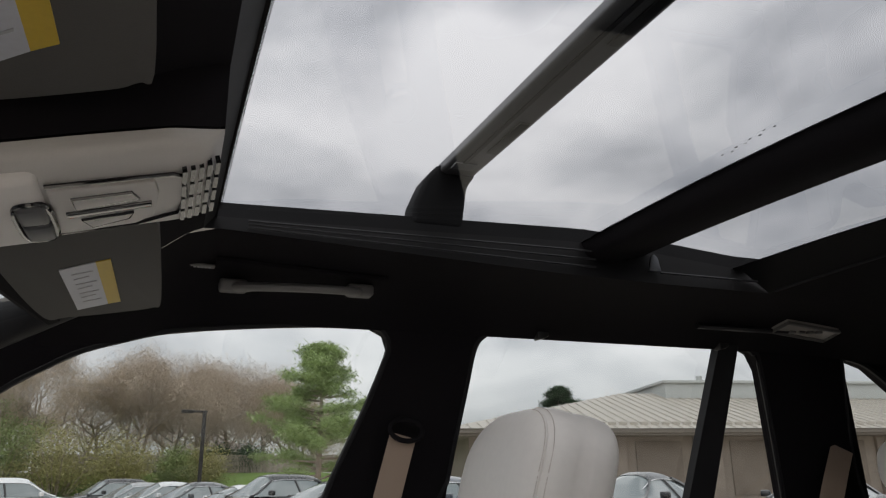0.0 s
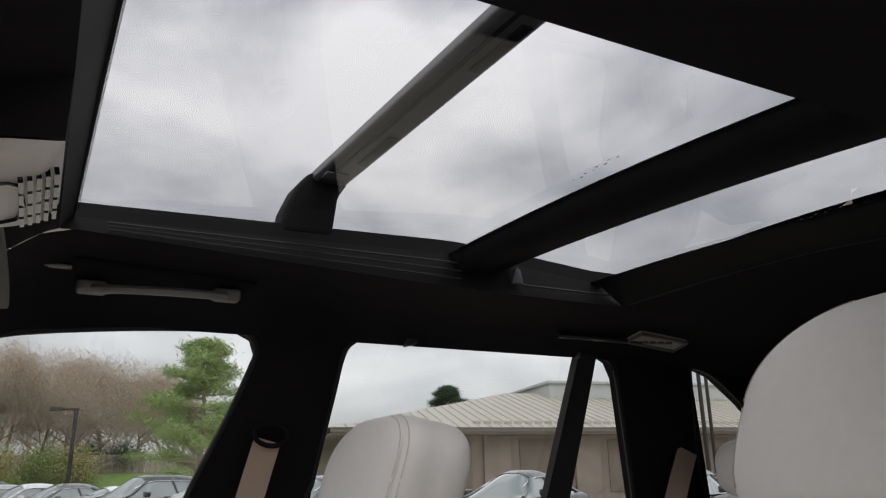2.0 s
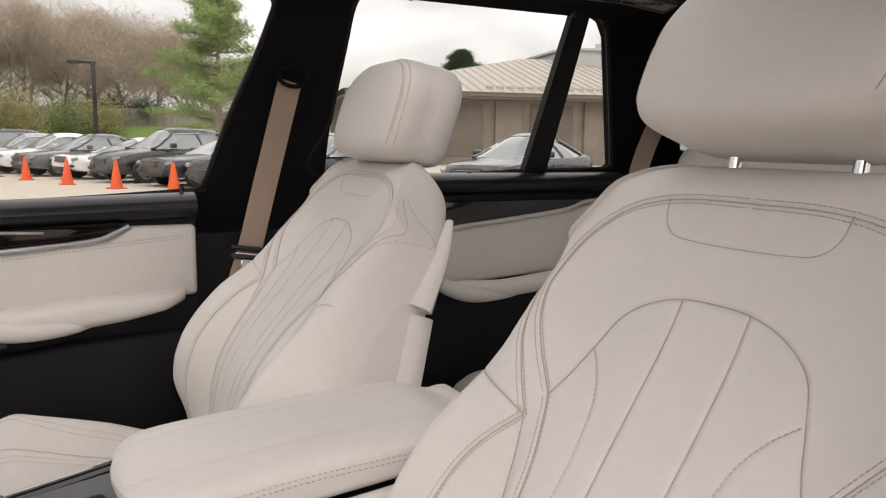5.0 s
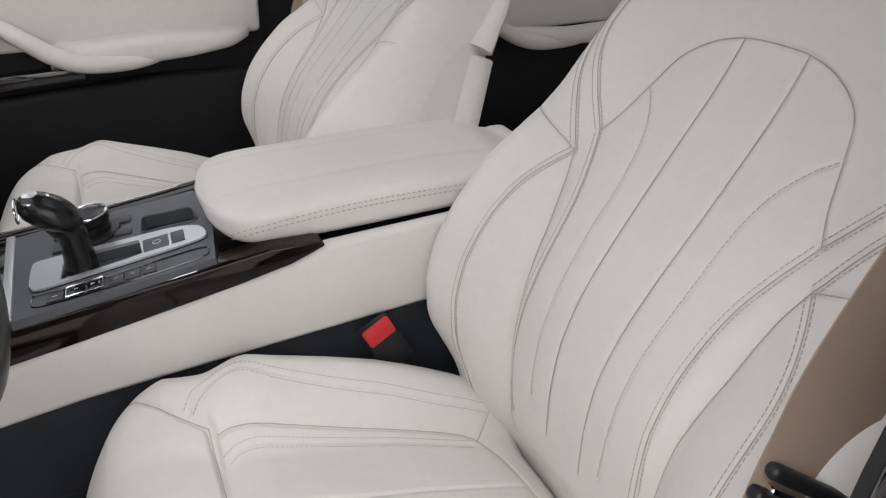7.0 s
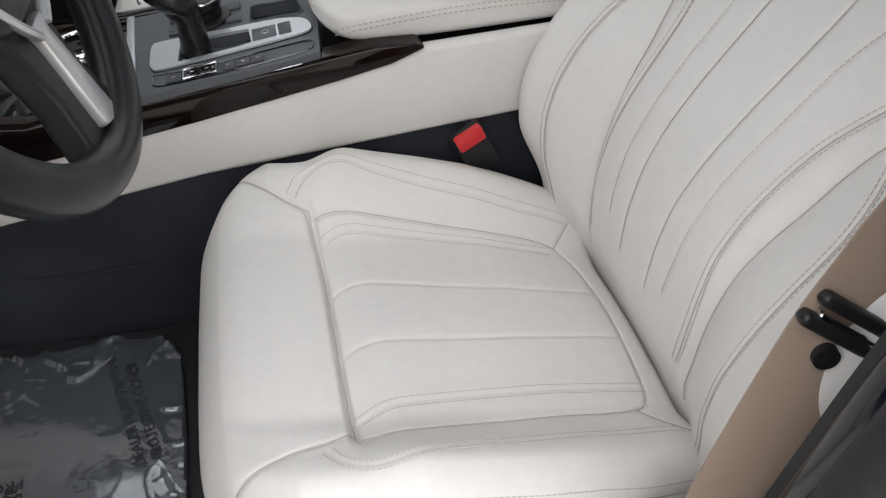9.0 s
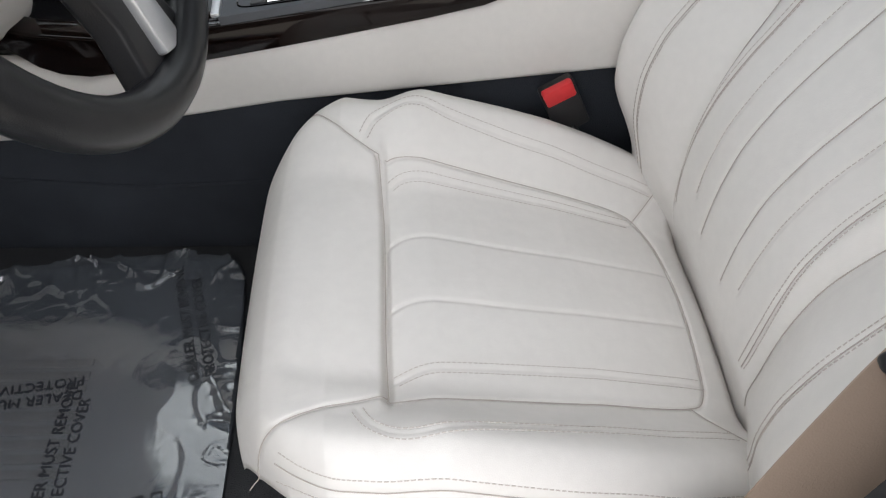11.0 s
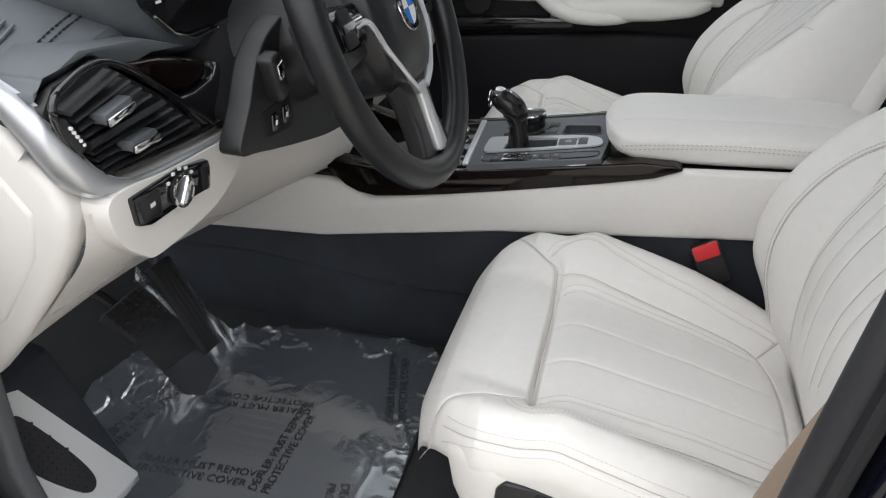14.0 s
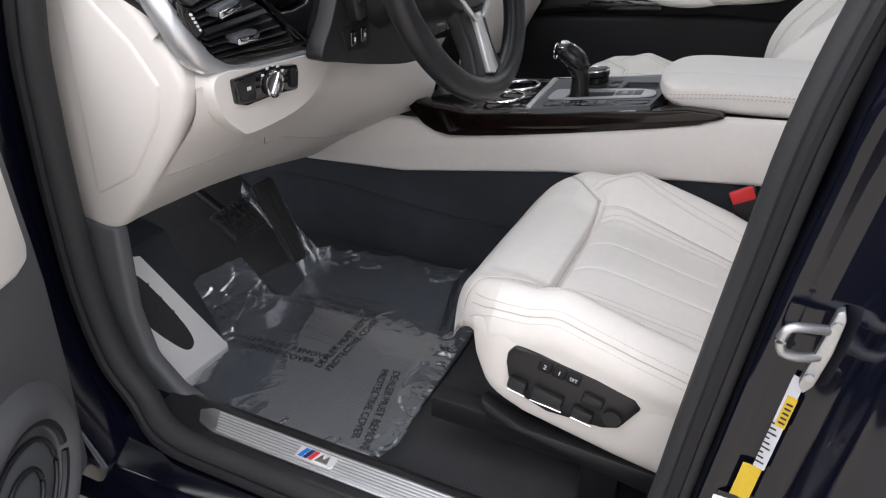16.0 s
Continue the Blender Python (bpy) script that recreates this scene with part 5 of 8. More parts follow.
    # silver trim
    upper = smooth_line([(0.140, -0.440, 0.946), (0.143, -0.516, 0.948), (0.143, -0.619, 0.955), (0.141, -0.660, 0.962), (0.137, -0.688, 0.980), (0.131, -0.708, 1.008), (0.122, -0.720, 1.036), (0.110, -0.725, 1.052), (0.070, -0.729, 1.076), (0.0, -0.731, 1.105), (-0.12, -0.731, 1.135)], 70)
    lower = smooth_line([(0.140, -0.440, 0.938), (0.143, -0.516, 0.939), (0.143, -0.60, 0.944), (0.143, -0.650, 0.949), (0.142, -0.688, 0.956), (0.138, -0.708, 0.960), (0.122, -0.718, 0.968), (0.108, -0.724, 0.985), (0.064, -0.730, 1.052), (0.0, -0.732, 1.083), (-0.12, -0.732, 1.112)], 70)

    def band(u, v):
        i = int(round(u * 70))
        a, b = upper[i], lower[i]
        k = math.sin(math.pi * min(1.0, max(0.0, (v - 0.1) / 0.8)))
        w = (a - b).length
        return a.lerp(b, v) + Vector((0.07, -0.12 * step(0.3, 0.6, u), 0.0)) * (w * k) + Vector((-0.006, 0.006 * step(0.3, 0.6, u), 0)) * (v < 0.1 or v > 0.9)
    part("silver_trim", sheet(band, 71, 15), SATIN, d, "satin silver trim strip", sharp=60)
    # vent housing
    face = [(-0.722, 1.040), (-0.705, 1.058), (-0.645, 1.064), (-0.560, 1.008), (-0.500, 0.962), (-0.51, 0.956), (-0.62, 0.964), (-0.685, 0.974), (-0.705, 1.0)]
    vent = part("air_vent", prism(face, "x", 0.02, 0.118, 0.004), BLACK_PLASTIC, d, "black double air vent with chrome tabs")
    rim_l = smooth_line([(0.128, y, z) for y, z in face], 60, True)
    part("vent_rim", tube(rim_l, 0.0035, 10, True), PIANO, vent)
    # blades run from the thumb wheel's edge to the slanted far edge
    near, far = (Vector((0, -0.712, 1.042)), Vector((0, -0.682, 0.970))), (Vector((0, -0.650, 1.060)), Vector((0, -0.522, 0.962)))
    at = lambda f, k: near[0].lerp(near[1], f).lerp(far[0].lerp(far[1], f), k)

    def blade(f, sec):
        a, b = at(f, 0.01), at(f, 0.99)
        n = len(sec)
        return [(x, p.y, p.z + h) for p in (a, b) for x, h in sec], [list(range(n))[::-1], list(range(n, 2 * n))] + [[k, (k + 1) % n, n + (k + 1) % n, n + k] for k in range(n)]
    part("vent_divider", blade(0.515, [(0.105, 0.006), (0.134, 0.004), (0.138, 0.0), (0.134, -0.004), (0.105, -0.006)]), BLACK_PLASTIC, vent)
    for f in (0.07, 0.18, 0.29, 0.40, 0.63, 0.74, 0.85, 0.95):
        part("slat", blade(f, [(0.106, 0.0058), (0.133, 0.0016), (0.1345, 0.0), (0.133, -0.0014), (0.106, 0.0022)]), BLACK_PLASTIC, vent)
    for f, k in ((0.26, 0.46), (0.70, 0.42)):
        p = at(f, k)
        m = Matrix.Translation((0.138, p.y, p.z)) @ pose(0, 0, 0, 14 - 20 * f, 0, 0)
        tab = part("vent_tab", turned(rbox((-0.010, -0.020, -0.006), (0.008, 0.020, 0.005), 0.003), m), GREY_PANEL, vent)
        part("tab_edge", turned(rbox((0.006, -0.0195, -0.0070), (0.0115, 0.0195, 0.0010), 0.002), m), CHROME, tab)
    part("vent_wheel", tube([(0.126, -0.716, 1.030), (0.129, -0.702, 1.005)], 0.007, 12), BLACK_PLASTIC, vent)
    for k in range(5):
        part("wheel_dot", rbox((0.134, -0.7155 + 0.0027 * k, 1.0265 - 0.0045 * k), (0.137, -0.7135 + 0.0027 * k, 1.029 - 0.0045 * k), 0), PALE_INK, vent)
    # wood and gloss infill between vent and column
    part("wood_infill", prism([(-0.612, 1.052), (-0.56, 1.046), (-0.475, 1.024), (-0.480, 1.004), (-0.52, 1.001), (-0.55, 1.008)], "x", 0.02, 0.120, 0.006, 3), WOOD, d, "dark wood inlay")
    part("vent_surround", prism([(-0.722, 1.046), (-0.720, 1.056), (-0.66, 1.076), (-0.57, 1.066), (-0.50, 1.043), (-0.56, 1.050), (-0.600, 1.046), (-0.645, 1.068), (-0.706, 1.062)], "x", 0.02, 0.112, 0.004, 2), DASH_LEATHER, d)
    part("gloss_infill", prism([(-0.553, 1.002), (-0.515, 0.999), (-0.478, 1.003), (-0.467, 1.022), (-0.452, 0.998), (-0.440, 0.952), (-0.50, 0.953), (-0.512, 0.958)], "x", 0.02, 0.128, 0.006, 3), PIANO, d)

    # padded top
    def top(u, v):
        y = -0.725 + 1.45 * u
        s = abs(2 * u - 1)
        x = 0.062 + 0.046 * s ** 4 - 0.012 * s ** 20 - 0.70 * v
        z = 1.085 + 0.075 * (1 - (1 - v) ** 4.5) - 0.060 * s ** 8 * (1 - 0.4 * v)
        return (x, y, z)
    pad = part("top_pad", sheet(top, 60, 24), DASH_LEATHER, d, "black stitched leather dash top")
    part("top_front", sheet(lambda u, v: (top(u, 0)[0] + 0.010 * math.sin(math.pi * v) - 0.012 * v, top(u, 0)[1], top(u, 0)[2] - 0.030 * v), 60, 8), DASH_LEATHER, d)
    for o in (0.0, 0.010):
        seam = [Vector(top(0.004 + 0.30 * k / 60, 0.032 + o)) + Vector((0, 0, 0.0008)) for k in range(41)]
        part("pad_stitching", cat(*[tube([seam[k], seam[k].lerp(seam[k + 1], 0.6)], 0.0011, 4) for k in range(40)]), BLACK_PLASTIC, pad)
    for k in range(7):
        a, b = Vector(top(0.012, 0.075 + 0.012 * k)), Vector(top(0.055, 0.075 + 0.012 * k))
        part("defroster_slat", tube([a + Vector((0, 0, 0.003)), b + Vector((0, 0, 0.003))], 0.0016, 6), GREY_PANEL, pad)
    # instrument cluster
    hood = [(-0.60, 1.13), (-0.585, 1.085), (-0.53, 1.045), (-0.48, 1.026), (-0.36, 1.018), (-0.24, 1.026), (-0.19, 1.05), (-0.15, 1.085), (-0.14, 1.15), (-0.20, 1.19), (-0.53, 1.19)]
    cl = part("instrument_hood", prism([(q.x, q.y) for q in smooth_line([(a, b, 0) for a, b in hood], 70, True)], "x", -0.20, 0.095, 0.018, 4), DASH_LEATHER, d, "black hood of the instrument cluster")
    scr = [(-0.560, 1.12), (-0.545, 1.088), (-0.505, 1.056), (-0.47, 1.046), (-0.25, 1.046), (-0.215, 1.062), (-0.19, 1.10), (-0.20, 1.16), (-0.54, 1.16)]
    part("instrument_glass", prism(scr, "x", 0.088, 0.099, 0.003), PIANO, cl, "dark glossy instrument display")
    part("chrome_line", tube([(0.103, y, z) for y, z in ((-0.535, 1.078), (-0.505, 1.055), (-0.47, 1.044), (-0.25, 1.044), (-0.21, 1.062))], 0.0022, 6), CHROME, cl)
    for y, z in ((-0.52, 1.09), (-0.512, 1.10), (-0.505, 1.11), (-0.44, 1.10), (-0.41, 1.103)):
        part("display_mark", rbox((0.0985, y - 0.004, z - 0.0012), (0.1002, y + 0.004, z + 0.0012), 0), PALE_INK, cl)
    part("display_mark", rbox((0.0985, -0.30, 1.085), (0.1002, -0.285, 1.088), 0), RED, cl)
    # steering column shroud
    sh = [(-0.535, 0.995), (-0.508, 1.040), (-0.465, 1.066), (-0.40, 1.076), (-0.28, 1.07), (-0.225, 1.03), (-0.215, 0.95), (-0.25, 0.898), (-0.32, 0.897), (-0.42, 0.917), (-0.52, 0.942), (-0.560, 0.956)]
    col = part("column_shroud", prism([(q.x, q.y) for q in smooth_line([(a, b, 0) for a, b in sh], 60, True)], "x", 0.172, 0.198, 0.012, 4), BLACK_PLASTIC, d, "black steering column shroud")
    ring = smooth_line([(a, b, 0) for a, b in sh], 60, True)

    def neck(u, v):
        q = ring[int(round(v * len(ring))) % len(ring)]
        k = float(np.interp(u, [0, 0.25, 1], [0.97, 0.60, 0.52]))
        return (0.182 - 0.16 * u, -0.385 + (q.x + 0.385) * k, 0.985 + (q.y - 0.985) * (0.3 + 0.7 * k))
    part("column_neck", sheet(neck, 10, len(ring), True), SOFT_BLACK, col)
    part("key_panel", prism([(-0.515, 0.983), (-0.448, 0.988), (-0.437, 0.955), (-0.447, 0.945), (-0.505, 0.952)], "x", 0.19, 0.2005, 0.004), SOFT_BLACK, col)
    for y, z in ((-0.490, 0.967), (-0.464, 0.968)):
        k = part("rocker_key", rbox((0.199, y - 0.007, z - 0.010), (0.204, y + 0.007, z + 0.010), 0.003), PIANO, col)
        part("key_mark", rbox((0.2038, y - 0.002, z - 0.003), (0.2047, y + 0.002, z + 0.002), 0), PALE_INK, k)
    part("adjust_lever", turned(rbox((-0.008, -0.011, -0.027), (0.018, 0.011, 0.027), 0.006, 3), pose(0.198, -0.492, 1.018, 20, 0, 0)), BLACK_PLASTIC, col)
    part("lever_face", turned(rbox((0.016, -0.007, 0.0), (0.020, 0.007, 0.018), 0.002), pose(0.198, -0.492, 1.018, 20, 0, 0)), CHROME, col)
    # rest of the front, towards the passenger
    part("centre_panel", prism([(-0.3, 0.70), (0.08, 0.74), (0.10, 0.86), (0.06, 1.0), (0.04, 1.06), (-0.3, 1.06)], "y", -0.15, 0.15, 0.012), PIANO, d, "glossy black centre stack")
    for k in range(6):
        part("stack_key", rbox((0.086, -0.11 + 0.037 * k, 0.87), (0.102, -0.08 + 0.037 * k, 0.885), 0.003), KEY_GREY, d)
    part("glovebox", prism([(-0.3, 0.66), (0.02, 0.70), (0.08, 0.82), (0.09, 0.95), (0.05, 1.02), (-0.3, 1.06)], "y", 0.15, 0.72, 0.015, 3), IVORY_PLASTIC, d, "ivory glovebox front")


build_dash()

# ---- floor fittings, driver's side ----


def film_material():
    """Clear plastic film: mostly see-through, reflected sky put in as a bluish haze, with sharp creased gloss."""
    m = bpy.data.materials.new("clear_film")
    m.use_nodes = True
    nt = m.node_tree
    nt.nodes.clear()
    n, ln = nt.nodes.new, nt.links.new
    out, mix, mix2 = n("ShaderNodeOutputMaterial"), n("ShaderNodeMixShader"), n("ShaderNodeMixShader")
    tr, gl, df = n("ShaderNodeBsdfTransparent"), n("ShaderNodeBsdfGlossy"), n("ShaderNodeBsdfDiffuse")
    tr.inputs[0].default_value = (0.93, 0.95, 0.97, 1)
    df.inputs[0].default_value = (0.46, 0.52, 0.60, 1)
    gl.inputs["Roughness"].default_value = 0.09
    lw, tc, ns, bp = n("ShaderNodeLayerWeight"), n("ShaderNodeTexCoord"), n("ShaderNodeTexNoise"), n("ShaderNodeBump")
    ns.inputs["Scale"].default_value, ns.inputs["Detail"].default_value, ns.inputs["Distortion"].default_value = 18.0, 2.0, 1.6
    bp.inputs["Strength"].default_value, bp.inputs["Distance"].default_value = 0.06, 0.006
    ln(tc.outputs["Object"], ns.inputs["Vector"])
    ln(ns.outputs["Fac"], bp.inputs["Height"])
    lw.inputs[0].default_value = 0.35
    rng = n("ShaderNodeMapRange")
    rng.inputs["To Min"].default_value, rng.inputs["To Max"].default_value = 0.12, 0.85
    ln(lw.outputs["Facing"], rng.inputs["Value"])
    # uneven haze and fine crinkles
    hz, fine = n("ShaderNodeMapRange"), n("ShaderNodeTexNoise")
    hz.inputs["From Min"].default_value, hz.inputs["From Max"].default_value = 0.3, 0.7
    hz.inputs["To Min"].default_value, hz.inputs["To Max"].default_value = 0.09, 0.19
    fine.inputs["Scale"].default_value, fine.inputs["Detail"].default_value, fine.inputs["Distortion"].default_value = 75.0, 3.0, 2.5
    bp2 = n("ShaderNodeBump")
    bp2.inputs["Strength"].default_value, bp2.inputs["Distance"].default_value = 0.10, 0.0012
    ln(tc.outputs["Object"], fine.inputs["Vector"])
    ln(fine.outputs["Fac"], bp2.inputs["Height"])
    ln(bp.outputs[0], bp2.inputs["Normal"])
    ln(bp2.outputs[0], gl.inputs["Normal"])
    ln(fine.outputs["Fac"], hz.inputs["Value"])
    ln(hz.outputs[0], mix2.inputs[0])
    ln(tr.outputs[0], mix2.inputs[1])
    ln(df.outputs[0], mix2.inputs[2])
    ln(rng.outputs[0], mix.inputs[0])
    ln(mix2.outputs[0], mix.inputs[1])
    ln(gl.outputs[0], mix.inputs[2])
    ln(mix.outputs[0], out.inputs[0])
    return m


CLEAR_FILM = film_material()
MAT_CARPET = mat("charcoal_mat_carpet", (0.058, 0.062, 0.071), 1.0, vary=0.25, grain=1100, bump=0.8, spec=0.05, dist=0.002)
FOOT_STEEL = mat("bright_satin_steel", (0.70, 0.70, 0.70), 0.38, 0.25, 0.05, 3, 800, 0.1)
GALVANISED = mat("galvanised_steel", (0.42, 0.43, 0.45), 0.38, 0.9, 0.15, 30, 400, 0.1)
PLATE_STEEL = mat("brushed_steel", (0.72, 0.73, 0.74), 0.45, 0.75, 0.08, 3, 800, 0.12)


def floor_z(x):
    return float(np.interp(x, [-0.45, -0.18, -0.05, 0.9], [0.62, 0.455, 0.432, 0.432]))


def inside(poly, x, y):
    c = False
    for (ax, ay), (bx, by) in zip(poly, poly[1:] + poly[:1]):
        if (ay > y) != (by > y) and x < (bx - ax) * (y - ay) / (by - ay) + ax:
            c = not c
    return c


def build_floor_mat():
    mt = thing("floor_mat", (0.1, -0.42, 0.433), "charcoal carpet floor mat under clear protective film", "floor mat")
    outline = [(-0.06, -0.20), (0.13, -0.155), (0.27, -0.150), (0.325, -0.20), (0.335, -0.60), (0.30, -0.66), (0.10, -0.68), (0.01, -0.66), (-0.05, -0.56), (-0.12, -0.45), (-0.11, -0.30)]
    part("carpet", prism([(p[0], p[1]) for p in [(q.x, q.y) for q in smooth_line([(a, b, 0) for a, b in outline], 50, True)]], "z", 0.430, 0.439, 0.003), MAT_CARPET, mt)
    for k in range(9):
        y = -0.47 + 0.018 * k
        part("mat_rib", rbox((0.03, y, 0.437), (0.16, y + 0.011, 0.4425), 0.002), RUBBER, mt)


def film_z(x, y):
    """Height of the film: slack waves, sharp creases, more crumpled along the tunnel and the seat."""
    ridge = lambda f, k, e: max(0.0, 1 - abs(noise.noise(Vector((x * f + k, y * f * e, k)))) * 5.5) ** 2
    wave = 0.003 * noise.noise(Vector((x * 7, y * 7, 0.3)))
    loose = 0.06 + 1.6 * step(-0.25, -0.16, y) + 0.5 * step(0.27, 0.34, x) + 0.7 * step(0.0, -0.12, x) + 0.4 * step(-0.64, -0.70, y)
    crease = loose * (0.0055 * ridge(9, 3.1, 0.6) + 0.005 * ridge(19, 7.7, 0.8) + 0.0022 * ridge(41, 1.3, 1.0))
    return floor_z(x) + 0.0125 + max(-0.001, wave) + crease


def build_film():
    fm = thing("protective_film", (0.1, -0.42, 0.44), "clear printed plastic film covering the floor mat", "protective film")
    edge = [(-0.064, -0.195), (0.002, -0.172), (0.067, -0.158), (0.139, -0.150), (0.244, -0.142), (0.300, -0.150), (0.326, -0.190), (0.332, -0.34), (0.340, -0.50), (0.348, -0.64), (0.337, -0.672), (0.315, -0.684), (0.244, -0.699), (0.16, -0.703), (0.07, -0.705), (0.0, -0.703), (-0.03, -0.690), (-0.06, -0.63), (-0.10, -0.56), (-0.17, -0.50), (-0.182, -0.43), (-0.165, -0.325), (-0.10, -0.36), (-0.048, -0.388), (-0.018, -0.380), (-0.036, -0.29)]
    n = 190
    verts, index, faces = [], {}, []
    for i in range(n):
        for j in range(n):
            x, y = -0.21 + 0.565 * i / (n - 1), -0.71 + 0.585 * j / (n - 1)
            if not inside(edge, x, y):
                continue
            index[i, j] = len(verts)
            verts.append((x, y, film_z(x, y)))
    for (i, j), a in index.items():
        q = [(i, j), (i + 1, j), (i + 1, j + 1), (i, j + 1)]
        if all(k in index for k in q):
            faces.append([index[k] for k in q])
    part("film_sheet", (verts, faces), CLEAR_FILM, fm, sharp=180)
    # crumpled fold over the accelerator
    def crumple(u, v):
        x = -0.15 + 0.13 * u
        y = -0.335 + 0.085 * v + 0.02 * u
        z = 0.61 - 0.16 * u + 0.02 * math.sin(9 * v + 4 * u) * (0.4 + u) + 0.016 * noise.noise(Vector((u * 6, v * 8, 2)))
        return (x, y, z)
    part("film_fold", sheet(crumple, 26, 22), CLEAR_FILM, fm, sharp=180)
    # printed warnings
    def words(x, y, turn, lines):
        for k, t in enumerate(lines):
            m = pose(x, y, 0.4535, 0, 0, turn) @ pose(0, -0.0195 * k, 0.0003 * k)
            ob = letter(t, m, 0.0178, BLACK_INK, fm, "printed_line", "LEFT")
            for v in ob.data.vertices:
                v.co.z = film_z(v.co.x, v.co.y) + 0.0012
    two = ("DEALER MUST REMOVE", "PROTECTIVE COVER")
    words(0.152, -0.538, 90, two)
    words(-0.036, -0.532, 6, ("DEALER MUST REMOVE", " PROTECTIVE COVER"))
    words(0.160, -0.362, 188, two)
    words(-0.066, -0.375, 262, two)
    words(0.262, -0.492, 283, two)
    words(0.290, -0.352, 105, two)
    # perforated edge
    for k in range(12):
        part("film_tooth", rbox((0.268 + 0.005 * k, -0.684 + 0.0004 * k, 0.444), (0.271 + 0.005 * k, -0.673, 0.4455), 0), CLEAR_FILM, fm)


def build_pedals():
    br = thing("brake_pedal", (-0.11, -0.385, 0.58), "black ribbed rubber brake pedal on a steel arm", "pedal", "pedals")
    m = pose(-0.112, -0.387, 0.583, 0, 36, 0)
    part("pad", turned(rbox((-0.033, -0.046, -0.008), (0.033, 0.046, 0.008), 0.006, 3), m), RUBBER, br)
    for i in range(5):
        for j in range(7):
            part("grip_stud", turned(rbox((-0.026 + 0.0125 * i - 0.004, -0.038 + 0.0125 * j - 0.004, 0.007), (-0.026 + 0.0125 * i + 0.004, -0.038 + 0.0125 * j + 0.004, 0.0105), 0.001, 1), m), RUBBER, br)
    part("arm", tube([m @ Vector((0, 0, -0.006)), (-0.20, -0.385, 0.62), (-0.30, -0.385, 0.78)], 0.009, 8), BLACK_PLASTIC, br)
    ac = thing("accelerator_pedal", (-0.06, -0.30, 0.45), "long black accelerator pedal, partly under clear film", "pedal", "pedals")
    m2 = pose(-0.088, -0.292, 0.548, 0, 58, -6)
    part("pad", turned(rbox((-0.085, -0.026, -0.007), (0.085, 0.026, 0.004), 0.005, 3), m2), RUBBER, ac)
    for k in range(5):
        y = -0.019 + 0.0095 * k
        part("grip_rib", turned(rbox((-0.078, y - 0.0025, 0.003), (0.078, y + 0.0025, 0.0065), 0.001, 1), m2), RUBBER, ac)
    # footrest with its bright cover
    fr = thing("footrest", (-0.06, -0.63, 0.44), "bright steel footrest plate with a rubber insert", "footrest")
    e1 = Vector((0.101, 0, -0.196)).normalized()
    o = Vector((-0.0637, 0, 0.5265))
    nrm = Vector((0.889, 0, 0.458))
    at = lambda a, b, h=0.0: o + e1 * a + Vector((0, b, 0)) + nrm * h
    shape = [(-0.115, -0.640), (-0.108, -0.622), (0.09, -0.556), (0.106, -0.563), (0.109, -0.668), (0.04, -0.678), (-0.01, -0.683), (-0.02, -0.675), (-0.10, -0.645)]
    k = len(shape)
    g = ([at(a, b, 0) for a, b in shape] + [at(a, b, 0.004) for a, b in shape], [list(range(k))[::-1], [k + i for i in range(k)]] + [[i, (i + 1) % k, k + (i + 1) % k, k + i] for i in range(k)])
    part("plate", g, FOOT_STEEL, fr)
    ins = [(-0.085, -0.650), (-0.075, -0.640), (-0.03, -0.625), (0.02, -0.613), (0.048, -0.612), (0.058, -0.622), (0.052, -0.635), (0.02, -0.655), (-0.02, -0.672), (-0.05, -0.668)]
    ins = [(q.x, q.y) for q in smooth_line([(a, b, 0) for a, b in ins], 40, True)]
    k = len(ins)
    g = ([at(a, b, 0.003) for a, b in ins] + [at(a, b, 0.0065) for a, b in ins], [list(range(k))[::-1], [k + i for i in range(k)]] + [[i, (i + 1) % k, k + (i + 1) % k, k + i] for i in range(k)])
    rub = part("rubber_insert", g, RUBBER, fr, "black studded rubber insert")
    for i in range(14):
        for j in range(6):
            a, b = -0.075 + 0.0095 * i, -0.662 + 0.0085 * j
            if inside(ins, a, b):
                part("stud", tube([at(a, b, 0.006), at(a, b, 0.0078)], 0.002, 6), RUBBER, rub)
    rs = prism([(-0.20, 0.66), (-0.118, 0.64), (-0.012, 0.432), (-0.20, 0.432)], "y", -0.70, -0.555, 0.004)
    part("base", rs, CARPET, fr)


build_floor_mat()
build_film()
build_pedals()

# ---- sill, pillars and doors of the driver's side ----


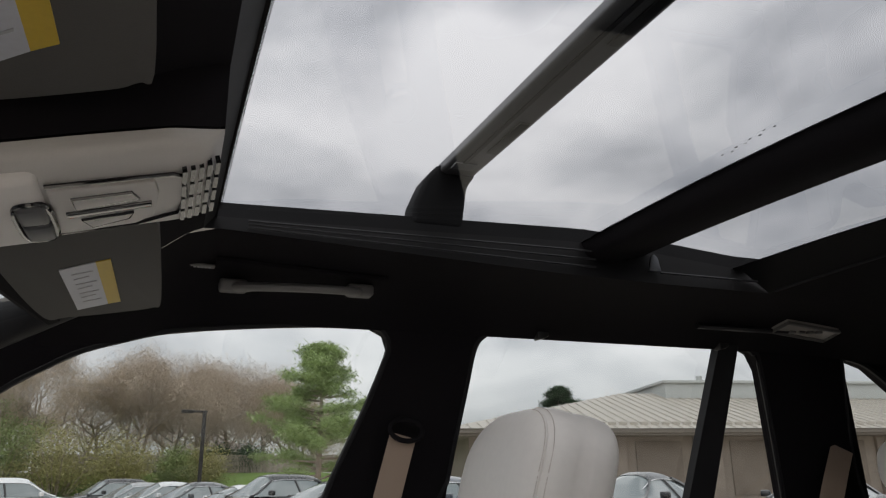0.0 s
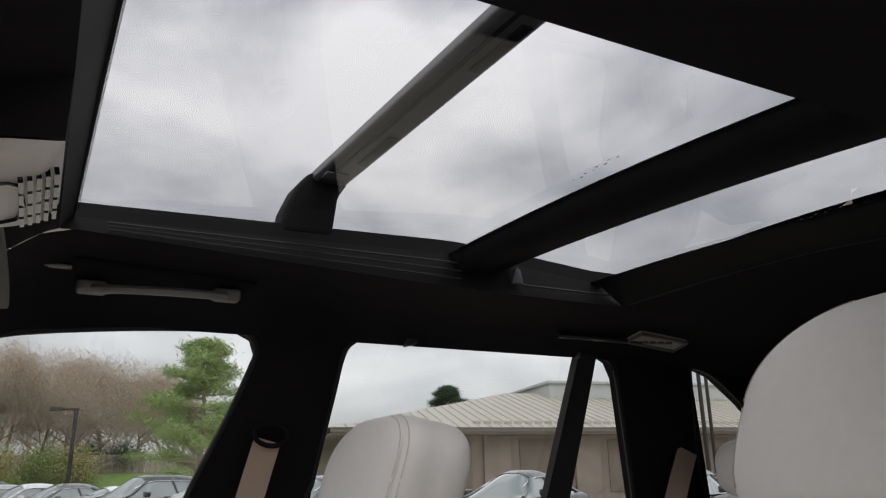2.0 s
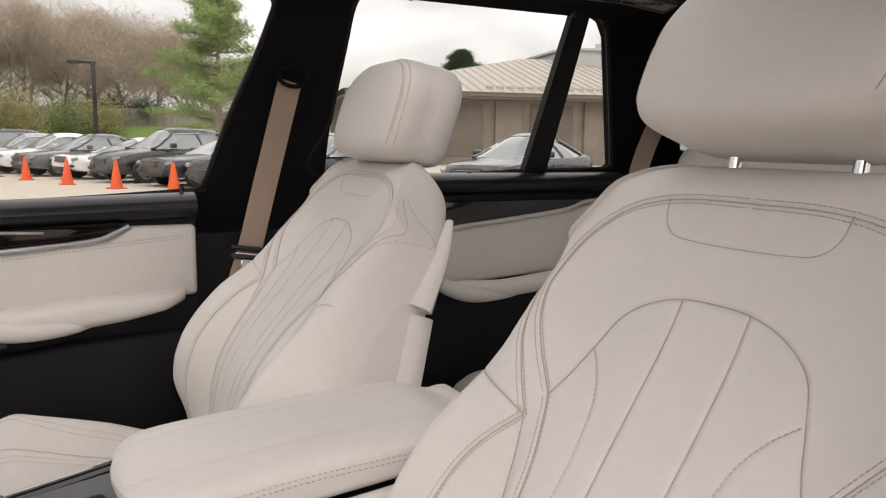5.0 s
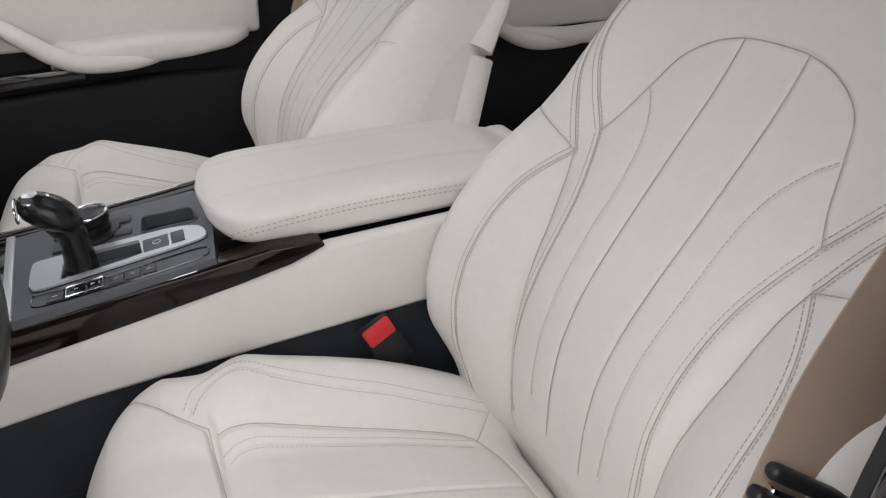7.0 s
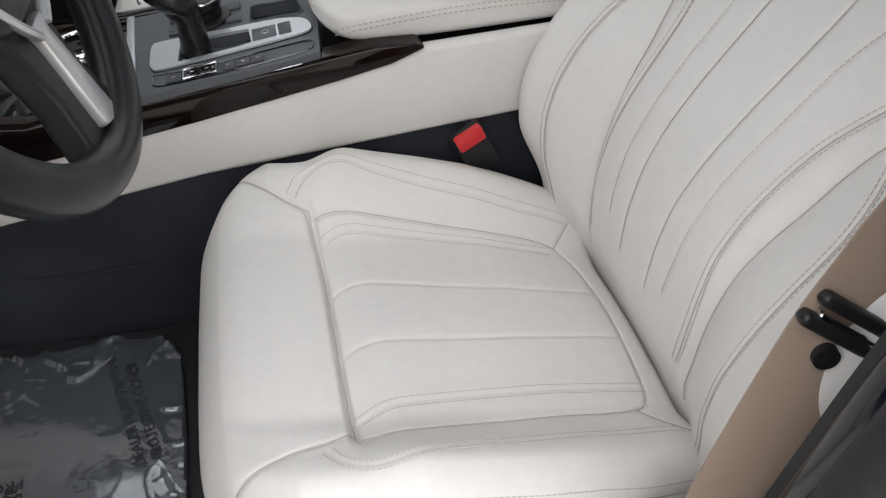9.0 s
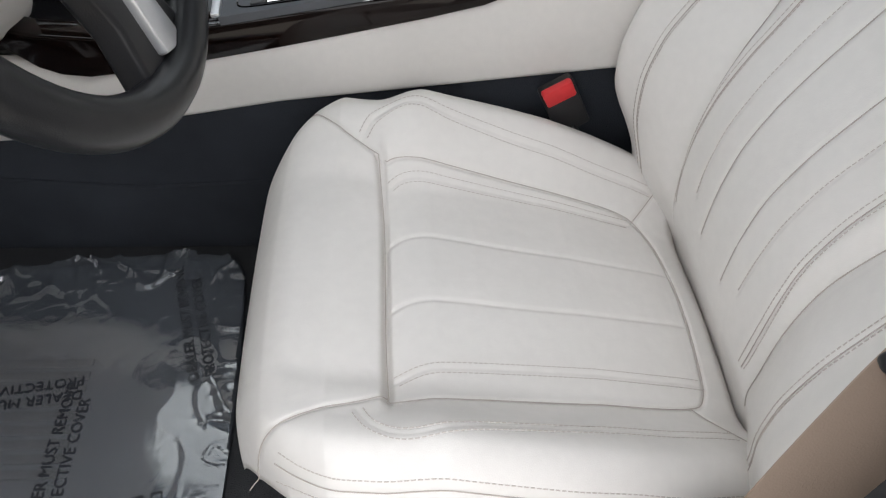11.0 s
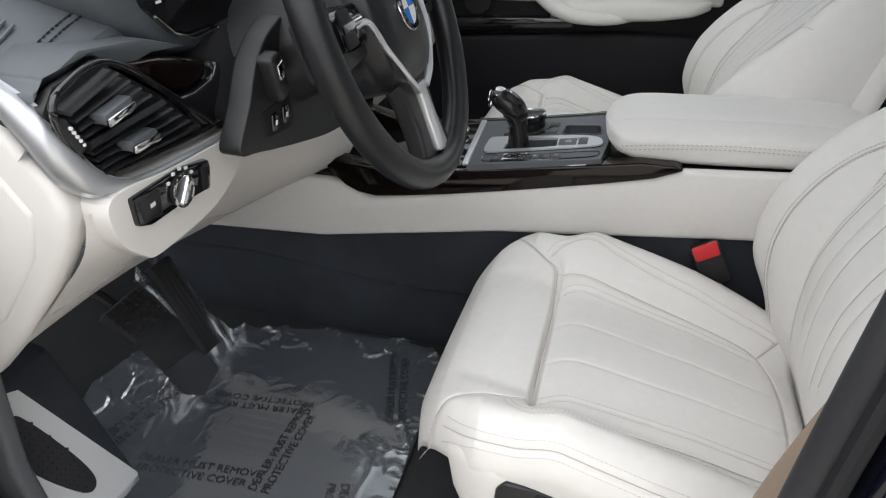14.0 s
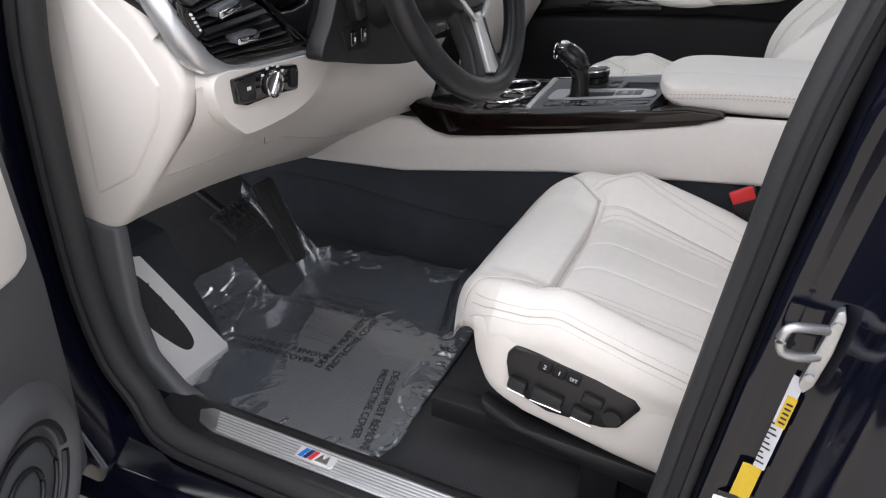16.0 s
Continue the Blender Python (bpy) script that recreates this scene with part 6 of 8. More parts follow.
def build_driver_side():
    sill = part("sill_driver_side", prism([(-0.70, 0.432), (-0.705, 0.470), (-0.72, 0.479), (-0.785, 0.476), (-0.80, 0.455), (-0.845, 0.44), (-0.875, 0.40), (-0.89, 0.30), (-0.85, 0.22), (-0.70, 0.22)], "x", -0.15, 1.9, 0.006, 3), PAINT)
    tagged(sill, "glossy black-blue painted door sill", "door sill", kind="structure")
    tr = part("sill_trim", prism([(-0.700, 0.436), (-0.702, 0.474), (-0.715, 0.483), (-0.782, 0.481), (-0.792, 0.470), (-0.792, 0.452), (-0.72, 0.452)], "x", 0.02, 0.98, 0.004), BLACK_PLASTIC)
    tagged(tr, "black plastic entry sill cover", "sill trim", kind="structure")
    pl = thing("sill_plate", (0.5, -0.748, 0.483), "ribbed aluminium entry plate with a small coloured badge", "sill plate")
    outline = [(0.085, -0.738), (0.10, -0.728), (0.86, -0.724), (0.88, -0.745), (0.86, -0.770), (0.13, -0.768), (0.10, -0.758)]
    part("plate", prism(outline, "z", 0.481, 0.4855, 0.0015), SILVER, pl)
    for k in range(7):
        y = -0.732 - 0.0052 * k
        part("rib", rbox((0.115 + 0.003 * k, y - 0.0013, 0.485), (0.855, y + 0.0013, 0.4868), 0.0005, 1), PLATE_STEEL, pl)
    part("badge_ground", rbox((0.255, -0.758, 0.4850), (0.312, -0.737, 0.4874), 0.0008, 1), FOOT_STEEL, pl)
    for k, c in enumerate((BLUE, NAVY, RED)):
        x = 0.264 + 0.0075 * k
        part("badge_stripe", prism([(x - 0.004, -0.7555), (x + 0.002, -0.7555), (x + 0.006, -0.7395), (x, -0.7395)], "z", 0.487, 0.4884, 0), c, pl)
    part("badge_shape", prism([(0.285, -0.755), (0.291, -0.740), (0.295, -0.750), (0.301, -0.740), (0.304, -0.755)], "z", 0.487, 0.4886, 0), CHROME, pl)
    # kick panel in the footwell
    kick = part("kick_panel", prism([(-0.18, 0.43), (0.085, 0.43), (0.085, 0.47), (0.03, 0.49), (-0.012, 0.53), (-0.03, 0.60), (-0.03, 0.735), (-0.18, 0.74)], "y", -0.725, -0.700, 0.008, 3), DOOR_BLACK)
    tagged(kick, "black plastic kick panel beside the footrest", "kick panel", kind="structure")
    # weather seal round the door opening
    run = [(0.02, 1.30), (-0.035, 1.12), (-0.055, 1.0), (-0.062, 0.90), (-0.062, 0.78), (-0.055, 0.66), (-0.03, 0.56), (0.01, 0.505), (0.075, 0.472), (0.20, 0.462), (0.55, 0.462), (0.64, 0.47), (0.690, 0.52), (0.712, 0.60), (0.727, 0.75), (0.742, 0.90), (0.760, 1.05), (0.80, 1.20), (0.865, 1.38), (0.89, 1.45), (0.875, 1.50), (0.78, 1.51), (0.60, 1.50), (0.42, 1.46), (0.25, 1.38), (0.12, 1.32)]
    def sy(z):
        return -0.765 + 0.2 * max(0.0, z - 1.06)
    pts = smooth_line([(x, sy(z) - (0.02 if z < 0.5 else 0), z) for x, z in run], 150, True)
    seal = part("door_seal", tube(pts, 0.019, 12, True, up=(0, 1, 0)), RUBBER)
    tagged(seal, "thick black rubber door seal", "door seal", kind="structure")
    pts2 = [p + Vector((0, -0.022, 0)) for p in pts]
    part("seal_lip", tube(pts2, 0.007, 8, True, up=(0, 1, 0)), SOFT_BLACK, seal)
    # front pillar: painted door frame towards the hinge
    ap = part("pillar_front", prism([(-0.30, 0.24), (-0.02, 0.24), (0.02, 0.44), (-0.045, 0.53), (-0.078, 0.66), (-0.085, 0.78), (-0.082, 0.95), (-0.05, 1.12), (-0.30, 1.12)], "y", -0.86, -0.74, 0.012, 3), PAINT)
    tagged(ap, "glossy black-blue front door pillar", "door pillar", kind="structure")
    hinge = part("hinge_bracket", rbox((-0.14, -0.90, 0.655), (-0.095, -0.858, 0.675), 0.004), BLACK_PLASTIC, ap)
    part("hinge_pin", tube([(-0.115, -0.885, 0.635), (-0.115, -0.885, 0.70)], 0.008, 10), CHROME, hinge)
    # centre pillar
    def pil(u, v):
        z = 0.44 + 1.08 * u
        lean = 0.2 * max(0.0, z - 1.06) - 0.06 * step(0.98, 1.2, z)
        x0 = float(np.interp(z, [0.44, 0.6, 0.9, 1.06, 1.5], [0.66, 0.72, 0.75, 0.772, 0.905]))
        loop = [(x0 + 0.014, -0.714), (x0 + 0.010, -0.770), (x0 + 0.02, -0.788), (x0 + 0.045, -0.782), (x0 + 0.075, -0.800), (x0 + 0.105, -0.840), (x0 + 0.135, -0.842), (x0 + 0.15, -0.80), (x0 + 0.15, -0.70)]
        q = smooth_line([(a, b, 0) for a, b in loop], 45, True)[int(round(v * 45)) % 45]
        return (q.x, q.y + lean, z)
    bp = part("pillar_center", sheet(pil, 40, 45, True), PAINT)
    tagged(bp, "glossy black-blue centre pillar with the door striker", "door pillar", kind="structure")
    inner = part("pillar_trim", sheet(lambda u, v: (pil(u, 0)[0] + 0.004 + 0.15 * v, pil(u, 0)[1] + 0.012 - 0.01 * abs(2 * v - 1), pil(u, 0)[2]), 30, 6), SOFT_BLACK)
    tagged(inner, "black inner trim of the centre pillar", "pillar trim", kind="structure")
    flange = part("pillar_flange", sheet(lambda u, v: (pil(u, 0)[0] - 0.006 + 0.006 * (2 * v - 1) ** 2, pil(u, 0)[1] + 0.006 - 0.062 * v, pil(u, 0)[2]), 30, 8), RUBBER)
    tagged(flange, "wide black rubber flange of the centre pillar", "door seal", kind="structure")
    # striker
    st = thing("door_striker", (0.80, -0.79, 0.86), "galvanised door striker loop on a bolted plate", "door striker")
    plate = [(0.792, 0.825), (0.797, 0.817), (0.803, 0.826), (0.809, 0.860), (0.811, 0.890), (0.808, 0.899), (0.803, 0.896), (0.799, 0.868)]
    part("plate", prism(plate, "y", -0.800, -0.790, 0.0015), GALVANISED, st)
    lp = smooth_line([(0.801, -0.797, 0.878), (0.786, -0.806, 0.881), (0.774, -0.812, 0.881), (0.770, -0.813, 0.871), (0.773, -0.812, 0.859), (0.786, -0.806, 0.854), (0.800, -0.797, 0.853)], 24)
    part("loop", tube(lp, 0.0042, 10), GALVANISED, st)
    for x, z in ((0.806, 0.886), (0.798, 0.835)):
        part("bolt", tube([(x, -0.799, z), (x, -0.803, z)], 0.0035, 12), GALVANISED, st)
    # stickers along the pillar
    sk = thing("warning_stickers", (0.78, -0.79, 0.74), "white, yellow and black stickers on the door pillar", "sticker")
    def stick(z0, z1, a, b, name, mtl, h):
        f = lambda u, v: (float(np.interp(z0 + (z1 - z0) * u, [0.44, 0.6, 0.9], [0.66, 0.72, 0.75])) + a + (b - a) * v, -0.7865 + 0.0 * v - h - 0.012 * max(0.0, v * (b - a) + a - 0.045) / 0.03, z0 + (z1 - z0) * u)
        return part(name, sheet(f, 6, 4), mtl, sk)
    stick(0.722, 0.825, 0.046, 0.0555, "white_label", STICKER_WHITE, 0.0005)
    stick(0.682, 0.722, 0.038, 0.054, "yellow_label", YELLOW, 0.0006)
    stick(0.772, 0.805, 0.048, 0.056, "yellow_square", YELLOW, 0.0012)
    stick(0.64, 0.682, 0.028, 0.052, "black_label", BLACK_INK, 0.0006)
    for k in range(9):
        stick(0.728 + 0.0055 * k, 0.730 + 0.0055 * k, 0.0455, 0.053 - 0.002 * (k % 3), "text_bar", BLACK_INK, 0.0011)
    for k in range(5):
        stick(0.776 + 0.005 * k, 0.778 + 0.005 * k, 0.0495, 0.0545, "text_bar", BLACK_INK, 0.0018)
    for k in range(3):
        stick(0.646 + 0.012 * k, 0.652 + 0.012 * k, 0.026, 0.040, "pictogram", PALE_INK, 0.0012)
    # rear door, closed
    def rd(u, v):
        x = 0.905 + 1.0 * v
        z = 0.40 + 0.70 * u
        return (x, -0.862 - 0.02 * math.sin(math.pi * u) , z)
    rdoor = thing("rear_door_driver_side", (1.4, -0.86, 0.4), "closed rear door in glossy black-blue paint", "car door")
    part("outer_panel", sheet(rd, 12, 16), PAINT, rdoor)
    part("front_edge", sheet(lambda u, v: (0.905 + 0.012 * math.sin(math.pi * v), -0.862 + 0.05 * v - 0.02 * math.sin(math.pi * u) * (1 - v), 0.40 + 0.70 * u), 12, 6), SOFT_BLACK, rdoor)
    part("edge_seal", tube([(0.897, -0.845, 0.42), (0.899, -0.850, 0.75), (0.910, -0.84, 1.08)], 0.011, 10), RUBBER, rdoor)
    part("inner_panel", prism([(0.93, 0.45), (1.9, 0.45), (1.9, 1.10), (0.93, 1.08)], "y", -0.80, -0.76, 0.01), SOFT_BLACK, rdoor)
    part("window_frame", prism([(1.03, 1.10), (1.9, 1.14), (1.9, 1.17), (1.03, 1.13)], "y", -0.80, -0.75, 0.006), BLACK_PLASTIC, rdoor)
    pn = part("pane", ([on_driver_side(x, z) for x, z in ((0.95, 1.12), (1.85, 1.15), (1.74, 1.48), (1.05, 1.49))], [[0, 1, 2, 3]]), WINDOW_GLASS, rdoor)
    pn.visible_shadow = False
    # side wall behind the rear door
    w = part("wall_driver_side", prism([(1.85, 0.36), (2.75, 0.36), (2.75, 1.2), (2.5, 1.45), (1.75, 1.50), (1.86, 1.16)], "y", -0.80, -0.70, 0), SOFT_BLACK)
    tagged(w, "dark cargo side of the cabin", "side wall", kind="structure")
    cr = part("cant_rail", tube(smooth_line([(0.15, -0.72, 1.32), (0.35, -0.68, 1.44), (0.6, -0.665, 1.51), (0.9, -0.66, 1.53), (1.4, -0.66, 1.53), (1.9, -0.67, 1.50)], 30), 0.03, 10), PAINT)
    tagged(cr, "painted roof rail above the driver's doors", "roof rail", kind="structure")


NAVY = mat("badge_navy", (0.01, 0.02, 0.12), 0.3, bump=0)
YELLOW = mat("sticker_yellow", (0.50, 0.34, 0.02), 0.5, bump=0)
STICKER_WHITE = mat("sticker_white", (0.45, 0.46, 0.50), 0.45, bump=0)
build_driver_side()


def build_open_door():
    """The driver's door, swung open; built shut along x, then turned about its hinge."""
    h = Vector((-0.115, -0.885, 0))
    m = Matrix.Translation(h) @ pose(0, 0, 0, 0, 0, -62)
    dr = thing("driver_door", h + Vector((0, 0, 0.4)), "open front door with black and ivory inner trim", "car door")
    t = lambda g: turned(g, m)
    part("outer_panel", t(prism([(0.0, 0.36), (1.0, 0.36), (1.02, 1.06), (0.04, 1.04)], "y", -0.06, -0.03, 0.01)), PAINT, dr)
    part("inner_shell", t(prism([(0.01, 0.40), (0.98, 0.40), (1.0, 1.02), (0.03, 1.0)], "y", -0.035, 0.07, 0.02, 3)), PAINT, dr)
    low = [(0.030, 0.45), (0.92, 0.45), (0.95, 0.74), (0.40, 0.79), (0.16, 0.80), (0.09, 0.93), (0.05, 0.95), (0.024, 0.74), (0.022, 0.60)]
    part("lower_trim", t(prism(low, "y", 0.06, 0.115, 0.018, 4)), DOOR_BLACK, dr, "black lower door trim with a speaker")
    up = [(0.078, 0.97), (0.072, 0.89), (0.062, 0.80), (0.070, 0.782), (0.10, 0.778), (0.14, 0.783), (0.35, 0.765), (0.95, 0.73), (0.96, 0.98)]
    part("upper_trim", t(prism(up, "y", 0.07, 0.122, 0.010, 4)), IVORY, dr, "ivory upper door trim")
    part("top_rail", t(rbox((0.05, 0.03, 0.965), (0.97, 0.13, 1.03), 0.02, 4)), BLACK_LEATHER, dr)
    c = (0.205, 0.555)
    oval = lambda r, y, e=1.25: [(c[0] + e * r * math.cos(a), y, c[1] + r * math.sin(a)) for a in np.linspace(0, 2 * math.pi, 48, endpoint=False)]
    part("speaker_bowl", t(sheet(lambda u, v: (c[0] + 1.25 * (0.125 - 0.05 * u) * math.cos(2 * math.pi * v), 0.112 + 0.022 * math.sin(math.pi * u * 0.9), c[1] + (0.125 - 0.05 * u) * math.sin(2 * math.pi * v)), 8, 48, True)), DOOR_BLACK, dr)
    for r, w in ((0.082, 0.006), (0.064, 0.003), (0.035, 0.003)):
        part("speaker_ring", t(tube(oval(r, 0.122), w, 8, True)), BLACK_PLASTIC, dr)
    part("speaker_grille", t(prism([(c[0] + 1.25 * 0.078 * math.cos(a), c[1] + 0.078 * math.sin(a)) for a in np.linspace(0, 2 * math.pi, 30, endpoint=False)], "y", 0.11, 0.119, 0.002)), GREY_PANEL, dr)


build_open_door()

# ---- passenger side doors ----


def build_door_card(x0, x1, name, label, front):
    d = thing(name, ((x0 + x1) / 2, 0.78, 0.45), label, "car door", "passenger side doors")
    top = lambda x: 1.083 + 0.03 * (x - 0.0) * (0.9 if front else 0.0) + (0 if front else 0.055)
    # padded black top
    def rail(u, v):
        x = x0 + (x1 - x0) * u
        a = math.pi * v
        return (x, 0.805 - 0.060 * math.sin(a) ** 0.8, top(x) + 0.006 - 0.035 * (1 - math.cos(a)) / 2 * 1.6)
    part("top_rail", sheet(rail, 20, 14), BLACK_LEATHER, d, "black padded window ledge")
    part("rail_line", tube([(x0 + (x1 - x0) * i / 12, 0.7445, top(x0 + (x1 - x0) * i / 12) - 0.022) for i in range(13)], 0.0015, 6), RUBBER, d)
    part("door_body", prism([(x0, 0.45), (x1, 0.45), (x1, top(x1) - 0.01), (x0, top(x0) - 0.01)], "y", 0.775, 0.80, 0.004), SOFT_BLACK, d)
    if front:
        part("ivory_panel", prism([(-0.1, 0.86), (0.745, 0.90), (0.745, 1.045), (0.618, 1.045), (0.58, 1.022), (0.343, 1.000), (-0.1, 0.965)], "y", 0.757, 0.785, 0.010, 3), IVORY, d, "ivory leather door panel")
        part("wood_inlay", prism([(-0.1, 0.975), (0.343, 1.005), (0.56, 1.024), (0.605, 1.045), (-0.1, 1.05)], "y", 0.755, 0.785, 0.004), WOOD, d, "dark wood inlay")
        part("silver_line", tube(smooth_line([(-0.1, 0.752, 0.968), (0.343, 0.752, 1.003), (0.54, 0.752, 1.019), (0.59, 0.752, 1.034), (0.618, 0.756, 1.047)], 24), 0.0055, 8), SILVER, d)
        part("handle_line", tube([(0.1, 0.751, 1.036), (0.40, 0.750, 1.042), (0.47, 0.751, 1.039)], 0.003, 8), SILVER, d)
        for o in (0.0, 0.006):
            ln = [Vector((-0.1 + 0.83 * i / 120, 0.7565, 0.945 + o + 0.075 * i / 120)) for i in range(121)]
            part("panel_stitching", cat(*[tube([ln[i], ln[i].lerp(ln[i + 1], 0.6)], 0.0007, 4) for i in range(120)]), SEAM_THREAD, d)["kind"] = "stuff"
        def ledge(u, v):
            x = 0.34 + 0.378 * u
            hi = float(np.interp(x, [0.34, 0.50, 0.60, 0.718], [0.893, 0.910, 0.915, 0.913]))
            lo = float(np.interp(x, [0.34, 0.515, 0.60, 0.68, 0.718], [0.846, 0.853, 0.862, 0.878, 0.894]))
            dep = 0.058 * float(step(0.0, 0.2, u)) * math.sqrt(1 - 0.92 * max(0.0, (u - 0.8) / 0.2) ** 2) + 0.002
            a = math.pi * v
            return (x, 0.762 - dep * math.sin(a) ** 0.5, (hi + lo) / 2 + (hi - lo) / 2 * math.copysign(abs(math.cos(a)) ** 0.7, math.cos(a)))
        part("armrest", sheet(ledge, 40, 17), IVORY, d, "padded ivory armrest")
        pull = smooth_line([(0.13, 0.765, 0.990), (0.22, 0.742, 0.960), (0.305, 0.712, 0.912), (0.345, 0.706, 0.885), (0.390, 0.704, 0.866), (0.446, 0.705, 0.861), (0.505, 0.712, 0.863), (0.55, 0.735, 0.868)], 28)
        part("pull_handle", tube(pull, [0.006 + 0.0125 * math.sin(math.pi * min(1.0, (i + 1) / 29)) ** 0.6 for i in range(29)], 12), IVORY, d, "ivory pull handle")
        part("lower_inlay", prism([(-0.05, 0.775), (0.40, 0.825), (0.40, 0.852), (-0.05, 0.815)], "y", 0.74, 0.785, 0.005), PIANO, d)
        part("speaker", tube([(0.150, 0.765, 0.872), (0.150, 0.752, 0.872)], 0.034, 28), BLACK_PLASTIC, d)
        part("map_pocket", prism([(-0.1, 0.50), (0.70, 0.52), (0.74, 0.83), (0.52, 0.825), (0.30, 0.80), (-0.1, 0.76)], "y", 0.745, 0.785, 0.015, 3), SOFT_BLACK, d)
        pin = (0.724, 0.795, 1.1)
    else:
        part("ivory_panel", prism([(1.05, 0.86), (1.83, 0.90), (1.84, 1.072), (1.78, 1.072), (1.66, 1.046), (1.34, 1.014), (1.05, 0.99)], "y", 0.757, 0.785, 0.010, 3), IVORY, d, "ivory leather door panel")
        part("wood_inlay", prism([(1.05, 0.995), (1.34, 1.018), (1.66, 1.050), (1.77, 1.075), (1.05, 1.08)], "y", 0.755, 0.785, 0.004), PIANO, d)
        part("silver_line", tube(smooth_line([(1.05, 0.752, 0.992), (1.34, 0.752, 1.016), (1.64, 0.752, 1.047), (1.72, 0.754, 1.068), (1.80, 0.757, 1.074)], 24), 0.005, 8), IVORY_PLASTIC, d)
        rest = smooth_line([(1.32, 0.74, 0.880), (1.45, 0.715, 0.868), (1.60, 0.715, 0.880), (1.75, 0.735, 0.90)], 20)
        part("armrest", tube(rest, [0.004 + 0.024 * math.sin(math.pi * i / 20) ** 0.6 for i in range(21)], 12, flat=0.8), IVORY, d, "padded ivory armrest")
        pull = smooth_line([(1.20, 0.755, 0.95), (1.30, 0.725, 0.88), (1.38, 0.71, 0.855), (1.50, 0.715, 0.855)], 20)
        part("pull_handle", tube(pull, [0.005 + 0.014 * math.sin(math.pi * i / 20) ** 0.6 for i in range(21)], 12), IVORY, d)
        pin = (1.396, 0.79, 1.125)
    p = Vector(pin)
    part("lock_pin_base", tube([p + Vector((0, 0, -0.006)), p + Vector((0, 0, 0.003))], 0.014, 16), BLACK_PLASTIC, d)
    part("lock_pin", tube([p, p + Vector((0, 0.002, 0.020))], [0.0045, 0.0055], 12), PIANO, d)


build_door_card(-0.12, 0.748, "front_door_passenger_side", "closed front door with ivory, wood and black trim", True)
build_door_card(1.03, 1.86, "rear_door_passenger_side", "closed rear door with ivory and black trim", False)

# ---- fittings under the roof ----
CONSOLE_GREY = mat("pale_grey_plastic", (0.48, 0.46, 0.435), 0.4, vary=0.05, bump=0.08, grain=900)
BAR_GREY = mat("grey_roof_bar", (0.20, 0.20, 0.205), 0.45, 0.3, 0.08, bump=0.1)
HANDLE_GREY = mat("dark_grey_plastic", (0.13, 0.125, 0.12), 0.45, vary=0.05, bump=0.08, grain=900)
LENS = mat("lamp_lens", (0.38, 0.36, 0.33), 0.25, bump=0.05)


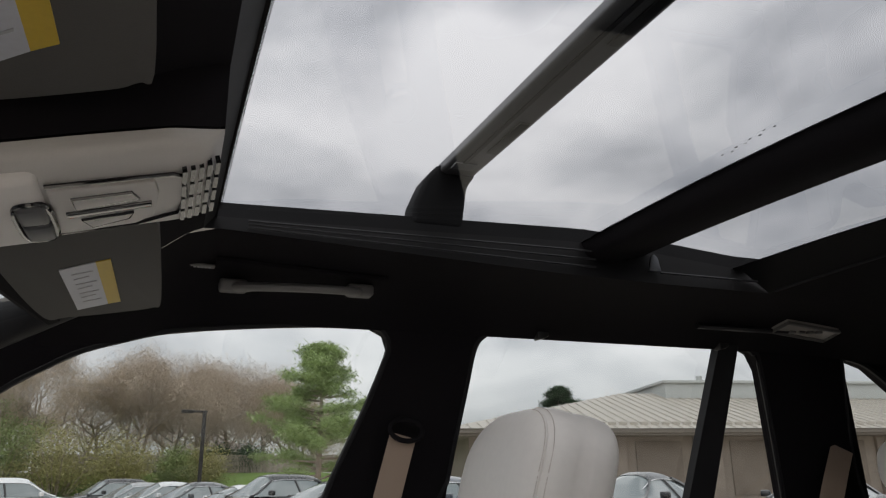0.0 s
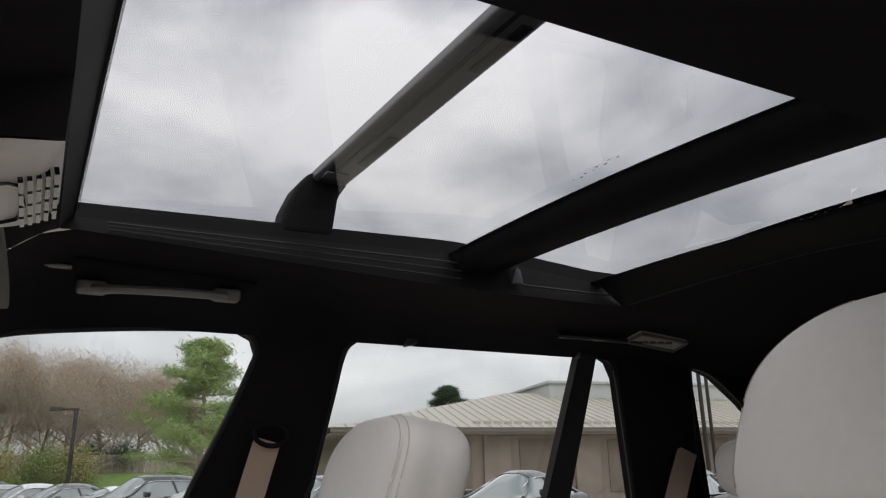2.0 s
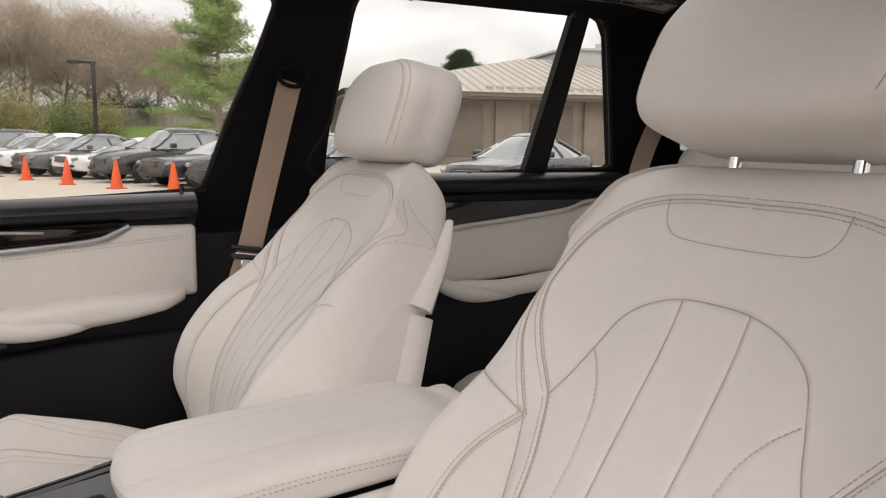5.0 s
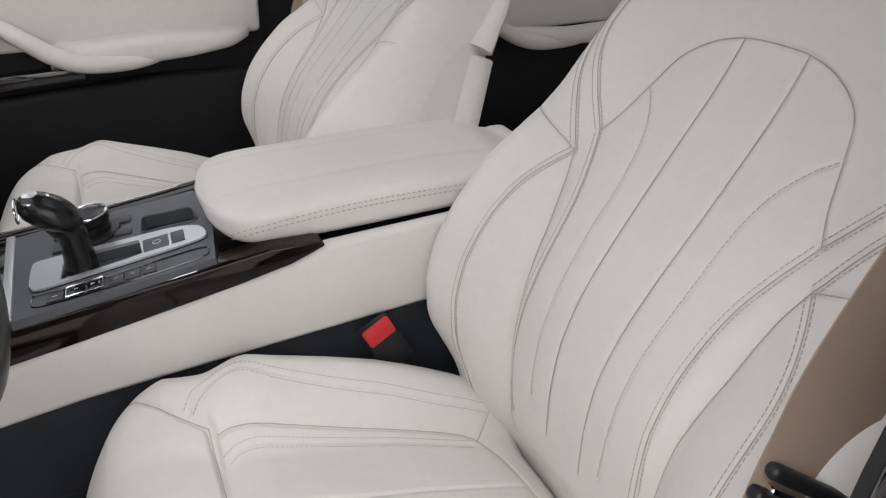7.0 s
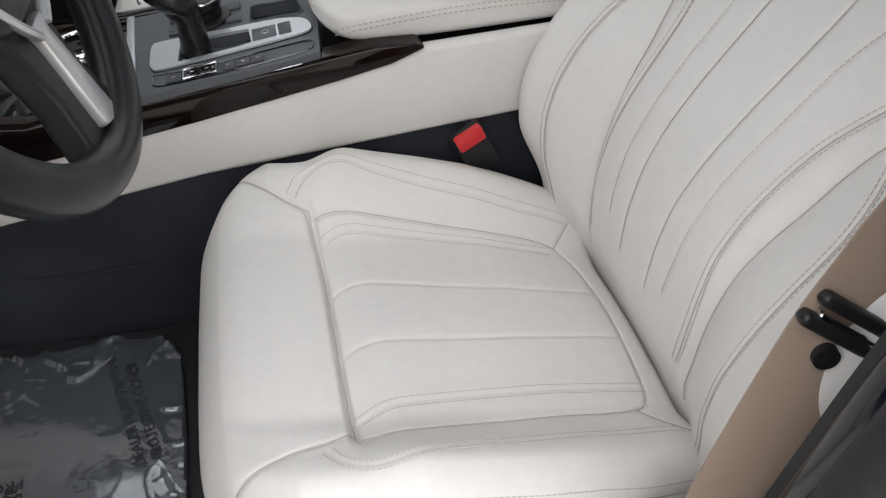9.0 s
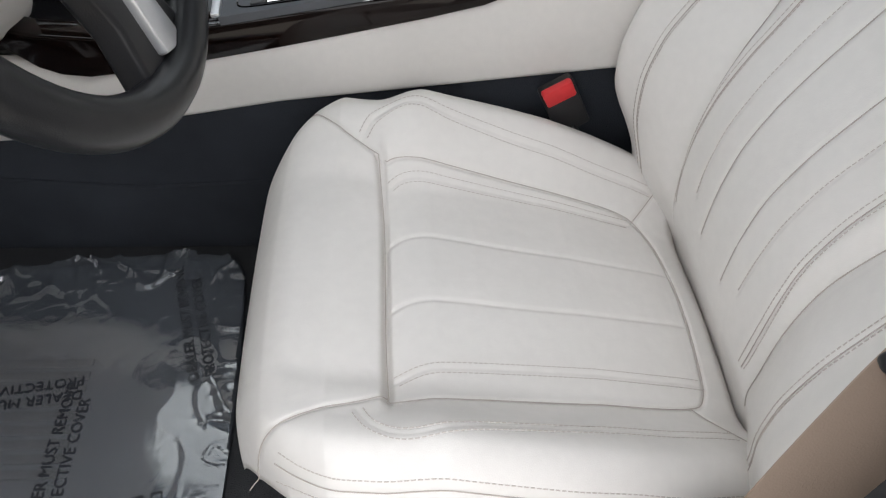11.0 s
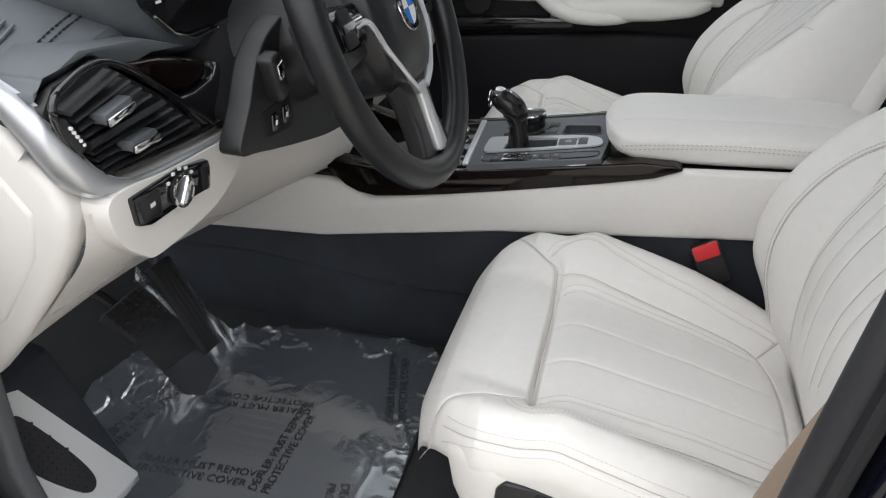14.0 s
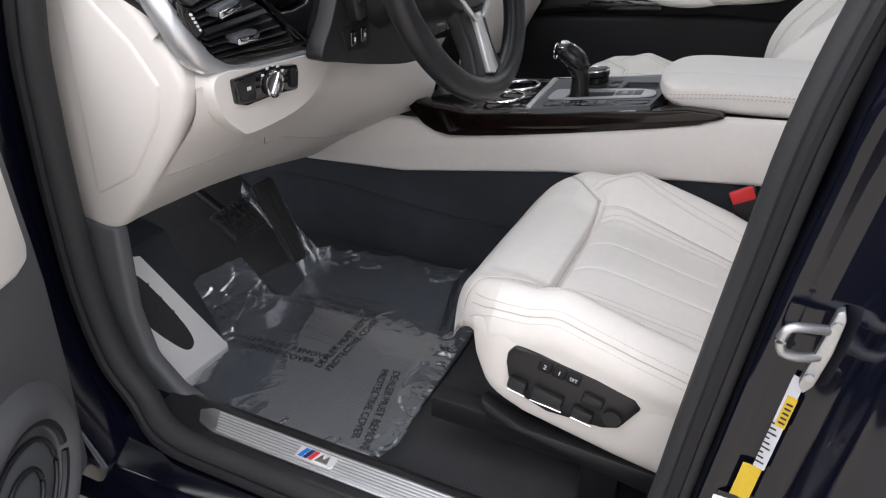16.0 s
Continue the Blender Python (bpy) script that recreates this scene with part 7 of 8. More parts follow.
def build_overhead_console():
    oc = thing("overhead_console", (0.46, -0.02, 1.50), "pale grey overhead console with switches and vent slots", "overhead console")
    m = pose(0.47, -0.014, 1.460, 0, -14, 0)
    sec = [(-0.16, 0.060), (-0.10, 0.078), (0.0, 0.082), (0.06, 0.082), (0.095, 0.072)]

    def shell(u, v):
        x = -0.16 + 0.258 * u
        w = float(np.interp(x, *zip(*sec)))
        a = math.pi * v
        y = w * math.copysign(abs(math.cos(a)) ** 0.5, math.cos(a))
        z = -0.022 * math.sin(a) ** 0.5 * (1 if u < 0.94 else max(0.05, (1 - u) / 0.06))
        return m @ Vector((x, y, z + 0.022))
    part("housing", sheet(shell, 40, 41), CONSOLE_GREY, oc)
    foot = [shell(u, 0) for u in np.linspace(0, 1, 16)] + [shell(1, v) for v in np.linspace(0, 1, 12)] + [shell(u, 1) for u in np.linspace(1, 0, 16)]
    part("collar", sheet(lambda u, v: foot[int(round(u * 43))] + Vector((0, 0, 0.002 + 0.06 * v)), 44, 3), HEADLINER, oc)
    part("light_bowl", turned(rbox((-0.155, -0.070, -0.004), (-0.030, 0.068, 0.016), 0.008, 3), m), IVORY_PLASTIC, oc, "pale lamp bowl")
    ring = [m @ Vector((-0.0415 + 0.0125 * math.copysign(abs(math.cos(a)) ** 0.6, math.cos(a)), 0.012 + 0.042 * math.copysign(abs(math.sin(a)) ** 0.6, math.sin(a)), -0.0045)) for a in np.linspace(0, 2 * math.pi, 28, endpoint=False)]
    part("rocker_frame", tube(ring, 0.0022, 6, True), PIANO, oc)
    for y in (-0.008, 0.031):
        part("rocker_key", turned(rbox((-0.052, y - 0.018, -0.0085), (-0.031, y + 0.018, 0.0), 0.004, 3), m), KEY_GREY, oc)
    plate = [(-0.028, -0.046), (0.045, -0.044), (0.048, -0.02), (0.044, 0.03), (0.030, 0.046), (-0.028, 0.052)]
    part("switch_plate", turned(prism(plate, "z", -0.0030, 0.004, 0.002), m), CONSOLE_GREY, oc)
    part("plate_gap", tube([m @ Vector((*p, -0.0012)) for p in [(-0.028, 0.054), (0.03, 0.050), (0.062, 0.035), (0.068, 0.0), (0.066, -0.045), (0.058, -0.052), (-0.028, -0.052)]], 0.0016, 6), PIANO, oc)
    part("slot", turned(prism([(-0.020, 0.000), (-0.020, 0.012), (0.042, 0.006), (0.042, -0.006)], "z", -0.0045, 0.002, 0.001), m), PIANO, oc)
    for pts in ([(-0.013, -0.028), (0.028, -0.030), (0.033, -0.016), (-0.012, -0.006)], [(-0.010, 0.020), (0.028, 0.014), (0.024, 0.026), (-0.004, 0.038)]):
        part("lamp_key", turned(prism(pts, "z", -0.0050, 0.0, 0.001), m), CONSOLE_GREY, oc)
        part("key_outline", tube([m @ Vector((*p, -0.0036)) for p in pts], 0.0016, 6, True), PIANO, oc)
    for i in range(5):
        for j in range(4):
            x, y = 0.066 + 0.0062 * i, -0.046 + 0.029 * j
            part("vent_slot", turned(rbox((x - 0.0017, y - 0.0115, -0.0032 + 0.0012 * i), (x + 0.0017, y + 0.0115, 0.003 + 0.0012 * i), 0), m), PIANO, oc)


def build_visor(sign, y0, y1, label_y, group="sun visors"):
    v = thing("sun_visor", (0.44, (y0 + y1) / 2, 1.50), "charcoal vinyl sun visor folded up, with a warning label", "sun visor", group)
    lo, hi = sorted((y0, y1))
    pts = [(0.345, lo + 0.03), (0.36, lo + 0.005), (0.40, lo), (0.48, lo), (0.503, lo + 0.010), (0.512, lo + 0.04), (0.512, hi - 0.05), (0.500, hi - 0.015), (0.47, hi), (0.39, hi + 0.02), (0.355, hi)]
    pts = [(q.x, q.y) for q in smooth_line([(a, b, 0) for a, b in pts], 50, True)]
    g = prism(pts, "z", -0.010, 0.010, 0.007, 3)
    tilt = Matrix.Translation((0.5, 0, 1.508)) @ pose(0, 0, 0, 0, -7, 0) @ Matrix.Translation((-0.5, 0, 0))
    part("panel", turned(g, tilt), VISOR_VINYL, v)
    a, b = label_y
    lab = part("label", turned(prism([(0.405, a), (0.445, a - 0.03), (0.445, b - 0.03), (0.405, b)], "z", -0.0112, -0.0098, 0), tilt), STICKER_WHITE, v, "white and yellow warning label")
    part("label_band", turned(prism([(0.445, a - 0.03), (0.461, a - 0.04), (0.461, b - 0.04), (0.445, b - 0.03)], "z", -0.0112, -0.0098, 0), tilt), YELLOW, lab)
    n = 7
    for k in range(n):
        y = a + (b - a) * (0.12 + 0.11 * k)
        part("text_bar", turned(prism([(0.416, y - 0.006), (0.440 - 0.006 * (k % 2), y - 0.022), (0.440 - 0.006 * (k % 2), y - 0.0195), (0.416, y - 0.0035)], "z", -0.0118, -0.0108, 0), tilt), mat_grey_ink, lab)
    part("hinge_clip", turned(rbox((0.36, hi - 0.02 if sign > 0 else lo, -0.006), (0.385, hi + 0.012 if sign > 0 else lo + 0.03, 0.012), 0.004), tilt), BLACK_PLASTIC, v)


mat_grey_ink = mat("grey_ink", (0.35, 0.35, 0.36), 0.6, bump=0)


def roof_at(x, y, d=0.0):
    u = (x - ROOF_X) / ROOF_L
    return Vector((x, y, STRIP_R(u, (y - 0.425) / 0.25)[2] - d))


def build_roof_fittings():
    gh = thing("grab_handle", roof_at(0.71, 0.56), "grey grab handle folded against the headliner", "grab handle")
    a, b = roof_at(0.615, 0.590, 0.012), roof_at(0.815, 0.570, 0.012)
    bar = smooth_line([a, a.lerp(b, 0.18) + Vector((0, -0.024, -0.004)), a.lerp(b, 0.5) + Vector((0, -0.028, -0.004)), a.lerp(b, 0.82) + Vector((0, -0.024, -0.004)), b], 30)
    part("grip", tube(bar, [0.011 if 5 < i < 25 else 0.013 for i in range(31)], 10, flat=0.6), HANDLE_GREY, gh)
    for p in (a, b):
        part("mount", rbox(p - Vector((0.022, 0.014, 0.008)), p + Vector((0.022, 0.014, 0.012)), 0.006, 3), HANDLE_GREY, gh)
    part("recess", tube([roof_at(0.585 + 0.27 * k / 12, 0.535 + 0.004 * k / 12, 0.0) for k in range(13)], 0.006, 8), HEADLINER, gh)
    tag = thing("airbag_tag", roof_at(0.56, 0.555), "small grey embossed airbag tag on the headliner", "tag")
    c = roof_at(0.562, 0.556, 0.002)
    part("plate", rbox(c - Vector((0.022, 0.008, 0.002)), c + Vector((0.022, 0.008, 0.002)), 0.0015), HANDLE_GREY, tag)
    for k in range(6):
        part("mark", rbox(c + Vector((-0.015 + 0.0055 * k, -0.0035, -0.0026)), c + Vector((-0.0115 + 0.0055 * k, 0.0035, -0.0018)), 0), mat_grey_ink, tag)
    dl = thing("dome_lamp", roof_at(1.75, 0.555), "clear rear reading lamp in the headliner", "ceiling lamp")
    q = [roof_at(x, y, 0.006) for x, y in ((1.680, 0.597), (1.686, 0.556), (1.838, 0.578), (1.832, 0.617))]
    q2 = [roof_at(x, y, -0.01) for x, y in ((1.680, 0.597), (1.686, 0.556), (1.838, 0.578), (1.832, 0.617))]
    part("lens", (q + q2, [[0, 1, 2, 3], [0, 4, 5, 1], [1, 5, 6, 2], [2, 6, 7, 3], [3, 7, 4, 0]]), LENS, dl)
    bz = [p - Vector((0, 0, 0.001)) for p in q]
    part("bezel", tube(bz, 0.004, 6, True), HANDLE_GREY, dl)
    for k in range(4):
        p = q[0].lerp(q[2], 0.3 + 0.13 * k) - Vector((0, 0, 0.002))
        part("button", rbox(p - Vector((0.007, 0.005, 0.003)), p + Vector((0.007, 0.005, 0.003)), 0.002), HANDLE_GREY, dl)
    ch = thing("coat_hook_strip", roof_at(1.58, 0.59), "black folded coat hook on the headliner", "hook")
    part("bar", tube([roof_at(1.50, 0.60, 0.004), roof_at(1.72, 0.60, 0.004)], 0.008, 8, flat=0.7), BLACK_PLASTIC, ch)
    # blind rails in the roof opening and their latch
    rl = thing("blind_rail", (1.08, 0.42, 1.58), "black guide rail of the roof blind", "rail", kind="structure")
    for k in range(3):
        y = 0.430 - 0.001 * k
        part("track", tube([(x, y, lip_z(x) + (pane_z(x, 0.41) - lip_z(x)) * (0.25 + 0.22 * k)) for x in np.linspace(0.62, 1.18, 8)], 0.0016, 6), BLACK_PLASTIC, rl)
    part("track", tube([(1.30, 0.423, 1.590), (1.50, 0.422, 1.59)], 0.002, 6), BLACK_PLASTIC, rl)
    part("latch", prism([(1.282, 1.594), (1.306, 1.594), (1.301, 1.618), (1.294, 1.624), (1.288, 1.618)], "y", 0.428, 0.434, 0.0015), GREY_PANEL, rl)
    part("rear_trim_line", tube([LID(False)(0, u) for u in np.linspace(0.02, 0.98, 40)], 0.003, 6), SOFT_BLACK, rl)
    # maker's print on the panes
    pr = thing("glass_print", (1.1, 0.0, 1.65), "tiny grey print in the corner of the roof glass", "glass print", kind="structure")
    for k in range(8):
        x, y = 1.155 + 0.004 * (k % 2), 0.075 - 0.012 * k
        part("print_bar", rbox((x, y, 1.6375), (x + 0.0012 + 0.0008 * (k % 3), y + 0.0035, 1.638), 0), mat_grey_ink, pr)
    for k in range(6):
        x, y = 1.54 + 0.006 * (k % 2), 0.03 - 0.012 * k
        part("print_bar", rbox((x, y, 1.624), (x + 0.0016, y + 0.0035, 1.6245), 0), mat_grey_ink, pr)
    # load bar over the roof
    sl = lambda g: ([(x + 0.055 * (0.49 - y), y, z) for x, y, z in g[0]], g[1])
    rb = thing("roof_rack_bar", (0.945, 0.0, 1.70), "grey aluminium load bar across the roof", "roof bar")
    part("bar", sl(prism([(0.914, 1.738), (0.922, 1.733), (0.968, 1.733), (0.976, 1.738), (0.970, 1.757), (0.945, 1.762), (0.920, 1.757)], "y", -0.60, 0.50, 0.003)), BAR_GREY, rb)
    part("groove", sl(rbox((0.932, -0.59, 1.7315), (0.938, 0.42, 1.7345), 0)), BLACK_PLASTIC, rb)
    for y in (0.30, -0.02):
        part("pad", sl(rbox((0.950, y - 0.055, 1.7305), (0.966, y + 0.055, 1.7345), 0.002)), BLACK_PLASTIC, rb)
    part("tag", rbox((0.925, 0.40, 1.7308), (0.962, 0.425, 1.7338), 0.001), mat_grey_ink, rb)
    for s in (-1, 1):
        y = 0.475 if s > 0 else -0.565
        foot = [(0.866, 1.640), (0.872, 1.680), (0.890, 1.722), (0.912, 1.750), (0.972, 1.758), (0.980, 1.742), (0.962, 1.715), (0.952, 1.640)]
        part("foot", sl(prism(foot, "y", y - 0.025, y + 0.03, 0.01, 3)), WELL_BLACK, rb, "black foot of the load bar")


build_overhead_console()
build_visor(1, 0.125, 0.535, (0.296, 0.505))
build_visor(-1, -0.135, -0.55, (-0.30, -0.155))
build_roof_fittings()

# ---- seat belts ----


def strap(points, width, facing):
    """A flat woven strap along points, its face turned to facing."""
    pts = smooth_line(points, 40)
    verts, faces = [], []
    for i, p in enumerate(pts):
        t = (pts[min(i + 1, 40)] - pts[max(i - 1, 0)]).normalized()
        s = t.cross(Vector(facing)).normalized()
        nrm = s.cross(t)
        for a, b in ((-1, -1), (1, -1), (1, 1), (-1, 1)):
            verts.append(p + s * (a * width / 2) + nrm * (b * 0.0007))
    for i in range(40):
        for k in range(4):
            faces.append([4 * i + k, 4 * i + (k + 1) % 4, 4 * i + 4 + (k + 1) % 4, 4 * i + 4 + k])
    return verts, faces


def build_belt(points, facing, tongue_at, bar_dir, ring_at, name_label, width=0.048):
    b = thing("seat_belt", points[-1], name_label, "seat belt", "seat belts")
    part("webbing", strap(points, width, facing), WEBBING, b, "beige woven belt")
    if ring_at:
        r = Vector(ring_at)
        part("guide_ring", tube([r + Vector((0.030 * math.cos(a), 0.010 * math.sin(a), 0.020 * math.sin(a))) for a in np.linspace(0, 2 * math.pi, 24, endpoint=False)], 0.0045, 8, True), HEADLINER, b)
    if tongue_at:
        c, d, f = Vector(tongue_at), Vector(bar_dir).normalized(), Vector(facing).normalized()
        up = f.cross(d).normalized()
        if up.z < 0:
            up = -up
        q = Matrix((d.to_4d(), up.to_4d(), f.to_4d(), (0, 0, 0, 1))).transposed()
        for r_ in range(3):
            q[3][r_] = 0
        q = Matrix.Translation(c) @ q
        t = part("tongue", turned(rbox((-0.034, -0.005, -0.006), (0.034, 0.005, 0.007), 0.004, 3), q), BLACK_PLASTIC, b, "black belt tongue holder")
        part("grip_bar", turned(rbox((-0.034, 0.012, -0.005), (0.034, 0.0225, 0.007), 0.005, 3), q), BLACK_PLASTIC, t)
        part("metal_slot", turned(rbox((-0.026, 0.0045, -0.003), (0.030, 0.009, 0.005), 0.001, 1), q), CHROME, t)
        return b, q
    return b, None


db, q = build_belt([(0.93, -0.70, 1.36), (0.89, -0.675, 1.16), (0.842, -0.650, 0.98), (0.824, -0.648, 0.915), (0.800, -0.657, 0.86), (0.752, -0.688, 0.74), (0.735, -0.712, 0.60), (0.73, -0.715, 0.54)], (-0.25, -1, 0.15), (0.808, -0.657, 0.876), (0.054, -0.017, -0.030), None, "beige driver's belt hanging beside the seat", 0.062)
part("stop_button", tube([q @ Vector((0.003, -0.0165, -0.003)), q @ Vector((0.003, -0.0165, 0.005))], [0.0092, 0.0086], 24), BLACK_PLASTIC, db)
part("button_hub", tube([q @ Vector((0.003, -0.0165, 0.004)), q @ Vector((0.003, -0.0165, 0.0062))], 0.0030, 12), SOFT_BLACK, db)
pb, q = build_belt([(0.930, 0.700, 1.335), (0.915, 0.700, 1.28), (0.87, 0.690, 1.12), (0.835, 0.675, 1.0), (0.812, 0.668, 0.93), (0.79, 0.66, 0.82), (0.78, 0.65, 0.6)], (0, -1, 0.1), (0.828, 0.664, 0.985), (0.05, 0, -0.008), (0.936, 0.700, 1.345), "beige passenger belt hanging from the centre pillar")
part("metal_tongue", turned(rbox((-0.012, -0.030, -0.002), (0.012, 0.0, 0.002), 0.002, 1), q), CHROME, pb)
build_belt([(1.96, 0.735, 1.32), (1.86, 0.70, 1.18), (1.80, 0.665, 1.05), (1.77, 0.64, 0.92), (1.76, 0.62, 0.76)], (-0.5, -1, 0), None, None, None, "beige rear belt at the outer seat")

# ---- rear bench ----


def build_rear_seat():
    rs = thing("rear_bench", (1.7, 0, 0.43), "ivory leather rear bench seat with headrests", "car seat")

    def cush(u, v):
        x = 1.27 + 0.50 * u
        y = -0.66 + 1.33 * v
        z = 0.735 - 0.035 * u - 0.11 * (1 - math.sqrt(1 - max(0.0, (0.13 - u) / 0.13) ** 2 * 0.99)) - 0.05 * abs(2 * v - 1) ** 10 + 0.012 * math.cos(6 * math.pi * (v - 0.5))
        return (x, y, z)
    part("cushion", cat(sheet(cush, 30, 60), sheet(lambda u, v: (cush(0, v)[0] + 0.02 * u, cush(0, v)[1], cush(0, v)[2] - 0.2 * u), 4, 60)), IVORY, rs)

    def back(u, v):
        z = 0.68 + 0.54 * u
        y = -0.66 + 1.32 * v
        x = 1.735 + 0.16 * u + 0.02 * math.cos(4 * math.pi * (v - 0.5)) - 0.02 * math.sin(math.pi * u) + 0.04 * (1 - math.sqrt(1 - max(0.0, (u - 0.93) / 0.07) ** 2 * 0.99)) + 0.05 * abs(2 * v - 1) ** 12
        for k in range(7):
            yy = 0.40 + (k - 3) * 0.045
            x += 0.006 * math.exp(-((abs(y) - yy) / 0.004) ** 2) * (0.1 < u < 0.92)
        return (x, y, z)
    part("backrest", sheet(back, 30, 200), IVORY, rs)
    part("backrest_rear", sheet(lambda u, v: (back(1, v)[0] + 0.12 * u, back(1, v)[1], back(1, v)[2] - 0.03 * u), 4, 30), IVORY, rs)
    for yc in (-0.46, 0.46):
        def hr(u, v):
            a, b = math.pi * (u - 0.5), 2 * math.pi * v
            p = lambda t, e: math.copysign(abs(t) ** e, t)
            return (1.905 + 0.045 * p(math.cos(a), 0.6) * p(math.sin(b), 0.7), yc + 0.125 * p(math.cos(a), 0.6) * p(math.cos(b), 0.55), 1.275 + 0.062 * p(math.sin(a), 0.7))
        part("headrest", sheet(hr, 24, 40, True), IVORY, rs)


build_rear_seat()

# ---- outside: ground, building, cars, planting ----
CONCRETE = mat("pale_concrete", (0.50, 0.45, 0.38), 0.92, vary=0.10, scale=0.35, grain=14, bump=0.3)
GRASS = mat("spring_grass", (0.13, 0.20, 0.05), 0.95, vary=0.3, scale=0.6, grain=9, bump=0.6)
BRICK = mat("tan_brick", (0.26, 0.222, 0.190), 0.9, vary=0.22, scale=1.2, grain=9, bump=0.5)
BRICK_DARK = mat("brown_brick", (0.20, 0.168, 0.142), 0.9, vary=0.2, scale=1.2, grain=9, bump=0.5)
METAL_ROOF = mat("pale_metal_roof", (0.42, 0.39, 0.34), 0.55, 0.0, 0.08, 0.6, 6, 0.1)
FASCIA = mat("taupe_fascia", (0.18, 0.16, 0.14), 0.7)
GREY_METAL = mat("grey_cladding", (0.44, 0.46, 0.45), 0.6)


def ground_z(x, y):
    bank = 2.0 * step(41.0, 47.0, y) * (1 - step(10.0, 16.0, x))
    return float(bank)


def build_ground():
    gx = [-900, -120, -60, -30, -20, -12, -6, 0, 6, 9, 12, 15, 18, 30, 60, 120, 900]
    gy = [-900, -100, -20, 0, 20, 38, 41, 42, 43, 44, 45, 46, 47, 50, 70, 120, 900]
    verts = [(x, y, ground_z(x, y)) for x in gx for y in gy]
    n = len(gy)
    faces = [[i * n + j, (i + 1) * n + j, (i + 1) * n + j + 1, i * n + j + 1] for i in range(len(gx) - 1) for j in range(n - 1)]
    g = part("ground", (verts, faces), CONCRETE)
    tagged(g, "pale concrete car park", "ground", kind="structure")
    gv = [(x, y, ground_z(x, y) + 0.06) for x in np.linspace(-60, 15, 40) for y in np.linspace(40.5, 60, 24)]
    gf = [[i * 24 + j, (i + 1) * 24 + j, (i + 1) * 24 + j + 1, i * 24 + j + 1] for i in range(39) for j in range(23)]
    lawn = part("lawn", (gv, gf), GRASS)
    tagged(lawn, "green grass bank behind the car park", "lawn", kind="structure")
    kerb = part("kerb", rbox((-60, 40.2, 0.0), (15.2, 40.5, 0.14), 0.03), CONCRETE)
    tagged(kerb, "concrete kerb at the lawn's edge", "kerb", kind="structure")


build_ground()


def build_building():
    """Brick hall with a standing-seam hip roof; its front runs from (15.5, 39) with a slight turn."""
    b = thing("brick_hall", (30, 37, 0), "low brick building with a pale standing-seam metal roof", "building")
    m = Matrix.Translation((15.5, 39.0, 0)) @ pose(0, 0, 0, 0, 0, -12.4)
    t = lambda g: turned(g, m)
    L, H, DEP = 62.0, 3.72, 22.0
    part("wall", t(rbox((0.5, 0.6, 0), (L, DEP, H), 0)), BRICK, b, "tan brick wall")
    for k in range(11):
        x = 2.2 + 5.6 * k
        part("pilaster", t(rbox((x, 0.35, 0), (x + 1.6, 0.62, H), 0.03)), BRICK, b)
        part("window_bay", t(rbox((x + 2.2, 0.52, 0.5), (x + 4.9, 0.66, H - 0.25), 0.02)), BRICK_DARK, b, "dark brick bay")
    part("soffit", t(rbox((-1.0, -0.9, H), (L + 1, DEP + 1, H + 0.14), 0.02)), FASCIA, b)
    part("fascia", t(rbox((-1.1, -1.05, H + 0.12), (L + 1, -0.9, H + 0.36), 0.02)), FASCIA, b, "taupe fascia board")
    e = H + 0.36
    ridge_h, ry = 3.2, 10.5
    hx = 13.0
    roof = part("roof", t(([(-1.2, -1.15, e), (L, -1.15, e), (L, ry, e + ridge_h), (hx, ry, e + ridge_h), (-1.2, 2 * ry, e)], [[0, 1, 2, 3], [0, 3, 4]])), METAL_ROOF, b, "pale metal roof")
    # standing seams and snow guards
    for k in range(96):
        x = -0.9 + 0.62 * k
        top = min(1.0, (x + 1.2) / (hx + 1.2))
        p, q = Vector((x, -1.15, e + 0.03)), Vector((x, -1.15 + (ry + 1.15) * top, e + ridge_h * top + 0.03))
        part("roof_seam", t(tube([p, q], 0.035, 4)), METAL_ROOF, roof)
    for k in range(64):
        x = 7.0 + 0.62 * k
        part("snow_guard", t(rbox((x, -0.25, e + 0.22), (x + 0.45, -0.15, e + 0.42), 0.02)), METAL_ROOF, roof)
    part("plant_screen", t(rbox((15.5, 8.6, e + 2.0), (L, 16.0, e + 3.75), 0.03)), GREY_METAL, b, "grey rooftop screen")
    part("screen_cap", t(rbox((15.3, 8.4, e + 3.7), (L, 16.2, e + 3.9), 0.03)), GREY_METAL, b)
    part("roof_vent", t(tube([(18.2, 9.0, e + 3.8), (18.2, 9.0, e + 4.25)], 0.22, 12)), GREY_METAL, b)


build_building()

TYRE = mat("tyre_rubber", (0.02, 0.02, 0.02), 0.8)
RIM = mat("alloy_rim", (0.4, 0.4, 0.41), 0.35, 0.9)
# pale blue-grey base carries the sky that such panes reflect
CAR_GLASS = mat("sky_toned_car_glass", (0.17, 0.20, 0.205), 0.05, bump=0, coat=1.0)
HEADLAMP = mat("headlamp_glass", (0.24, 0.25, 0.27), 0.12, bump=0, coat=0.5)
PLASTIC_GREY = mat("grille_plastic", (0.03, 0.03, 0.032), 0.5)


def car_paint(name, c):
    return mat(name, c, 0.28, 0.1, 0.03, bump=0, coat=0.8)


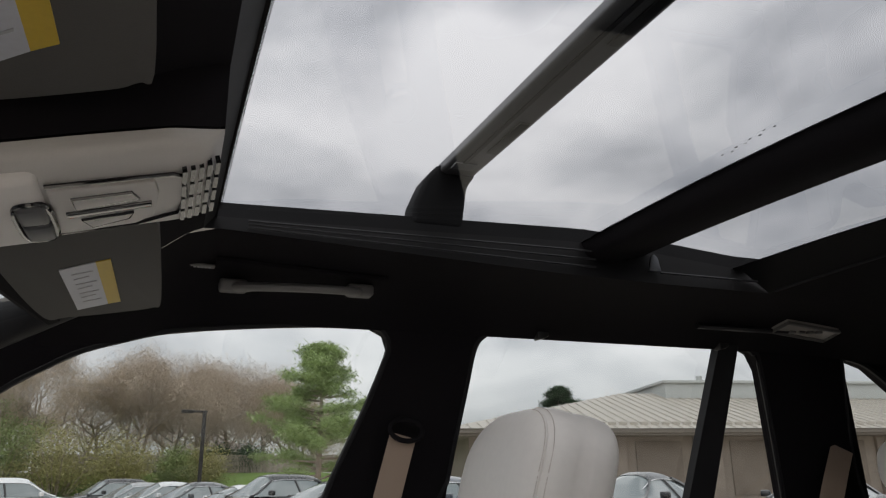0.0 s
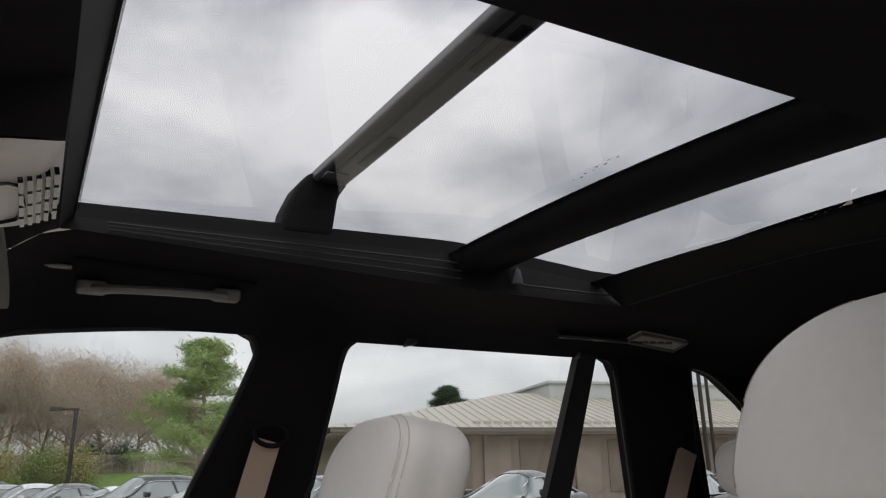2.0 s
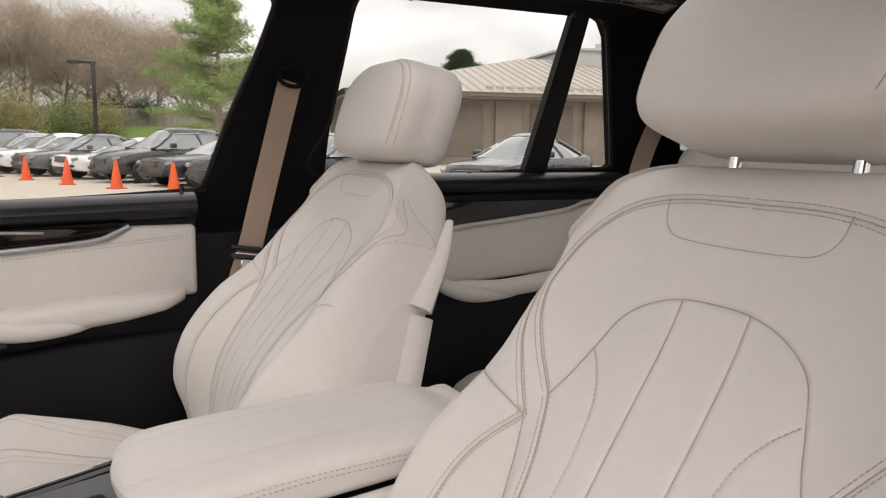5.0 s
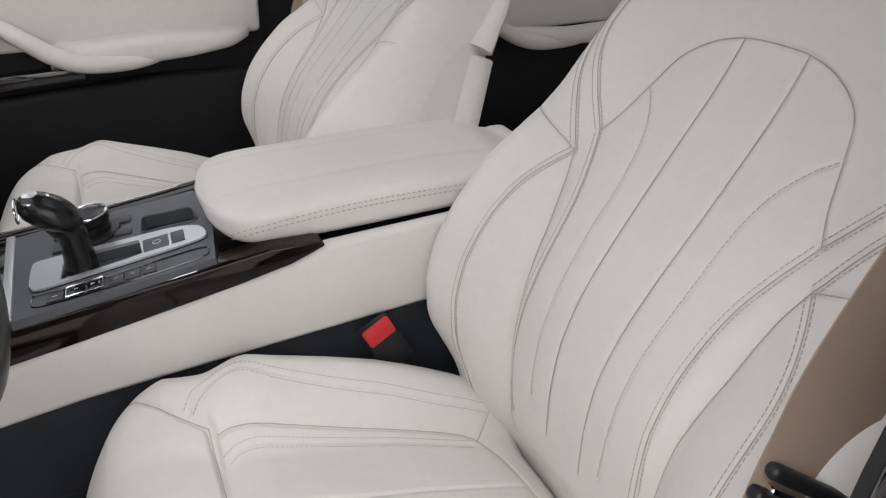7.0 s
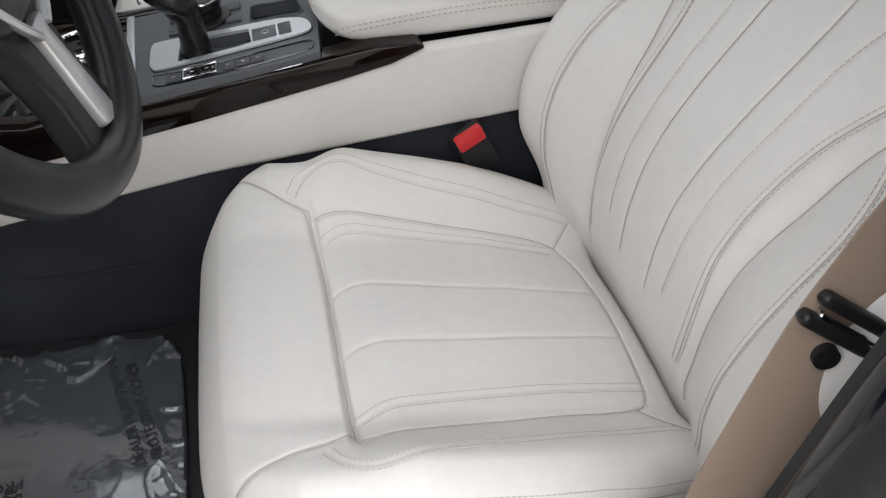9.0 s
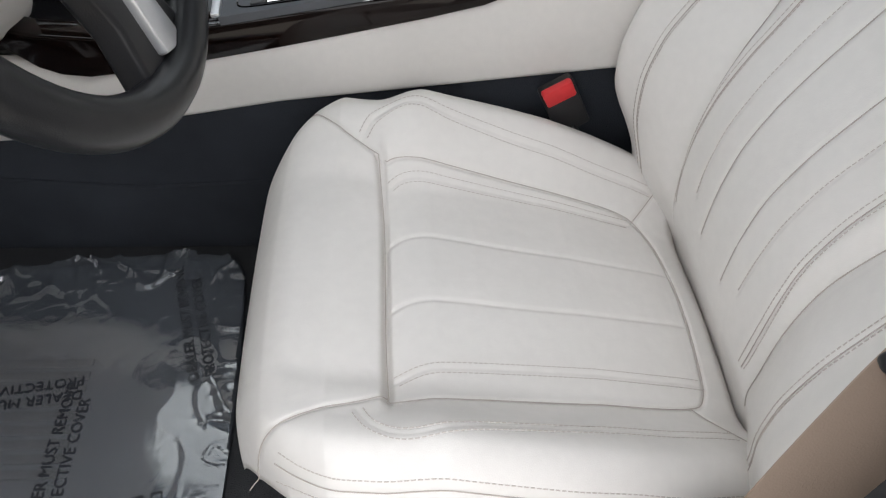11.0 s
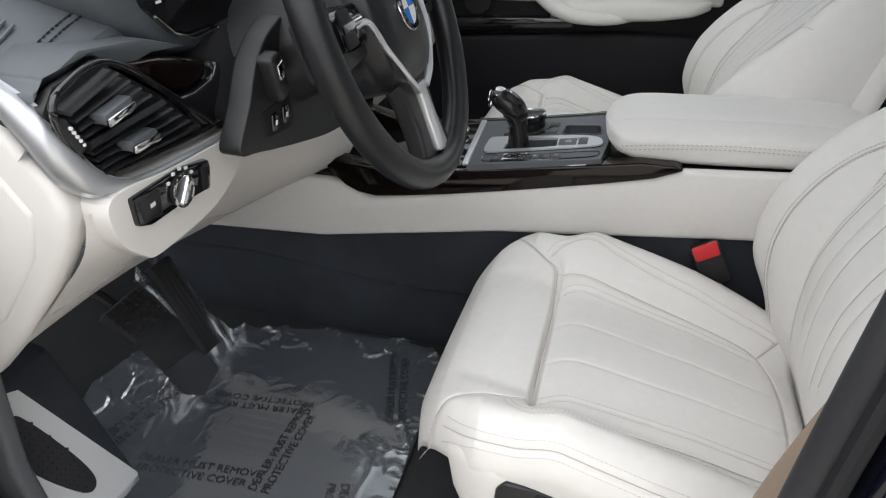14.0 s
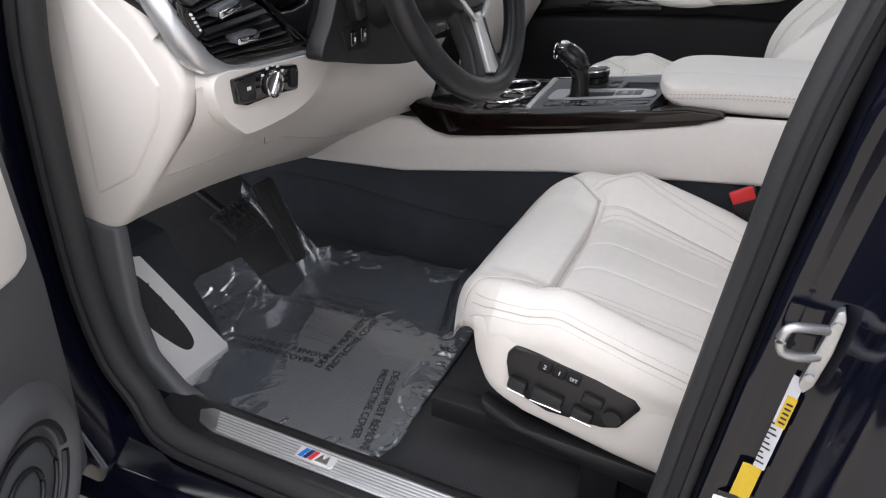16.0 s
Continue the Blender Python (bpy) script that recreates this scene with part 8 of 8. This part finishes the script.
def build_car(name, label, paint, tall, kind):
    """A parked car, nose towards -x, on z = 0. kind: sedan, suv or coupe."""
    c = thing(name, (0, 0, 0), label, "car", "parked cars")
    L, W = {"sedan": (4.8, 1.84), "suv": (4.6, 1.88), "coupe": (4.5, 1.86)}[kind]
    h = tall
    bl = 0.56 * h + 0.10
    hood = bl - 0.04
    hl = L / 2
    cowl, roof0, roof1, tail = {"sedan": (-0.95, -0.25, 0.85, 1.75), "suv": (-1.0, -0.35, 1.25, 2.05), "coupe": (-0.75, 0.05, 0.75, 1.75)}[kind]

    def section(x):
        """Half-width, bottom, shoulder, top of the lower body at x."""
        e = abs(x) / hl
        w = W / 2 * (1 - 0.06 * e ** 4 - 0.30 * max(0, (e - 0.72) / 0.28) ** 2.4)
        top = float(np.interp(x, [-hl, -hl + 0.08, -hl + 0.5, cowl, tail, hl - 0.12, hl], [0.62, 0.74, hood - 0.08, hood + 0.02, bl + 0.06, bl + 0.03, bl - 0.12]))
        low = float(np.interp(e, [0, 0.85, 1], [0.24, 0.24, 0.34]))
        return w, low, top

    def hull(u, v):
        x = -hl + L * u
        w, lo, top = section(x)
        p = [(-0.55, lo), (-0.94, lo + 0.02), (-1.0, lo + 0.16), (-0.985, (lo + top) / 2), (-1.0, top - 0.18), (-0.93, top - 0.05), (-0.78, top), (0, top + 0.03), (0.78, top), (0.93, top - 0.05), (1.0, top - 0.18), (0.985, (lo + top) / 2), (1.0, lo + 0.16), (0.94, lo + 0.02), (0.55, lo)]
        y, z = p[int(round(v * 14))]
        return (x, y * w, z)
    g = sheet(hull, 44, 15)
    ends = [[44 * 0 + k for k in range(15)], [43 * 15 + k for k in range(15)]]
    part("body", (g[0], g[1] + ends), paint, c, sharp=35)
    # greenhouse: one arched shell of glass, with the painted roof and pillars on it
    line = smooth_line([(cowl - 0.15, 0, bl - 0.03), ((cowl + roof0) / 2, 0, (bl + h) / 2 + 0.02), (roof0 + 0.1, 0, h - 0.04), ((roof0 + roof1) / 2, 0, h), (roof1, 0, h - 0.04), ((roof1 + tail) / 2 + 0.05, 0, (bl + h) / 2 + 0.06), (tail + 0.1, 0, bl + 0.02)], 60)
    lx, lz = [p.x for p in line], [p.z for p in line]

    def house(x, v, d=0.0):
        zt = float(np.interp(x, lx, lz))
        z = bl - 0.03 + (zt - bl + 0.03) * (1 - abs(v) ** 3.2)
        w = W / 2 * 0.93 * (1 - 0.14 * ((x - 0.3) / 1.6) ** 4)
        return Vector((x, v * (w + d) * (1 - 0.27 * (z - bl) / (h - bl)), z + d))
    x0, x1 = lx[0] + 0.02, lx[-1] - 0.02
    part("glass", sheet(lambda u, v: house(x0 + (x1 - x0) * u, 2 * v - 1), 40, 25), CAR_GLASS, c, "tinted windows", sharp=60)
    part("roof", sheet(lambda u, v: house(roof0 + 0.02 + (roof1 - roof0 + 0.05) * u, 1.36 * v - 0.68, 0.012), 16, 15), paint, c)
    for s in (-1, 1):
        part("pillar", tube([house(x0 + (roof0 + 0.1 - x0) * k / 8, s * (0.93 - 0.29 * k / 8), 0.006) for k in range(9)], 0.035, 6), paint, c)
        part("pillar", tube([house(x1 + (roof1 - 0.05 - x1) * k / 8, s * (0.93 - 0.29 * k / 8), 0.006) for k in range(9)], 0.06, 6), paint, c)
        part("pillar", tube([house((roof0 + roof1) / 2 + 0.05, s * (0.99 - 0.3 * k / 6), 0.003) for k in range(7)], 0.035, 6), PLASTIC_GREY, c)
        part("window_trim", tube([house(cowl + 0.3 + (roof1 - cowl + 0.1) * k / 14, s * (0.68 + 0.31 * (k / 14 < 0.0)), 0.012) for k in range(15)], 0.012, 6), CHROME, c)
        part("mirror", rbox((cowl + 0.35, min(s * W / 2 * 0.95, s * (W / 2 + 0.16)), bl + 0.0), (cowl + 0.50, max(s * W / 2 * 0.95, s * (W / 2 + 0.16)), bl + 0.15), 0.04, 2), paint, c)
        part("headlight", turned(rbox((-0.10, -0.20, -0.045), (0.10, 0.20, 0.045), 0.035, 2), pose(-hl + 0.20, s * W / 2 * 0.66, 0.63 if kind != "suv" else 0.70, 0, -14, s * 38)), HEADLAMP, c, "clear headlight")
        part("fog_light", rbox((-hl - 0.01, s * W / 2 * 0.66 - 0.10, 0.38), (-hl + 0.12, s * W / 2 * 0.66 + 0.10, 0.46), 0.02), PLASTIC_GREY, c)
        for x in (-hl + 0.88, hl - 0.95):
            wh = part("wheel", tube([(x, s * (W / 2 - 0.21), 0.33), (x, s * (W / 2 + 0.005), 0.33)], 0.33, 24), TYRE, c, "black tyre on an alloy rim")
            part("rim", tube([(x, s * (W / 2 - 0.02), 0.33), (x, s * (W / 2 + 0.012), 0.33)], 0.225, 20), RIM, wh)
            for k in range(5):
                a = 2 * math.pi * k / 5
                part("spoke_gap", tube([(x + 0.13 * math.cos(a), s * (W / 2 + 0.008), 0.33 + 0.13 * math.sin(a)), (x + 0.13 * math.cos(a), s * (W / 2 + 0.016), 0.33 + 0.13 * math.sin(a))], 0.05, 8), TYRE, wh)
            part("wheel_arch", tube([(x + 0.37 * math.cos(a), s * (W / 2 * 0.995), 0.33 + 0.37 * math.sin(a)) for a in np.linspace(0, math.pi, 14)], 0.03, 6), PLASTIC_GREY, c)
    gr = part("grille", rbox((-hl - 0.02, -0.38, 0.50), (-hl + 0.10, 0.38, 0.70), 0.05, 2), PLASTIC_GREY, c, "dark radiator grille")
    for k in range(3):
        part("grille_bar", rbox((-hl - 0.028, -0.34, 0.54 + 0.05 * k), (-hl - 0.015, 0.34, 0.546 + 0.05 * k), 0), CHROME, gr)
    part("air_intake", rbox((-hl - 0.01, -0.6, 0.28), (-hl + 0.1, 0.6, 0.40), 0.03, 2), PLASTIC_GREY, c)
    return c


def park(c, x, y, head):
    c.matrix_basis = pose(x, y, 0, 0, 0, head)


# front row: noses on a line marked by cones
ROW_DIR = Vector((-0.40, 0.915, 0))
ROW_IN = Vector((0.915, 0.40, 0))
HEAD = 23.6
spec = [
    ("black", (0.012, 0.013, 0.015), 1.42, "sedan", "dark grey parked saloon beside an orange cone"),
    ("black", (0.010, 0.010, 0.012), 1.38, "coupe", "black parked coupe with a low roof"),
    ("black", (0.015, 0.015, 0.017), 1.60, "suv", "black parked crossover with a chrome grille"),
    ("white", (0.72, 0.73, 0.74), 1.30, "coupe", "white parked sports car with its roof up"),
    ("grey", (0.09, 0.095, 0.10), 1.42, "sedan", "grey parked saloon in the front row of cars"),
    ("white", (0.70, 0.71, 0.72), 1.45, "sedan", "white parked saloon in the front row of cars"),
    ("silver", (0.38, 0.39, 0.40), 1.45, "sedan", "silver parked saloon in the front row of cars"),
    ("black", (0.02, 0.02, 0.022), 1.62, "suv", "black parked estate car in the front row"),
]
o = Vector((3.3, 16.9, 0))
for k, (nm, colr, tall, kind, lab) in enumerate(spec):
    p = o + ROW_DIR * (0.9 + 2.62 * k) + ROW_IN * 3.0
    c = build_car("parked_car", lab, car_paint("paint_%s_%d" % (nm, k), colr), tall, kind)
    park(c, p.x, p.y, HEAD)
second = [("white", (0.74, 0.75, 0.76), 1.62, "suv", "white parked estate in the second row"), ("silver", (0.42, 0.44, 0.45), 1.42, "sedan", "silver parked saloon in the second row"), ("grey", (0.10, 0.11, 0.12), 1.60, "suv", "grey parked crossover in the second row"), ("white", (0.7, 0.71, 0.73), 1.43, "sedan", "white parked saloon in the second row"), ("black", (0.015, 0.016, 0.02), 1.45, "sedan", "black parked saloon in the second row")]
for k, (nm, colr, tall, kind, lab) in enumerate(second):
    p = o + ROW_DIR * (10.0 + 2.9 * k) + ROW_IN * (-4.0 + 0.2 * k) + Vector((0, 6, 0))
    c = build_car("parked_car", lab, car_paint("paint2_%s_%d" % (nm, k), colr), tall, kind)
    park(c, p.x, p.y, HEAD + 180)
near = [((10.4, 14.6), (0.014, 0.015, 0.018), 1.47, "sedan", "black parked saloon with a chrome grille, near the brick building"), ((14.0, 13.0), (0.02, 0.022, 0.026), 1.46, "sedan", "dark parked saloon near the brick building"), ((6.6, 17.4), (0.02, 0.03, 0.05), 1.44, "sedan", "dark blue parked saloon facing the camera car"), ((17.6, 11.4), (0.10, 0.10, 0.11), 1.5, "sedan", "grey parked saloon near the brick building")]
for k, (xy, colr, tall, kind, lab) in enumerate(near):
    c = build_car("parked_car", lab, car_paint("paint3_%d" % k, colr), tall, kind)
    park(c, xy[0], xy[1], HEAD + 4)

ORANGE = mat("cone_orange", (0.75, 0.10, 0.02), 0.55, vary=0.1, bump=0.05)


def build_cone():
    c = thing("traffic_cone", (0, 0, 0), "bright orange traffic cone on the concrete", "traffic cone", "traffic cones")
    part("body", sheet(lambda u, v: tuple((0.155 - 0.125 * u) * f for f in (math.cos(2 * math.pi * v), math.sin(2 * math.pi * v))) + (0.03 + 0.68 * u,), 14, 24, True), ORANGE, c)
    part("tip", tube([(0, 0, 0.70), (0, 0, 0.715)], 0.03, 16), ORANGE, c)
    part("base", rbox((-0.19, -0.19, 0.0), (0.19, 0.19, 0.035), 0.012), ORANGE, c)
    return c


cone = build_cone()
cone.matrix_basis = pose(2.81, 17.6, 0)
for x, y in ((1.73, 19.88), (0.64, 22.1), (-0.44, 25.0), (-1.4, 27.4), (8.5, 23.3), (-2.5, 29.8)):
    copy_thing(cone, pose(x, y, 0, 0, 0, 15 * x))

# ---- trees, shrubs, fence, houses ----
BARK = mat("grey_brown_bark", (0.30, 0.245, 0.20), 0.95, vary=0.3, grain=30, bump=0.8)
BUD = mat("brown_twigs", (0.42, 0.345, 0.265), 0.9, vary=0.3)
NEEDLE = mat("pine_needles", (0.24, 0.33, 0.12), 0.8, vary=0.35, scale=1.5, grain=20)
LEAF_YELLOW = mat("young_yellow_leaves", (0.30, 0.28, 0.12), 0.8, vary=0.35, scale=1.5, grain=20)
LEAF_GREEN = mat("young_green_leaves", (0.20, 0.25, 0.10), 0.8, vary=0.35, scale=1.5, grain=20)
LEAF_DARK = mat("dark_evergreen", (0.03, 0.06, 0.025), 0.85, vary=0.4, scale=1.5, grain=20)


def grow(rng, p, d, length, r, depth, out, tips, spread=0.55, up=0.10):
    """Limbs that fork and thin out."""
    n = 4
    pts, rad = [p], [r]
    for k in range(n):
        d = (d + Vector((rng.uniform(-1, 1), rng.uniform(-1, 1), rng.uniform(-0.5, 1.0))) * 0.14 + Vector((0, 0, up * 0.3))).normalized()
        p = p + d * (length / n)
        pts.append(p)
        rad.append(r * (1 - 0.42 * (k + 1) / n))
    out.append(tube(pts, rad, 5 if depth < 3 else 3, ends=False))
    if depth <= 1:
        tips.append(p)
    if depth == 0:
        return
    for _ in range(3 if depth > 1 else 4):
        a = Vector((rng.uniform(-1, 1), rng.uniform(-1, 1), rng.uniform(-0.25, 0.8)))
        q = pts[rng.choice((2, 3, 4, 4))]
        grow(rng, q, (d * (1 - spread) + a.normalized() * spread).normalized(), length * rng.uniform(0.58, 0.82), rad[-1] * rng.uniform(0.6, 0.85), depth - 1, out, tips, spread, up)


def tufts(rng, centres, count, size, reach, flat=0.7, slim=0.4):
    verts, faces = [], []
    for c in centres:
        for _ in range(count):
            p = c + Vector((rng.gauss(0, reach), rng.gauss(0, reach), rng.gauss(0, reach * flat)))
            a = Vector((rng.uniform(-1, 1), rng.uniform(-1, 1), rng.uniform(-1, 1))).normalized()
            b = a.cross(Vector((rng.uniform(-1, 1), rng.uniform(-1, 1), rng.uniform(-1, 1)))).normalized()
            s = size * rng.uniform(0.6, 1.3)
            k = len(verts)
            verts += [p - a * s, p + b * s * slim, p + a * s, p - b * s * slim]
            faces.append([k, k + 1, k + 2, k + 3])
    return verts, faces


def bare_tree(seed, x, y, height, label="bare grey-brown tree with fine spring twigs", buds=True, depth=5):
    rng = random.Random(seed)
    z = ground_z(x, y)
    t = thing("bare_tree", (x, y, z), label, "tree", "bare trees")
    out, tips = [], []
    grow(rng, Vector((x, y, z - 0.1)), Vector((rng.uniform(-0.15, 0.15), 0, 1)), height * 0.255, height * 0.012, depth, out, tips)
    for f in (0.45, 0.7, 0.9):
        for _ in range(2):
            a = rng.uniform(0, 2 * math.pi)
            grow(rng, Vector((x, y, z + f * height * 0.25)), Vector((math.cos(a), math.sin(a), 0.45)).normalized(), height * 0.15, height * 0.005, depth - 2, out, tips)
    part("trunk", out[0], BARK, t)
    part("branches", cat(*out[1:]), BARK, t)["kind"] = "stuff"
    if buds:
        part("twigs", tufts(rng, tips, 6, 0.46, 0.40, 0.9, 0.012), BUD, t)["kind"] = "stuff"
    return t


def pine(seed, x, y, height, base, width, name="pine_tree", label="green pine tree with an uneven open crown", needles=NEEDLE, count=95):
    rng = random.Random(seed)
    z = ground_z(x, y)
    t = thing(name, (x, y, z), label, "tree")
    part("trunk", tube([(x, y, z - 0.1), (x + 0.1, y, z + height * 0.5), (x, y, z + height)], [height * 0.022, height * 0.014, 0.02], 8), BARK, t)
    limbs, centres = [], []
    for k in range(84):
        f = rng.random() ** 0.8
        h = base + (height - base) * f
        r = width * (1 - f) ** 0.7 * rng.uniform(0.45, 1.1) * min(1.0, 0.6 + 2.0 * f) + 0.08
        a = rng.uniform(0, 2 * math.pi)
        p, q = Vector((x, y, z + h)), Vector((x + r * math.cos(a), y + r * math.sin(a), z + h + r * rng.uniform(0.05, 0.35)))
        limbs.append(tube([p, p.lerp(q, 0.5) - Vector((0, 0, 0.06)), q], [0.05, 0.035, 0.012], 4))
        centres += [p.lerp(q, g) for g in (0.55, 0.75, 0.9, 1.0)]
    part("limbs", cat(*limbs), BARK, t)["kind"] = "stuff"
    part("crown", tufts(rng, centres, 2 * count, 0.15, 0.25, 0.5, 0.10), needles, t)["kind"] = "stuff"


def shrub(seed, x, y, height, width, leaf, label):
    rng = random.Random(seed)
    z = ground_z(x, y)
    t = thing("shrub", (x, y, z), label, "shrub", "shrubs")
    stems, centres = [], []
    for k in range(26):
        a, r = rng.uniform(0, 2 * math.pi), width * rng.random() ** 0.6
        q = Vector((x + r * math.cos(a), y + r * math.sin(a), z + height * rng.uniform(0.35, 1.0) * (1 - 0.35 * r / width)))
        stems.append(tube([(x + 0.2 * r * math.cos(a), y + 0.2 * r * math.sin(a), z), Vector((x, y, z)).lerp(q, 0.6) + Vector((0, 0, 0.15)), q], [0.03, 0.02, 0.006], 4))
        centres += [Vector((x, y, z + 0.2)).lerp(q, g) for g in (0.45, 0.7, 1.0)]
    part("stems", cat(*stems), BARK, t)["kind"] = "stuff"
    part("leaves", tufts(rng, centres, 130, 0.06, 0.38, 0.8), leaf, t)["kind"] = "stuff"


pine(3, 7.0, 35.0, 7.6, 1.4, 3.7, count=50)
pine(8, 32.6, 60.0, 9.3, 4.5, 3.4, "conifer", "dark conifer behind the brick building", LEAF_DARK, 60)
for k, (x, y, hgt) in enumerate(((-9.5, 50, 10.5), (-6.2, 47, 11.5), (-3.6, 52, 12.0), (-1.2, 48.5, 11.0), (0.8, 53, 11.5), (2.4, 49, 10.0), (4.6, 55, 11.5), (6.2, 50.5, 9.5), (9.0, 58, 10), (11.5, 62, 9.5), (-13, 53, 12), (-16.5, 49, 11))):
    bare_tree(20 + k, x, y, hgt, depth=6)
for k in range(13):
    bare_tree(40 + k, -19 + 2.4 * k, 57 + 5 * ((k * 7) % 3), 10.5 + (k * 5) % 4, depth=5)
for k, (x, y, hgt) in enumerate(((25.5, 62, 9.0), (30.0, 64, 9.5), (19.0, 62, 8.0), (21.5, 66, 9.0), (36.5, 64, 12.0), (39.5, 66, 13.0), (42.0, 65, 12.5))):
    bare_tree(60 + k, x, y, hgt, "bare tree behind the brick building", True, 5)
for k, (x, y, hgt, w, leaf, lab) in enumerate(((-4.6, 43.5, 4.2, 2.2, LEAF_YELLOW, "yellow-green budding shrub on the bank"), (-1.8, 44.2, 3.4, 1.8, LEAF_YELLOW, "yellow-green budding shrub on the bank"), (-7.6, 44.5, 4.8, 2.4, LEAF_GREEN, "loose green shrub in young leaf"), (1.0, 44.6, 2.0, 0.9, LEAF_GREEN, "small upright green shrub"), (2.2, 45.0, 2.2, 1.5, LEAF_YELLOW, "yellow flowering shrub on the bank"), (5.2, 47.5, 1.6, 1.2, LEAF_DARK, "dark rounded evergreen bush"), (-11.0, 45.0, 4.5, 2.6, LEAF_YELLOW, "yellow-green budding shrub on the bank"), (3.6, 48.0, 1.5, 1.0, LEAF_DARK, "dark rounded evergreen bush"))):
    shrub(90 + k, x, y, hgt, w, leaf, lab)

FENCE_WOOD = mat("weathered_fence_wood", (0.27, 0.23, 0.19), 0.9, vary=0.2, per_piece=0.15)


def build_fence():
    f = thing("wooden_fence", (4, 46.6, 2.0), "weathered grey wooden board fence on the bank", "fence")
    me = None
    for k in range(110):
        x = -6.0 + 0.165 * k
        z = ground_z(x, 46.6)
        bd = part("board", rbox((0, 0, 0), (0.15, 0.02, 1.0 + 0.0), 0.0), FENCE_WOOD, None) if me is None else new("board", me)
        me = me or bd.data
        bd.parent = f
        bd.matrix_parent_inverse = f.matrix_basis.inverted()
        bd.matrix_basis = pose(x, 46.6, z + 0.05)
    for k in range(10):
        x = -6.0 + 2.0 * k
        part("post", rbox((x, 46.62, 1.4), (x + 0.1, 46.72, 3.1), 0.01), FENCE_WOOD, f)
    part("rail", rbox((-6, 46.62, 2.75), (12.2, 46.68, 2.85), 0.01), FENCE_WOOD, f)


build_fence()
LAMP_BROWN = mat("dark_bronze_metal", (0.03, 0.028, 0.026), 0.5, 0.5)


def build_lamp(x, y, hgt, arm):
    l = thing("parking_lamp", (x, y, ground_z(x, y)), "dark parking lot lamp post with a flat head", "street lamp", "lamp posts")
    part("post", rbox((x - 0.07, y - 0.07, 0), (x + 0.07, y + 0.07, hgt), 0.01), LAMP_BROWN, l)
    part("arm", rbox((x - arm, y - 0.05, hgt - 0.06), (x + 0.1, y + 0.05, hgt + 0.02), 0.01), LAMP_BROWN, l)
    part("head", rbox((x - arm - 0.35, y - 0.18, hgt - 0.08), (x - arm + 0.1, y + 0.18, hgt + 0.03), 0.03), LAMP_BROWN, l)


build_lamp(1.73, 30.0, 4.0, 0.5)
build_lamp(33.0, 30.0, 8.5, 0.5)
build_lamp(28.3, 26.0, 7.6, 0.4)
SIDING = mat("pale_siding", (0.60, 0.60, 0.58), 0.7, vary=0.06)
SHINGLE = mat("brown_shingle", (0.30, 0.27, 0.25), 0.9, vary=0.2)


def build_house(x, y, w, d, hgt):
    z = ground_z(x, y)
    hs = thing("house", (x, y, z), "pale suburban house with a brown gable roof, behind trees", "house", "houses")
    part("wall", rbox((x - w / 2, y, z), (x + w / 2, y + d, z + hgt), 0.02), SIDING, hs)
    part("roof", prism([(x - w / 2 - 0.5, z + hgt), (x + w / 2 + 0.5, z + hgt), (x, z + hgt + w * 0.28)], "y", y - 0.4, y + d + 0.4, 0.03), SHINGLE, hs)
    for k in range(3):
        xx = x - w / 2 + w * (0.2 + 0.27 * k)
        win = part("window", rbox((xx, y - 0.06, z + 1.0), (xx + 1.1, y + 0.02, z + 2.3), 0.02), STICKER_WHITE, hs)
        part("pane", rbox((xx + 0.08, y - 0.08, z + 1.08), (xx + 1.02, y - 0.05, z + 2.22), 0), CAR_GLASS, win)


build_house(4.6, 78, 6, 8, 2.6)

FAR_LEAF = mat("far_woodland_leaves", (0.26, 0.24, 0.15), 0.9, vary=0.3, scale=0.3, grain=4)


def build_far_woods():
    """A low belt of mixed spring woods that closes the view behind the houses."""
    rng = random.Random(5)
    centres = []
    for k in range(900):
        x = rng.uniform(-75, 22)
        top = 5.6 + 1.6 * noise.noise(Vector((x * 0.11, 3.0, 1.0))) + 1.0 * noise.noise(Vector((x * 0.5, 7.0, 2.0)))
        centres.append(Vector((x, 92 + rng.uniform(-4, 4), 2.0 + top * rng.random() ** 0.7)))
    tagged(part("far_woods", tufts(rng, centres, 90, 0.13, 0.8, 0.7, 0.25), FAR_LEAF), "olive and tan belt of distant spring woods", "woods", kind="stuff")


build_far_woods()
for k, (x, y, hgt, w, lab) in enumerate(((-9.5, 46.5, 6.2, 2.6, "tall loose willow shrub in young leaf"), (-13.5, 47.5, 7.0, 3.0, "tall loose willow shrub in young leaf"), (-18.0, 47.0, 6.5, 3.0, "tall loose willow shrub in young leaf"))):
    shrub(120 + k, x, y, hgt, w, LEAF_GREEN, lab)
